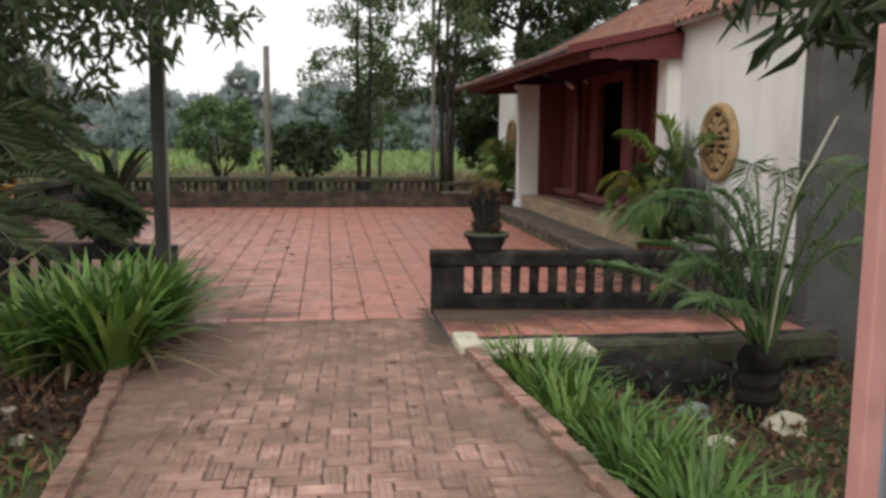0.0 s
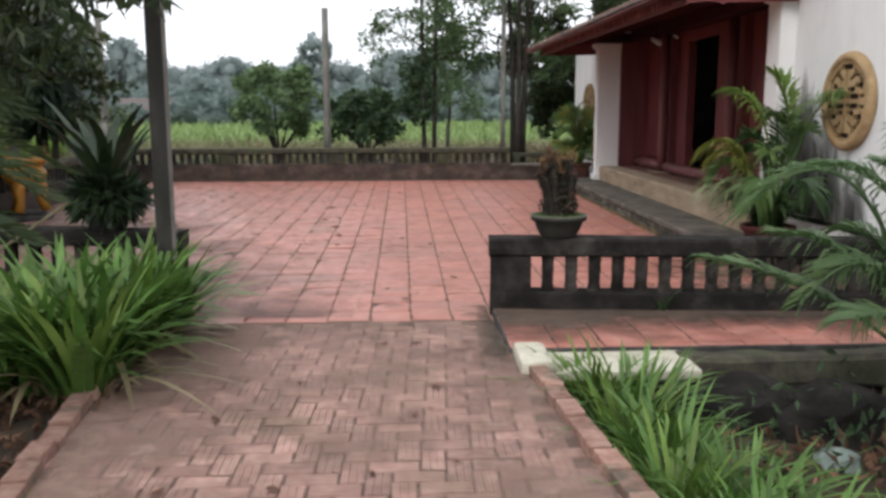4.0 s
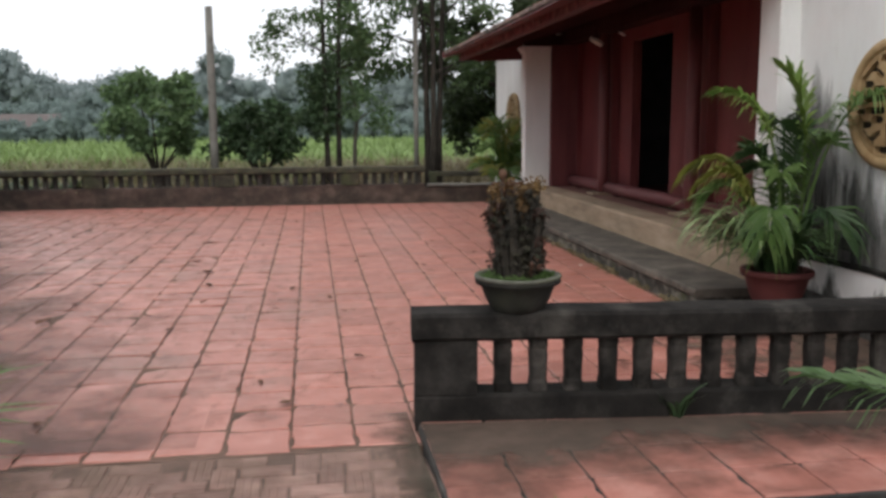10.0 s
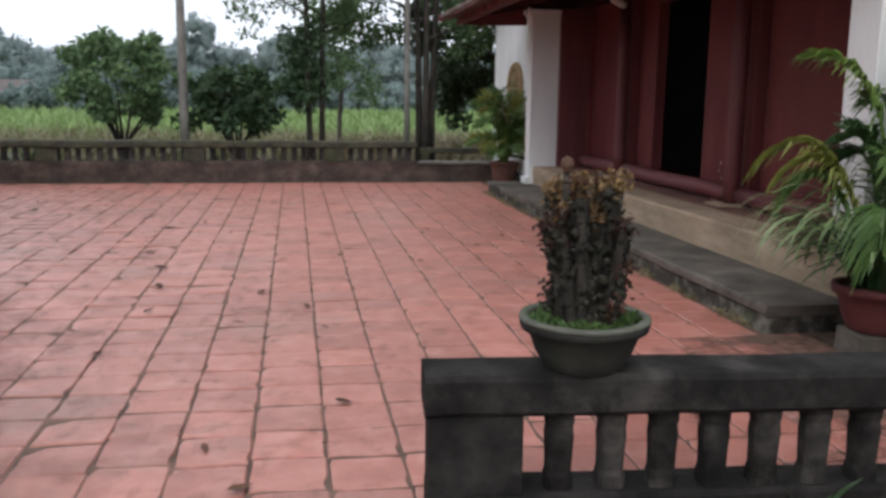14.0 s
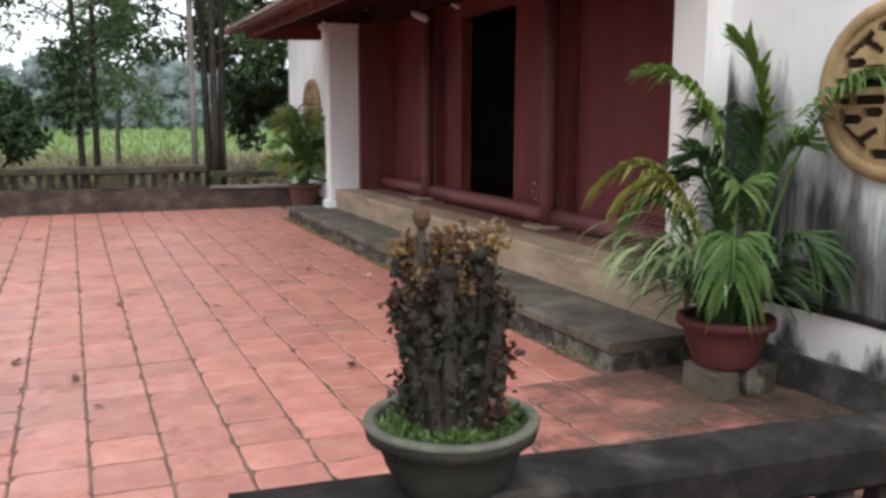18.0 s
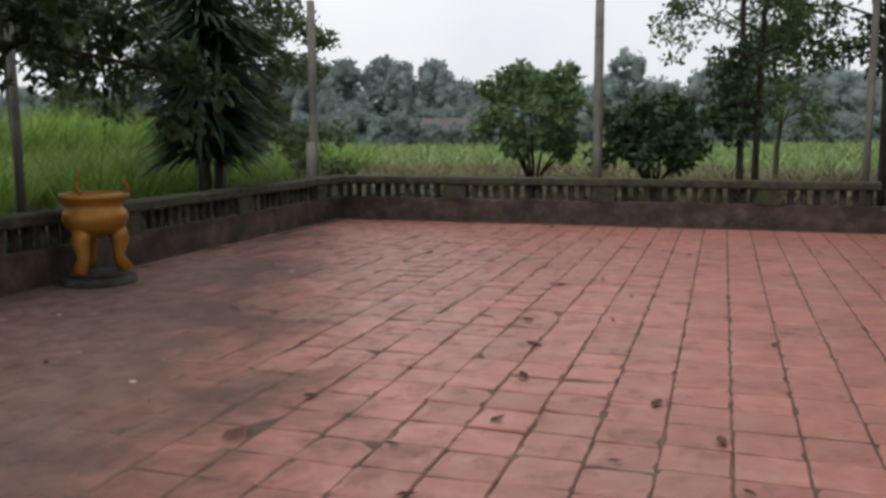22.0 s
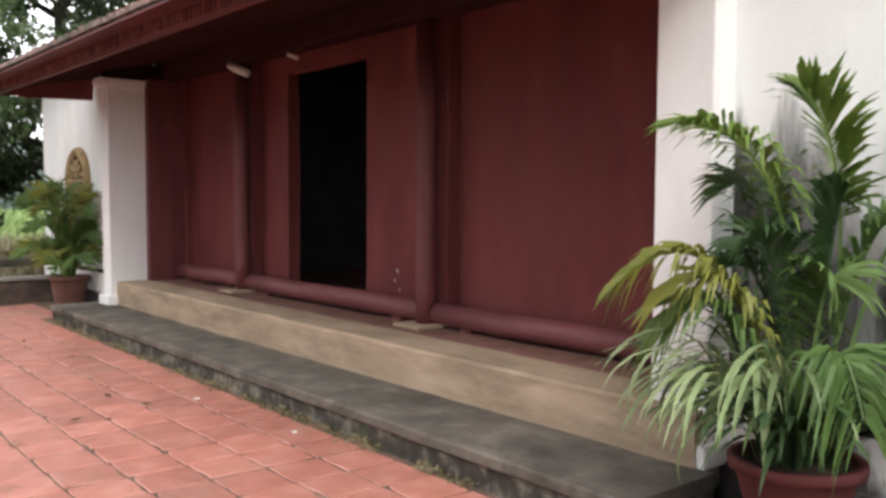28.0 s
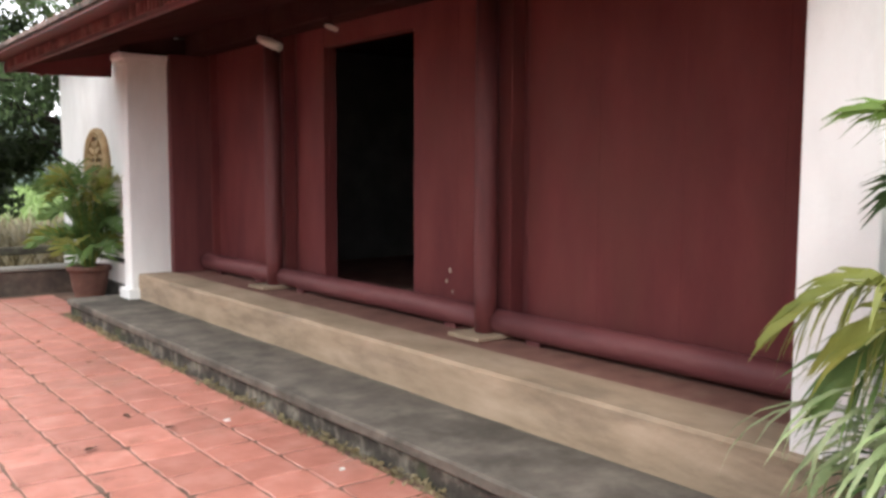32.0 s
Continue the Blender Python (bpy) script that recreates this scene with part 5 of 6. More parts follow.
# garden palm in the sunken bed
gpalm = thing("garden_palm", "young palm with long feathery fronds in the sunken bed", "palm", (3.02, 5.12, -0.32))
stump = part("trunk", turned([(0.14 + 0.02 * (k % 2), 0.06 * k) for k in range(9)] + [(0.06, 0.58)], 14, 0.02), M["blackwood"], gpalm, "stubby dark fibrous trunk")
for k in range(15):
    az, reach, high = (2.6 + 0.8 * rng.random() if k < 2 else k * 2.4), rng.uniform(0.75, 1.25), rng.uniform(0.5, 1.7)
    c, s = math.cos(az), math.sin(az)
    if c < -0.35 and k > 1:
        continue
    put("frond", rib_frond("frond", (0.05 * c, 0.05 * s, 0.45), (0.4 * reach * c, 0.4 * reach * s, 0.85 + high), (reach * c, reach * s, 0.45 + 0.75 * high), 36, 0.22, M["frond_tip"], rng, 0.011, 0.3, 0.5, 0.3, 0.22), stump, "long feathery frond" if k == 0 else "")
for a, b, c in (((0.03, 0.08, 0.5), (-0.42, 0.3, 1.0), (-1.02, 0.63, 1.06)), ((0.0, -0.1, 0.5), (-0.2, -0.1, 1.7), (-0.62, 0.2, 1.6)), ((0.0, -0.05, 0.5), (-0.3, 0.1, 1.25), (-0.75, 0.3, 1.25)),
                ((0.0, 0.0, 0.5), (-0.05, 0.05, 1.5), (-0.3, 0.15, 1.62)), ((0.0, 0.0, 0.5), (0.0, 0.1, 1.4), (-0.1, 0.2, 1.6)), ((0.02, 0.0, 0.5), (-0.2, 0.1, 1.2), (-0.5, 0.1, 1.1)),
                ((0.0, 0.05, 0.5), (-0.12, 0.2, 1.3), (-0.35, 0.4, 1.25)), ((0.03, 0.0, 0.5), (0.12, 0.0, 1.5), (0.2, -0.1, 1.6)), ((0.0, -0.05, 0.5), (-0.3, -0.2, 1.0), (-0.62, -0.3, 0.92))):
    put("frond", rib_frond("frond", a, b, c, 50, 0.25, M["frond_tip"], rng, 0.014, 0.25, 0.5, 0.45, 0.28), stump)
part("dry_stalk", tube([(0.02, -0.05, 0.5), (0.08, -0.15, 1.55), (0.38, -0.15, 2.15)], [0.022, 0.018, 0.008], 6), M["slab"], gpalm, "pale dry leaf stalk")

# strap-leaved plants along the path
for k in range(13):
    x, y = -1.6 - 0.55 * rng.random(), 5.75 + 1.2 * rng.random()
    if k < 6:
        x, y = KERB_L(5.6 + 0.28 * k) - 0.06 - 0.05 * rng.random(), 5.75 + 0.27 * k
    strap_plant((x, y, -0.06), "lush clump of bright green strap leaves", "clumps along the path", rng, 52, 0.8 + 0.2 * rng.random(), 0.058, ("strap", "strap" if k % 4 else "strap_sun"))
for x, y in ((-1.5, 6.95), (-1.42, 7.1), (-1.62, 7.15), (-1.48, 6.7)):
    strap_plant((x, y, -0.06), "lush clump of bright green strap leaves", "clumps along the path", rng, 46, 0.9, 0.058, ("strap", "strap"))
for x, y, s in ((1.42, 5.88, 0.62), (1.62, 5.7, 0.66), (1.5, 5.35, 0.66), (1.58, 4.95, 0.66), (1.5, 4.5, 0.62), (1.72, 4.35, 0.62), (1.8, 3.9, 0.6), (1.6, 3.8, 0.6), (1.85, 3.4, 0.6), (1.7, 3.1, 0.6), (1.95, 2.9, 0.55)):
    strap_plant((x, y, -0.28), "clump of bright green strap leaves by the brick kerb", "clumps in the sunken bed", rng, 84, s * 0.95, 0.027, ("strap", "strap" if x > 1.55 else "strap_sun"))

slab = thing("stone_slab", "pale square stone slab bridging the sunken bed", "slab", (0, 0, 0))
part("top", block(1.2, 5.95, -0.05, 2.1, 6.44, 0.008, 0.012, wobble=0.008), M["slab"], slab)
part("support", block(1.35, 6.0, -0.36, 1.95, 6.4, -0.048, 0.01), M["stepface"], slab)
kerbend = thing("kerb_stone", "pale worn stone at the end of the brick kerb", "stone", (1.08, 6.2, 0.0))
part("stone", block(-0.09, -0.28, -0.1, 0.11, 0.18, 0.085, 0.035, wobble=0.015), M["slab"], kerbend)
for x, y, s, mname in ((2.3, 5.95, 0.42, "grime"), (2.78, 5.82, 0.4, "grime"), (2.6, 5.25, 0.12, "bluestone"), (3.1, 4.9, 0.16, "slab"), (2.5, 4.6, 0.1, "slab"), (-2.0, 5.0, 0.08, "slab"), (-1.75, 4.5, 0.06, "slab"), (2.9, 5.9, 0.25, "plinth")):
    rock = thing("rock", "weathered lump of stone on the garden soil", "rock", (x, y, -0.3 if x > 0 else -0.07))
    bm = bmesh.new()
    bmesh.ops.create_icosphere(bm, subdivisions=3, radius=s)
    for v in bm.verts:
        v.co += noise.noise_vector(v.co * 2.2 / s * 0.5) * s * 0.35
        v.co.z = max(v.co.z * 0.6, -0.03)
    part("stone", bm, M[mname], rock)

crust = setting("soil_crust", long_block("x", 2.05, 4.3, (6.2, -0.2), (6.385, 0.012), 40, 0.03, 0.035), M["capstone"], "mossy dark soil crust along the tiled strip", "ground")

# pink gate leaf at the start of the path
gate = thing("gate_leaf", "open pink-painted metal gate leaf with grey sheet", "gate", (0, 0, 0))
GA, GB = Vector((1.1, 1.08)), Vector((1.42, 0.25))
for p in (GA, GB):
    part("stile", block(p.x - 0.026, p.y - 0.026, -0.05, p.x + 0.026, p.y + 0.026, 1.9, 0.006), M["pink"], gate)
for z in (0.05, 1.86):
    part("rail", tube([(GA.x, GA.y, z), (GB.x, GB.y, z)], [0.022, 0.022], 8), M["pink"], gate)
bm = bmesh.new()
prev = None
for k in range(25):
    p = GA.lerp(GB, k / 24) + Vector((0.007, 0.003)) * (1 if k % 2 else -1)
    cur = (bm.verts.new((p.x, p.y, 0.06)), bm.verts.new((p.x, p.y, 1.85)))
    if prev:
        bm.faces.new((prev[0], cur[0], cur[1], prev[1]))
    prev = cur
part("sheet_metal", bm, M["sheet"], gate, "ribbed blue-grey sheet")

# ---- urn ----
urn = thing("incense_urn", "gilded three-legged incense urn on a round dark base", "urn", (-5.1, 13.62, 0))
part("base", turned([(0.34, 0.0), (0.35, 0.03), (0.34, 0.07), (0.26, 0.075), (0.27, 0.11), (0.2, 0.12)], 32), M["plinth"], urn, "round dark stone base", smooth=False)
part("body", turned([(0.06, 0.46), (0.2, 0.49), (0.275, 0.56), (0.3, 0.64), (0.285, 0.7), (0.25, 0.735), (0.255, 0.78), (0.31, 0.82), (0.315, 0.865), (0.29, 0.875), (0.24, 0.8), (0.05, 0.78)], 36), M["gold"], urn, "bulging gilded bowl", smooth=True)
for k in range(3):
    a = 2 * math.pi * k / 3 + 0.5
    c, s = math.cos(a), math.sin(a)
    part("leg", tube([(c * 0.16, s * 0.16, 0.56), (c * 0.22, s * 0.22, 0.42), (c * 0.19, s * 0.19, 0.27), (c * 0.26, s * 0.26, 0.12)], [0.1, 0.085, 0.055, 0.075], 10), M["gold"], urn, "curved lion-foot leg", smooth=True)
part("handle", tube([(-0.24, 0.1, 0.85), (-0.33, 0.14, 0.93), (-0.25, 0.1, 1.02), (-0.3, 0.13, 1.14)], [0.024, 0.02, 0.015, 0.006], 8), M["gold"], urn, "upturned handle", smooth=True)
part("handle", tube([(0.24, 0.1, 0.85), (0.31, 0.12, 0.92), (0.25, 0.1, 0.99), (0.28, 0.12, 1.05)], [0.024, 0.02, 0.015, 0.006], 8), M["gold"], urn, "upturned handle", smooth=True)


# ---- posts and poles ----
def pole(name, at, h, r0, r1, mat, label, square=False, lean=0.0):
    top = thing(name, label, "pole", at)
    if square:
        part("shaft", block(-r0, -r0, 0, r0, r0, h, 0.012), M[mat], top)
    else:
        part("shaft", turned([(r0, 0), (r0 * 0.97, h * 0.3), ((r0 + r1) / 2, h * 0.6), (r1, h)], 16, 0.004), M[mat], top, smooth=True)
    if lean:
        top.rotation_euler = (0, lean, 0)
    return top


gatepost = pole("gate_post", (-1.455, 7.36, -0.1), 4.6, 0.058, 0.058, "postdark", "tall square concrete post, dark and stained", True)
# Thin sheet on the east side, paler than the shaft.
part("side_face", block(0.056, -0.05, 0.0, 0.061, 0.052, 4.59, 0.002, wobble=0.003), M["concrete"], gatepost, "thin paler sheet on the east side")
pole("concrete_pole", (-1.455, 21.6, -0.1), 3.93, 0.088, 0.07, "concrete", "tall pale concrete pole beside the field")
pole("concrete_pole", (-6.32, 20.8, 0.0), 3.66, 0.08, 0.068, "concrete", "weathered concrete pole behind the wall corner")
pole("stump", (-6.26, 20.55, 0.0), 1.25, 0.085, 0.08, "concrete", "short rough concrete stub behind the wall")
pole("thin_pole", (-8.2, 15.95, 0.0), 5.5, 0.06, 0.05, "concrete", "thin grey pole among the trees")
pole("thin_pole", (-6.6, 10.69, 0.0), 5.5, 0.07, 0.06, "concrete", "grey pole behind the courtyard wall")
pole("concrete_pole", (2.68, 21.6, -0.1), 5.5, 0.055, 0.05, "concrete", "pale pole among the tree trunks")


# ---- trees ----
def tree(at, height, r, limbs, leaf, n_leaves, mat, label, seed, trunks=1, crown=(0.45, 1.0), spread=1.6, bark="bark", clump_size=0.35, droop=0.35, name="tree", flat=1.0, lean=0.12, fan=2.2):
    rng = np.random.default_rng(seed)
    top = thing(name, label, "tree", at)
    ends = []
    for q in range(trunks):
        ang = 2 * math.pi * q / trunks + rng.uniform(0, 1)
        off = Vector((math.cos(ang), math.sin(ang), 0)) * (0.0 if trunks == 1 else 0.1 + 0.07 * rng.random())
        pts = [off + Vector((rng.normal(0, lean * 0.25) * height * s + off.x * fan * s, rng.normal(0, lean * 0.25) * height * s * 0.5 + off.y * fan * s, height * s)) for s in (0, 0.15, 0.35, 0.55, 0.78, 1.0)]
        stem = part("trunk", tube(pts, [r * 1.25, r, r * 0.85, r * 0.68, r * 0.45, r * 0.15], 10), M[bark], top, smooth=True)
        for k in range(limbs):
            s = crown[0] + (crown[1] - crown[0]) * (k + rng.random()) / limbs
            i = min(4, int(s * 5))
            start = pts[i].lerp(pts[i + 1], s * 5 - i)
            az = k * 2.4 + rng.normal(0, 0.4)
            ln = spread * (1.15 - 0.65 * max(0.0, s - crown[0]) / (1.001 - crown[0])) * rng.uniform(0.7, 1.15)
            mid = start + Vector((math.cos(az) * ln * 0.5, math.sin(az) * ln * 0.5, ln * rng.uniform(0.1, 0.4) * flat))
            end = start + Vector((math.cos(az) * ln, math.sin(az) * ln, ln * rng.uniform(-0.05, 0.55) * flat))
            part("limb", tube([start, mid, end], [r * 0.42, r * 0.25, r * 0.06], 6), M[bark], stem)
            ends += [(mid, 0.8), (end, 1.0), ((mid + end) / 2 + Vector(rng.normal(0, 0.25, 3)), 0.9)]
        ends.append((pts[-1], 0.8))
    per = max(1, n_leaves // len(ends))
    spots = []
    for c, w in ends:
        for _ in range(4):
            sub = np.array(c) + np.clip(rng.normal(0, 1, 3), -1.6, 1.6) * clump_size * 0.85
            spots.append(sub + np.clip(rng.normal(0, 1, (int(per * w / 4) + 1, 3)), -1.5, 1.5) * clump_size * np.array([0.48, 0.48, 0.32]))
    spots = np.concatenate(spots)
    put("crown", leaf_mesh("crown", spots, leaf, leaf * 0.48, M[mat], rng, droop), top, "uneven leafy crown")
    return top


shade = tree((-6.42, 12.32, 0.0), 6.4, 0.135, 20, 0.15, 14000, "leaf_dark", "big dark shade tree leaning over the wall", 21, 1, (0.32, 1.0), 2.4, "bark", 0.27, 0.5)
rng = np.random.default_rng(90)
over = []
for k, (x, y, z) in enumerate(((2.6, 0.4, 3.7), (3.6, -0.4, 3.5), (4.4, 0.2, 3.5), (3.2, -1.6, 3.6), (2.2, -2.4, 3.4), (1.2, -3.2, 3.3), (4.0, 1.0, 4.2), (1.6, 0.6, 3.2))):
    part("limb", tube([(0, 0, 2.4 + 0.15 * k), (x * 0.5, y * 0.5, 3.3 + 0.1 * k), (x, y, z + 0.25)], [0.07, 0.045, 0.012], 6), M["bark"], shade)
    for s in (0.6, 0.8, 0.95, 1.05):
        c = np.array([x * s, y * s, z + 0.1]) + rng.normal(0, 0.2, 3)
        over.append(c + np.clip(rng.normal(0, 1, (75, 3)), -1.5, 1.5) * np.array([0.27, 0.27, 0.2]))
put("crown", leaf_mesh("crown", np.concatenate(over), 0.2, 0.1, M["leaf_dark"], rng, 0.5), shade, "dark leaves overhanging the courtyard")
tree((-7.9, 9.0, 0.0), 7.0, 0.15, 15, 0.16, 8500, "leaf_mid", "shade tree behind the courtyard wall", 22, 2, (0.34, 1.0), 2.7, "bark", 0.36, 0.5)
twin = tree((0.97, 22.6, -0.1), 7.2, 0.06, 10, 0.12, 7500, "leaf_mid", "slender leafy trees with twin trunks behind the wall", 24, 2, (0.4, 1.0), 1.3, "bark", 0.25, 0.45, lean=0.03, fan=0.5)
tree((3.1, 21.9, -0.05), 7.8, 0.068, 8, 0.13, 8000, "leaf_mid", "tall tree with several straight trunks behind the wall", 25, 3, (0.36, 1.0), 1.3, "bark", 0.24, 0.45, lean=0.03, fan=0.9)
tree((5.6, 24.5, -0.3), 9.0, 0.16, 18, 0.19, 23000, "leaf_dark", "large dark tree beyond the temple", 26, 1, (0.12, 1.0), 2.4, "bark", 0.4, 0.4)
tree((1.7, 27.5, -0.5), 4.2, 0.07, 9, 0.16, 2600, "leaf_bush", "light green young tree at the field edge", 27, 1, (0.5, 1.0), 0.9, "greybark", 0.3, 0.4)
tree((9.5, 24.5, -0.3), 9.0, 0.18, 18, 0.19, 18000, "leaf_dark", "large dark tree behind the temple roof", 28, 1, (0.35, 1.0), 3.0, "bark", 0.5, 0.4)


rng = np.random.default_rng(124)
low = np.concatenate([np.array([x, y, z]) + np.clip(rng.normal(0, 1, (330, 3)), -1.5, 1.5) * np.array([0.17, 0.17, 0.2]) for x, y, z in ((-0.25, 0, 1.6), (-0.4, 0.1, 2.0), (-0.2, -0.1, 2.35), (-0.05, 0.1, 1.85), (-0.45, 0, 2.6), (-0.1, 0, 2.8))])
put("low_crown", leaf_mesh("low_crown", low, 0.12, 0.06, M["leaf_deep"], rng, 0.5), twin, "dense low foliage round the trunks")


def bush(at, w, z0, z1, lumps, mat, label, seed):
    """A round bush: a few bare stems under a crown of leaf lumps."""
    rng = np.random.default_rng(seed)
    top = thing("bush", label, "bush", at)
    spots = []
    for k in range(lumps):
        s = (k + 0.5) / lumps
        a, r = k * 2.4 + rng.normal(0, 0.2), w * (0.35 + 0.6 * math.sin(math.pi * (0.12 + 0.8 * s))) * math.sqrt(rng.uniform(0.25, 1.0)) * rng.uniform(0.75, 1.3)
        c = np.array([r * math.cos(a), r * math.sin(a), z0 + (z1 - z0) * (0.1 + 0.85 * s)])
        d = rng.normal(size=(90, 3))
        d /= np.linalg.norm(d, axis=1, keepdims=True)
        spots.append(c + d * np.array([0.23, 0.23, 0.17]) * w * rng.uniform(0.75, 1.1) * rng.random((90, 1)) ** 0.4)
        if k % 5 == 0:
            part("limb", tube([(0.04 * math.cos(a), 0.04 * math.sin(a), 0.0), (c[0] * 0.25, c[1] * 0.25, z0 * 0.8), tuple(c)], [0.045, 0.032, 0.01], 6), M["bark"], top)
    put("crown", leaf_mesh("crown", np.concatenate(spots), 0.15, 0.08, M[mat], rng, 0.35), top, "dense rounded leaf lumps")
    return top


bush((-2.66, 22.3, -0.1), 1.05, 0.95, 2.72, 44, "leaf_bush", "round green fruit bush outside the wall", 29)
bush((-0.52, 22.2, -0.1), 1.05, 0.85, 2.08, 40, "leaf_deep", "dark green fruit bush outside the wall", 30)
mango = tree((3.6, 2.9, -0.3), 4.4, 0.11, 9, 0.2, 1700, "leaf_dark", "mango tree with long drooping leaves over the garden", 31, 1, (0.55, 1.0), 1.9, "bark", 0.26, 0.9)
tree((-9.2, 12.0, 0.0), 5.6, 0.11, 13, 0.15, 9000, "leaf_dark", "dark leafy tree beside the shed", 34, 1, (0.32, 1.0), 2.0, "bark", 0.3, 0.5)
rng = np.random.default_rng(92)
low = []
for x, y, z in ((-1.2, 0.0, 2.42), (-1.45, 0.05, 2.52), (-1.62, -0.1, 2.5), (-1.85, 0.0, 2.62), (-1.4, -0.3, 2.6), (-1.05, -0.2, 2.55)):
    part("limb", tube([(-0.05, 0, 2.1), (x * 0.55, y * 0.5, 2.65), (x, y, z)], [0.035, 0.022, 0.008], 6), M["bark"], mango)
    low.append(np.array([x, y, z]) + np.clip(rng.normal(0, 1, (26, 3)), -1.4, 1.4) * np.array([0.1, 0.12, 0.08]))
put("leaf_spray", leaf_mesh("leaf_spray", np.concatenate(low), 0.24, 0.055, M["leaf_dark"], rng, 1.0), mango, "long dark drooping leaves")
tree((-11.64, 19.48, -0.1), 6.8, 0.05, 16, 0.17, 20000, "olive", "leafy tree beyond the grassy bank", 32, 1, (0.4, 1.0), 2.0, "greybark", 0.4, 0.4)
tree((-8.6, 21.4, -0.1), 5.6, 0.12, 15, 0.15, 18000, "olive", "airy tree behind the tall dracaena", 33, 1, (0.25, 1.0), 1.7, "greybark", 0.36, 0.4)

# a leaning garden tree whose drooping leaves hang over the gate post
leaner = thing("tree", "leaning garden tree with long drooping dark leaves", "tree", (-3.8, 7.0, -0.1))
lean_trunk = part("trunk", tube([(-0.9, -0.3, -0.05), (-0.85, -0.25, 1.2), (-0.7, -0.15, 2.3), (0.2, 0.0, 3.2), (1.4, 0.0, 3.5)], [0.11, 0.095, 0.08, 0.05, 0.02], 9), M["bark"], leaner, "dark trunk bending over the path", smooth=True)
g = np.random.default_rng(95)
tuft = []
for x, y, z in ((1.2, 0.0, 1.95), (1.6, -0.2, 2.2), (2.0, 0.1, 2.35), (2.4, -0.1, 2.6), (2.85, 0.0, 2.85), (0.8, -0.4, 2.4), (1.3, 0.4, 2.7), (1.9, -0.5, 2.8), (0.5, 0.2, 2.8), (2.55, 0.4, 2.9), (0.4, -0.6, 2.2), (2.2, 0.3, 3.0), (1.5, 0.1, 3.0), (0.1, 0.1, 2.5), (-0.3, -0.3, 2.3)):
    part("limb", tube([(0.2, 0.0, 3.2), (0.3 + x * 0.6, y * 0.6, max(z + 0.4, 3.0)), (x, y, z + 0.12)], [0.028, 0.016, 0.005], 5), M["bark"], lean_trunk)
    for q in range(4):
        c = np.array([x, y, z]) + g.normal(0, 1, 3) * np.array([0.22, 0.22, 0.13])
        tuft.append(c + np.clip(g.normal(0, 1, (18, 3)), -1.5, 1.5) * np.array([0.1, 0.1, 0.07]))
put("crown", leaf_mesh("crown", np.concatenate(tuft), 0.17, 0.05, M["leaf_dark"], g, 0.9), leaner, "hanging clusters of long dark leaves")
bamboo = thing("bamboo_stick", "thin pale bamboo stick leaning before the balustrade", "stick", (-3.55, 7.3, -0.06))
part("stick", tube([(0, 0, 0), (0.7, 0.01, 0.48), (1.42, 0.03, 0.97)], [0.014, 0.013, 0.01], 7), M["straw"], bamboo, smooth=True)
palm_tree = thing("palm_tree", "palm tree with pale fronds behind the temple roof", "palm", (14.0, 22.4, -0.6))
part("trunk", turned([(0.2, 0), (0.15, 2.0), (0.12, 6.0), (0.11, 10.2)], 12, 0.02), M["greybark"], palm_tree, "tall slender grey trunk", smooth=True)
for k in range(18):
    az, reach, high = k * 2.4, g.uniform(1.5, 2.3), g.uniform(0.2, 1.3)
    c, s = math.cos(az), math.sin(az)
    put("frond", rib_frond("frond", (0, 0, 10.1), (0.5 * reach * c, 0.5 * reach * s, 10.5 + high), (reach * c, reach * s, 9.6 + high * 0.6), 30, 0.55, M["strap_pale"], g, 0.06, 0.25, 0.4, 0.4, 0.15), palm_tree, "drooping pale frond" if k == 0 else "")

# tall dracaena with a skirt of hanging leaves
rng = np.random.default_rng(40)
drac = thing("dracaena", "tall dracaena shaggy with dark hanging leaves", "dracaena", (-6.25, 17.3, 0.0))
for dx, dy, h in ((0, 0, 3.4), (0.18, 0.1, 2.9), (-0.16, 0.12, 2.6), (0.05, -0.18, 2.2)):
    part("stem", tube([(dx * 0.6, dy * 0.6, 0), (dx, dy, h * 0.5), (dx * 1.2, dy * 1.2, h)], [0.07, 0.055, 0.045], 8), M["greybark"], drac, smooth=True)
    n = 560
    z = h - (h - 1.05) * rng.random(n) ** 1.2
    ang = rng.uniform(0, 6.28, n)
    roots = np.stack([dx + 0.05 * np.cos(ang), dy + 0.05 * np.sin(ang), z], 1)
    ways = np.stack([np.cos(ang), np.sin(ang), np.zeros(n)], 1)
    put("leaves", blades_mesh("leaves", roots, ways, 0.85 * (0.7 + 0.5 * rng.random((n, 1))), 0.065, M["yucca"], rng, 1.35, 5, 0.75), drac, "sword-shaped dark drooping leaves")

# low plants along the outer foot of the walls
for k in range(16):
    x, y = (-6.3 - 0.5 * rng.random(), 9.2 + 0.65 * k + rng.normal(0, 0.1)) if k < 11 else (-5.6 + 0.5 * (k - 11), 20.7 + 0.3 * rng.random())
    top = thing("wild_plant", "leafy wild plant growing behind the courtyard wall", "plant", (x, y, 0.0), "plants behind the wall")
    clump(top, "leaves", rng, 70, (0, 0, 0), 0.3, 0.95, 0.06, "leaf_deep" if k % 3 else "crop", 0.8, 1.3)

for x, y, w, h in ((-8.3, 13.3, 0.6, 0.9), (-7.3, 13.45, 0.5, 1.0), (-7.7, 10.3, 0.6, 0.8)):
    bush((x, y, 0.0), w, 0.2, h, 26, "leaf_dark", "dark shaded bush under the trees", int(40 - 10 * x))

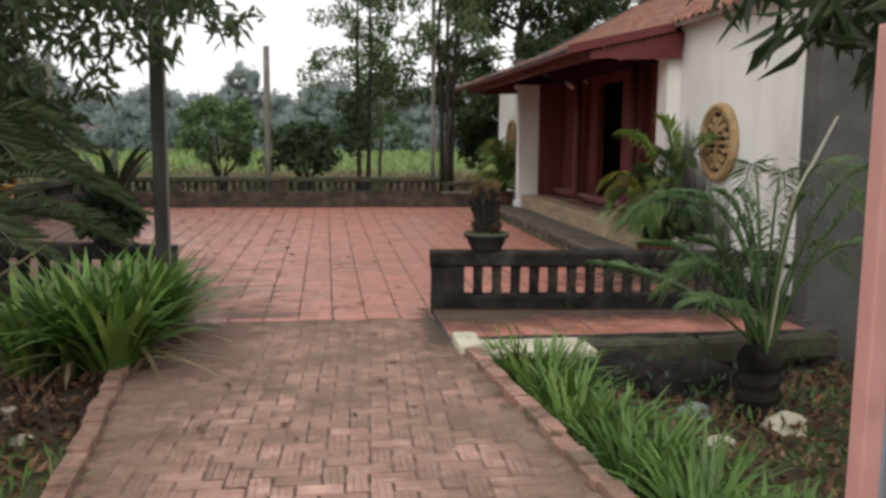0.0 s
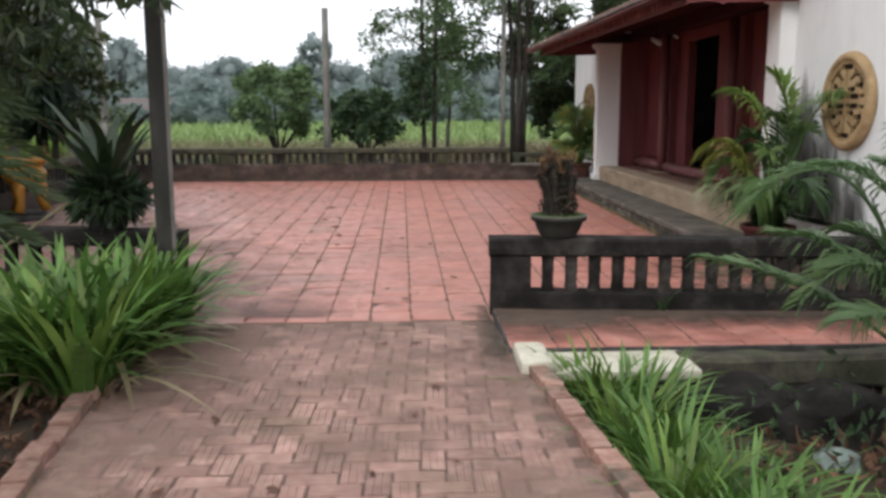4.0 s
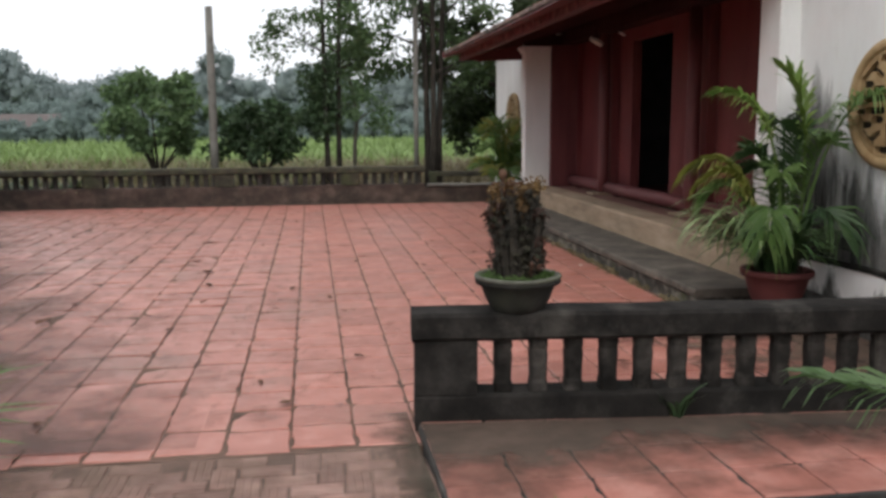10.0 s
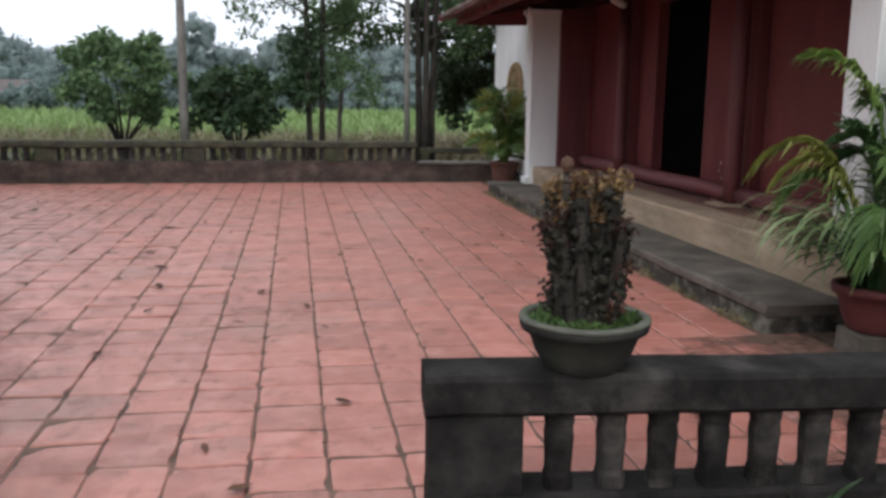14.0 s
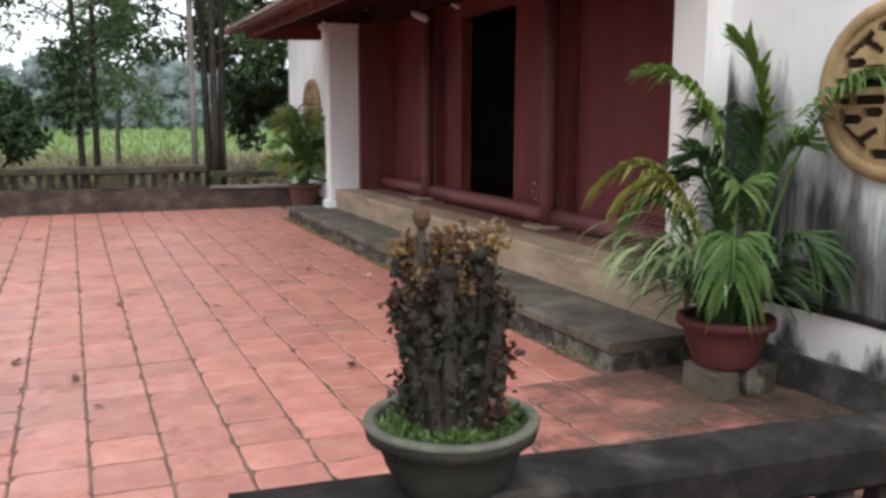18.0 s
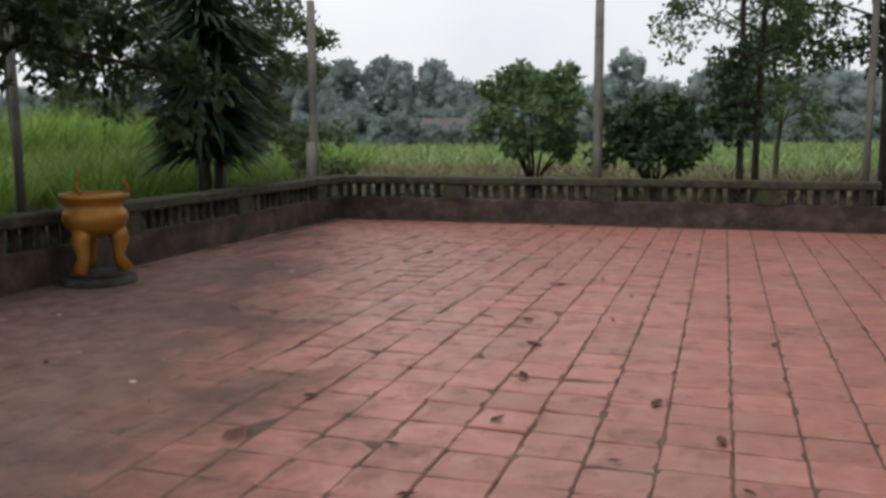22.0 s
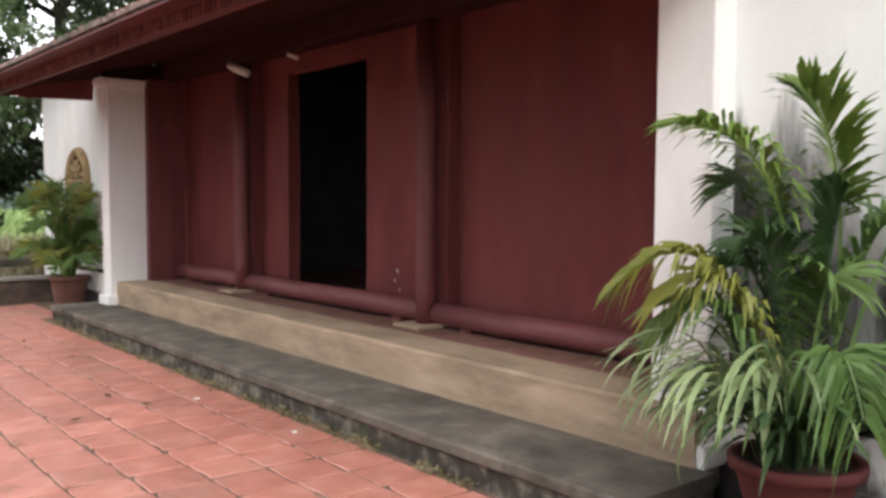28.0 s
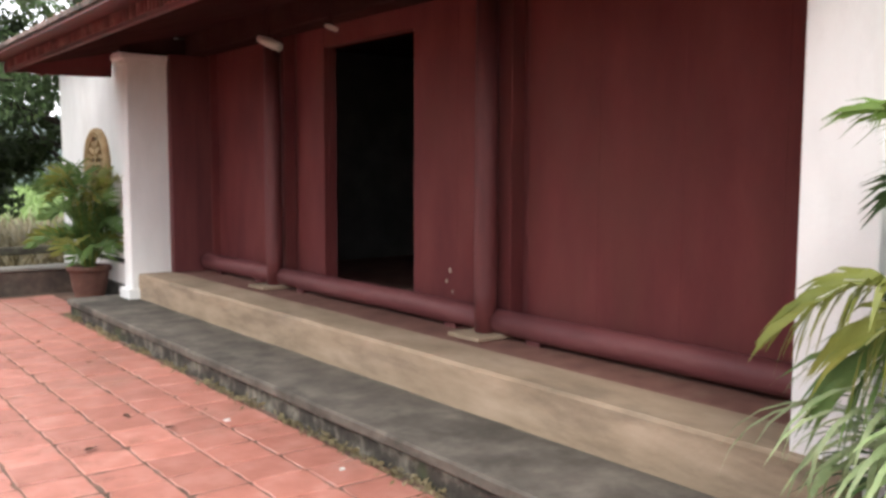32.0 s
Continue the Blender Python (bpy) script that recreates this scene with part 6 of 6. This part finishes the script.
bush((-6.95, 11.95, 0.0), 0.2, 0.62, 0.92, 16, "leaf_bush", "pale grey-green bush behind the courtyard wall", 141)

# shed beyond the trees; its near-black colour stands for the tree shade
shed = thing("shed", "low dark shed under the shade trees", "shed", (-10.6, 12.6, 0.0), turn=0.9)
part("wall", block(-2.2, -1.2, -0.1, 2.2, 1.2, 1.55), M["blackwood"], shed, "boarded wall, tree shade in its black colour")
bm = bmesh.new()
pts = [(-1.5, 1.45), (0.0, 1.8), (1.5, 1.45), (1.5, 1.53), (0.0, 1.9), (-1.5, 1.53)]
a = [bm.verts.new((-2.5, y, z)) for y, z in pts]
b = [bm.verts.new((2.5, y, z)) for y, z in pts]
bm.faces.new(a)
bm.faces.new(b[::-1])
for k in range(6):
    bm.faces.new((a[k], a[(k + 1) % 6], b[(k + 1) % 6], b[k]))
bmesh.ops.recalc_face_normals(bm, faces=bm.faces[:])
part("roof", bm, M["blackwood"], shed, "shed roof, tree shade in its black colour")


# ---- fields and far woods ----
def grass_field(name, n, area, height, width, mat, label, seed, base=-0.6, droop=0.5):
    rng = np.random.default_rng(seed)
    (x0, x1), (y0, y1) = area
    roots = np.stack([rng.uniform(x0, x1, n), rng.uniform(y0, y1, n), np.full(n, base)], 1)
    keep = np.array([noise.noise(Vector((r[0] * 0.3, r[1] * 0.3, seed))) > -0.35 for r in roots])
    roots = roots[keep]
    a = rng.uniform(0, 6.28, len(roots))
    ways = np.stack([np.cos(a), np.sin(a), np.zeros(len(roots))], 1)
    lengths = height * (0.6 + 0.6 * rng.random((len(roots), 1)))
    ob = put(name, blades_mesh(name, roots, ways, lengths, width, M[mat], rng, droop, 4, 1.5))
    return tagged(ob, label, "grass", kind="stuff")


grass_field("tall_grass", 60000, ((-26, -9.5), (13, 32)), 1.75, 0.03, "reed", "tall bright green grass on the bank beyond the wall", 50, -0.3)
grass_field("bank_grass", 42000, ((-32, -15), (10, 34)), 2.9, 0.05, "reed", "high bright green grass rising beyond the bank", 54, -0.3)
grass_field("crop_rows", 18000, ((-22, 1.5), (23.8, 34)), 1.3, 0.06, "crop", "green and yellowing crop plants in the field", 51)
grass_field("dry_stalks", 26000, ((-14, 10), (22.8, 34)), 1.3, 0.035, "straw", "dry brown stalks along the field edge", 52)
grass_field("field_grass", 60000, ((-60, 40), (32, 74)), 1.5, 0.12, "farcrop", "pale green crop in the far field", 53)


def lump_shape():
    bm = bmesh.new()
    bmesh.ops.create_icosphere(bm, subdivisions=2, radius=1.0)
    v = np.array([p.co[:] for p in bm.verts])
    f = np.array([[p.index for p in q.verts] for q in bm.faces])
    bm.free()
    return v, f


LUMP_V, LUMP_F = lump_shape()


def woods(name, spots, mat, label, seed, leaf, per, core=1.0):
    """A far belt of trees: rounded leafy lumps with loose leaves round their edges."""
    rng = np.random.default_rng(seed)
    out, lv, lf = [], [], []
    for x, y, h, w in spots:
        for k in range(int(34 * w / 4)):
            s = rng.random() ** 0.8
            r = w * (0.5 * math.sin(math.pi * (0.12 + 0.84 * s)) + 0.06)
            a = rng.uniform(0, 6.28)
            c = np.array([x + r * math.cos(a) * rng.random() ** 0.4, y + r * math.sin(a) * 0.5, -0.6 + h * (0.05 + 0.88 * s)])
            size = np.array([w * 0.15, w * 0.15, h * 0.085 + 0.1 * w]) * rng.uniform(0.35, 0.85)
            lf.append(LUMP_F + len(lv) * len(LUMP_V))
            lv.append(c + LUMP_V * size * core * (1 + 0.15 * rng.normal(size=(len(LUMP_V), 1))))
            d = rng.normal(size=(per, 3))
            d /= np.linalg.norm(d, axis=1, keepdims=True)
            out.append(c + d * size * rng.uniform(0.8, 1.12, (per, 1)))
    me = leaf_mesh(name, np.concatenate(out), leaf, leaf * 0.6, M[mat], rng, 0.1)
    top = put(name, me)
    put("canopy", data_of("canopy", np.concatenate(lv), np.concatenate(lf), M[mat], True), top)
    return tagged(top, label, "trees", kind="stuff")


r = random.Random(77)
belt = [(x, 72 + r.uniform(-3, 8), r.uniform(2.6, 4.2), r.uniform(5, 8)) for x in range(-75, 46, 4)]
woods("woods_middle", belt, "leaf_far", "belt of trees across the field, haze in their colour", 60, 0.34, 84, 0.72)
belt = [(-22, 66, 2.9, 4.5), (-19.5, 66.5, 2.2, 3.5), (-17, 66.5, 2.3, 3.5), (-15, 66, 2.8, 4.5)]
woods("woods_middle", belt, "leaf_far", "bushes round the distant house, haze in their colour", 64, 0.4, 90, 0.8)
belt = [(x, 105 + r.uniform(-8, 14), r.uniform(5.5, 8), r.uniform(8, 12)) for x in range(-110, 70, 5)]
belt += [(-46 + 3.1 * k, 92 + r.uniform(-3, 3), r.uniform(8.4, 10.2) - 0.12 * k, 6.0) for k in range(7)] + [(-9, 98, 9.6, 7), (1, 100, 8.3, 7), (-27, 98, 7.0, 9)]
woods("woods_far", belt, "leaf_mist", "distant line of tall trees, haze in their colour", 61, 0.5, 70, 0.75)
belt = [(x, y, h, w) for x, y, h, w in ((-20.5, 18, 3.9, 5), (-19, 20.5, 3.4, 4), (-21.5, 15.5, 4.4, 5), (-18, 23, 3.2, 4), (-28, 25, 4.2, 5), (-33, 28, 5.0, 6), (-33, 17, 5.5, 6), (-36, 10, 6, 7), (-24, 36, 3.6, 5), (-36, 36, 5, 7), (-18, 40, 3.4, 4))]
woods("woods_west", belt, "olive", "leafy green trees beyond the grassy bank", 62, 0.3, 200, 0.7)

house = thing("far_house", "distant house with a haze-greyed red roof among the trees", "house", (-18.3, 70, -0.6))
part("wall", block(-2.6, -2, 0, 2.6, 2, 1.7), M["concrete"], house)
bm = bmesh.new()
pts = [(-2.4, 1.6), (0, 2.9), (2.4, 1.6)]
a = [bm.verts.new((-3.0, y, z)) for y, z in pts]
b = [bm.verts.new((3.0, y, z)) for y, z in pts]
bm.faces.new(a)
bm.faces.new(b[::-1])
for k in range(3):
    bm.faces.new((a[k], a[(k + 1) % 3], b[(k + 1) % 3], b[k]))
bmesh.ops.recalc_face_normals(bm, faces=bm.faces[:])
part("roof", bm, M["hazed_roof"], house, "red tiled roof, haze greyed into its colour")

# ---- fallen leaves ----
rng = random.Random(12)
bm = bmesh.new()
outline = [(-0.06, 0, 0.004), (-0.025, 0.022, 0.016), (0.02, 0.026, 0.012), (0.062, 0, 0.02), (0.02, -0.024, 0.018), (-0.025, -0.02, 0.01)]
vs = [bm.verts.new(p) for p in outline]
mid = bm.verts.new((0.0, 0.0, 0.004))
for k in range(6):
    bm.faces.new((mid, vs[k], vs[(k + 1) % 6]))
leaf_me = bpy.data.meshes.new("fallen_leaf")
bm.to_mesh(leaf_me)
bm.free()
leaf_me.materials.append(M["deadleaf"])
known = [(-0.59, 12.4, 1.2), (-1.6, 10.3, 1.5), (2.15, 10.55, 1.0), (-4.64, 10.4, 1.1), (-4.15, 10.8, 0.9), (-0.5, 11.65, 1.1), (-0.82, 14.7, 1.0), (2.36, 13.3, 0.8), (2.0, 14.35, 0.8), (0.61, 10.87, 0.9), (0.28, 11.35, 1.0),
         (0.76, 8.9, 0.8), (0.94, 12.85, 0.8), (0.24, 17.0, 1.0), (-1.5, 9.0, 1.0), (-1.53, 10.95, 1.0), (-0.46, 10.87, 0.9), (-0.8, 13.15, 1.0), (0.32, 8.0, 1.0), (-0.94, 7.85, 0.9)]
spots = known + [(rng.uniform(-5.2, 3.2), rng.uniform(7.8, 19.5), rng.uniform(0.4, 1.0)) for _ in range(46)] + [(rng.uniform(-0.9, 0.9), rng.uniform(3.2, 7.0), rng.uniform(0.4, 0.8)) for _ in range(14)]
for x, y, s in spots:
    ob = put("fallen_leaf", leaf_me, m=Matrix.Translation((x, y, 0.008)) @ Matrix.Rotation(rng.uniform(0, 6.28), 4, "Z") @ Matrix.Diagonal((s, s, s, 1)))
    tagged(ob, "curled dry brown leaf on the paving", "leaf", "fallen leaves")
litter_rng = np.random.default_rng(71)
n = 2600
xy = np.concatenate([np.stack([litter_rng.uniform(-3.4, -1.35, n), litter_rng.uniform(2.2, 7.2, n)], 1), np.stack([litter_rng.uniform(1.4, 4.5, n), litter_rng.uniform(2.2, 6.3, n)], 1)])
spots = np.concatenate([xy, np.where(xy[:, :1] < 0, -0.04, -0.26)], 1)
litter = put("leaf_litter", leaf_mesh("leaf_litter", spots, 0.09, 0.045, M["litter"], litter_rng, -0.05))
tagged(litter, "scattered dry leaves and twigs on the garden soil", "litter", kind="stuff")
wn_ = 1400
xy = np.stack([litter_rng.uniform(1.5, 5.0, wn_), litter_rng.uniform(2.0, 6.2, wn_)], 1)
ang = litter_rng.uniform(0, 6.28, wn_)
xy[:450] = np.stack([litter_rng.uniform(-2.3, -1.25, 450), litter_rng.uniform(2.4, 4.4, 450)], 1)
foot = np.where(xy[:, :1] < 0, -0.08, -0.3)
weed = put("weeds", blades_mesh("weeds", np.concatenate([xy, foot], 1), np.stack([np.cos(ang), np.sin(ang), np.zeros(wn_)], 1), 0.2 * (0.5 + litter_rng.random((wn_, 1))), 0.012, M["strap"], litter_rng, 0.8, 3))
tagged(weed, "thin weeds growing in the garden beds", "weeds", kind="stuff")

# undergrowth in the sunken bed, moss and debris along the step, weed on the balustrade, scraps
g = np.random.default_rng(73)
n = 1700
xy = np.stack([g.uniform(1.75, 5.2, n), g.uniform(1.6, 6.35, n)], 1)
tall = np.array([max(0.0, noise.noise(Vector((p[0] * 1.4, p[1] * 1.4, 9.0))) + 0.25) for p in xy])
spots = np.concatenate([xy, (-0.27 + 0.5 * tall * g.random(n))[:, None]], 1)
under = put("undergrowth", leaf_mesh("undergrowth", spots[tall > 0.05], 0.08, 0.035, M["leaf_deep"], g, -0.1))
tagged(under, "low dark undergrowth in the sunken garden bed", "undergrowth", kind="stuff")
n = 1500
spots = np.stack([3.5 - np.abs(g.normal(0, 0.035, n)), g.uniform(9.75, 18.1, n), np.full(n, 0.004) + 0.03 * g.random(n) ** 2], 1)
keep = np.array([noise.noise(Vector((1.0, p[1] * 2.5, 3.0))) > -0.12 for p in spots])
debris = put("step_debris", leaf_mesh("step_debris", spots[keep], 0.035, 0.02, M["straw"], g, -0.2))
tagged(debris, "leaf crumbs and moss along the foot of the step", "litter", kind="stuff")
weed_plant = thing("weed", "small green weed rooted at the balustrade foot", "weed", (2.27, 7.35, 0.04))
clump(weed_plant, "leaves", g, 16, (0, 0, 0.0), 0.03, 0.22, 0.024, "leaf_deep", 0.6, 1.6)
for x, y, s in ((-3.64, 14.77, 1.0), (-2.65, 10.91, 0.8), (-4.4, 12.3, 0.7), (3.2, 13.4, 0.8), (3.3, 12.2, 0.6)):
    scrap = thing("paper_scrap", "tiny crumpled white paper scrap on the floor", "litter", (x, y, 0.006), "paper scraps")
    part("paper", block(-0.025 * s, -0.016 * s, 0, 0.025 * s, 0.016 * s, 0.012, 0.003, wobble=0.012), M["lampwhite"], scrap)

# ---- paving pieces ----
PITCH, TILE = 0.3125, 0.3065


def chipped(name, lx, ly, depth, bevel, mat, rng):
    """A flat piece with worn, chipped edges: uneven outline, rounded rim, sides."""
    rim, n = [], 5
    for k in range(4):
        for i in range(n):
            u = i / n - 0.5
            chip = bevel * abs(rng.gauss(0, 0.7)) + (bevel * 1.8 if i == 0 else 0) * rng.random()
            if rng.random() < 0.08:
                chip += bevel * 2.2
            p = [(u * lx, -ly / 2 + chip), (lx / 2 - chip, u * ly), (-u * lx, ly / 2 - chip), (-lx / 2 + chip, -u * ly)][k]
            rim.append((max(-lx / 2 + 0.3 * chip, min(lx / 2 - 0.3 * chip, p[0])), max(-ly / 2 + 0.3 * chip, min(ly / 2 - 0.3 * chip, p[1]))))
    m = len(rim)
    verts = [(x, y, -depth) for x, y in rim] + [(x, y, -bevel) for x, y in rim] + [(x * (1 - 2 * bevel / lx), y * (1 - 2 * bevel / ly), 0) for x, y in rim]
    faces = [list(range(2 * m, 3 * m))] + [[a + k, a + (k + 1) % m, b + (k + 1) % m, b + k] for a, b in ((0, m), (m, 2 * m)) for k in range(m)]
    return verts, faces, data_of(name, verts, faces, mat)


def lay(spots, name, lx, ly, depth, bevel, mat, mat_rest, parent, near, seed, rest_label, level=0.0, kinds=None, uneven=lambda x, y: 0.0):
    """Lay flat pieces: those in the near stretch as objects, the others joined."""
    rng = random.Random(seed)
    kinds = kinds or [chipped(name, lx, ly, depth, bevel, mat, random.Random(seed + q)) for q in range(7)]
    verts, faces, count = [], [], 0
    for x, y, turn in spots:
        loose = 1.0 + uneven(x, y)
        x, y = x + rng.gauss(0, 0.0007) * loose, y + rng.gauss(0, 0.0012) * loose
        tilt = Matrix.Translation((x, y, level + rng.uniform(-0.003, 0.002))) @ Matrix.Rotation(turn + rng.gauss(0, 0.006 + 0.002 * loose), 4, "Z") @ Matrix.Rotation(rng.gauss(0, 0.004) * loose, 4, "X") @ Matrix.Rotation(rng.gauss(0, 0.004) * loose, 4, "Y")
        if near(x, y) and count < 300:
            count += 1
            put(name, rng.choice(kinds)[2], parent, m=parent.matrix_basis.inverted() @ tilt)
        else:
            b = len(verts)
            bv, bf, _ = rng.choice(kinds)
            verts += [tilt @ Vector(v) for v in bv]
            faces += [[i + b for i in q] for q in bf]
    put(name + "s", data_of(name + "s", verts, faces, mat_rest), parent, rest_label, m=parent.matrix_basis.inverted(), kind="stuff")


rng = random.Random(31)
spots = []
for c in range(-20, 10):
    x = 0.6575 + PITCH * (c + 0.5)
    if not COURT_X0 < x - 0.15 or x + 0.15 > 4.2:
        continue
    y = 7.3 + 0.155 + rng.uniform(0, 0.05)
    while y < 19.9:
        if not (x > 3.4 and 9.7 < y < 18.2) and (x > -1.3 or y > 7.6 - 0.086 * (x + 1.0)):
            spots.append((x, y, 0.0))
        y += PITCH + rng.uniform(-0.002, 0.003)
lay(spots, "tile", TILE, TILE - 0.001, 0.02, 0.0055, M["tile"], M["tile_rest"], bpy.data.objects["courtyard_floor"], lambda x, y: -1.0 < x < 1.9 and 7.3 < y < 17.2, 3, "worn red courtyard tiles", uneven=lambda x, y: 3.0 * max(0.0, min(1.0, (0.8 - x) / 1.4)))
spots = [(1.14 + 0.3125 * i, 6.55 + 0.3125 * j, 0.0) for i in range(10) for j in range(4)]
lay(spots, "tile", TILE, TILE, 0.02, 0.004, M["tile"], M["tile_rest"], strip, lambda x, y: True, 4, "worn red tiles", 0.04)
def ridged(name, lx, ly, depth, bevel, mat, rng):
    """A brick with two worn grooves along its top."""
    prof = [(-0.5 * ly, -depth), (-0.5 * ly, -bevel), (-0.5 * ly + bevel, 0), (-0.2 * ly, 0), (-0.16 * ly, -0.005), (-0.12 * ly, 0), (0.12 * ly, 0), (0.16 * ly, -0.005), (0.2 * ly, 0), (0.5 * ly - bevel, 0), (0.5 * ly, -bevel), (0.5 * ly, -depth)]
    verts, faces, m = [], [], len(prof)
    for x, sink in ((-0.5 * lx, bevel), (-0.5 * lx + bevel, 0.0), (0.0, 0.0), (0.5 * lx - bevel, 0.0), (0.5 * lx, bevel)):
        for y, z in prof:
            verts.append((x + rng.uniform(-0.003, 0.003), y + rng.uniform(-0.002, 0.002), z if z < -0.02 else min(z, -sink) + rng.uniform(-0.0015, 0.0005)))
    for a in range(4):
        faces += [[a * m + k, a * m + m + k, a * m + m + k + 1, a * m + k + 1] for k in range(m - 1)]
    return verts, faces, data_of(name, verts, faces, mat)


W = 0.117
spots = []
for j in range(-2, 70):
    for n in range(-24, 24):
        for flat in (True, False):
            u, v = (j + 4 * n + 1.0, j + 0.5) if flat else (j + 4 * n - 0.5, j + 1.0)
            x, y = u * W + 0.02 - 0.05 * v * W, 7.27 - v * W
            if -0.6 < y < 7.22 and KERB_L(y) + 0.03 < x < KERB_R(y) - 0.03:
                spots.append((x, y, rng.uniform(-0.02, 0.02) + (0.0 if flat else math.pi / 2)))
kinds = [ridged("brick", 0.222, 0.106, 0.03, 0.005, M["brick"], random.Random(60 + q)) for q in range(6)]
lay(spots, "brick", 0, 0, 0, 0, M["brick"], M["brick_rest"], path, lambda x, y: -0.75 < x < 0.75 and 4.6 < y < 7.2, 6, "red paving bricks in herringbone", kinds=kinds)

# ground-in dirt over the west part of the tiles
bm = bmesh.new()
bm.faces.new([bm.verts.new(p) for p in ((-5.44, 7.74, 0.0085), (-0.1, 7.4, 0.0085), (-0.1, 19.9, 0.0085), (-5.44, 19.9, 0.0085))])
setting("dirt_film", bm, M["dirt"], "brown cement and dirt worn over the tiles", "floor")


def dust(name, corners, z, mat, label):
    bm = bmesh.new()
    bm.faces.new([bm.verts.new((x, y, z)) for x, y in corners])
    setting(name, bm, M[mat], label, "floor")


dust("stain_film", ((-0.09, 7.4), (3.4, 7.8), (3.4, 19.9), (-0.09, 19.9)), 0.0087, "court_stain", "dark damp blotches on the red tiles")
dust("path_film", ((KERB_L(0), 0.0), (KERB_R(0), 0.0), (0.93, 7.28), (KERB_L(7.28), 7.28)), 0.0048, "path_dust", "brown dust trodden over the path bricks")
dust("west_edge_film", ((KERB_L(-0.4), -0.4), (0.0, -0.4), (0.0, 7.28), (KERB_L(7.28), 7.28)), 0.0062, "edge_dust_west", "pale dust along the path edge")
dust("east_edge_film", ((0.1, -0.4), (KERB_R(-0.4), -0.4), (KERB_R(7.0), 7.28), (0.1, 7.28)), 0.0074, "edge_dust_east", "brown dust along the path edge")
dust("corner_soil_film", ((0.45, 6.3), (0.96, 6.3), (0.944, 7.75), (0.45, 7.75)), 0.0088, "corner_soil", "dark mossy soil at the balustrade corner")
dust("strip_film", ((0.985, 6.42), (4.3, 6.42), (4.3, 7.18), (0.985, 7.46)), 0.0456, "strip_soil_shade", "dark soil and painted foot shade on the strip tiles")
dust("temple_corner_film", ((1.9, 7.76), (4.27, 7.76), (4.27, 9.79), (1.9, 9.79)), 0.0106, "temple_dirt", "dark trodden dirt round the step corner")
dust("court_grime_film", ((-5.43, 7.75), (3.47, 7.76), (3.47, 19.9), (-5.43, 19.9)), 0.0097, "court_grime", "fine grime in smears over the court tiles")
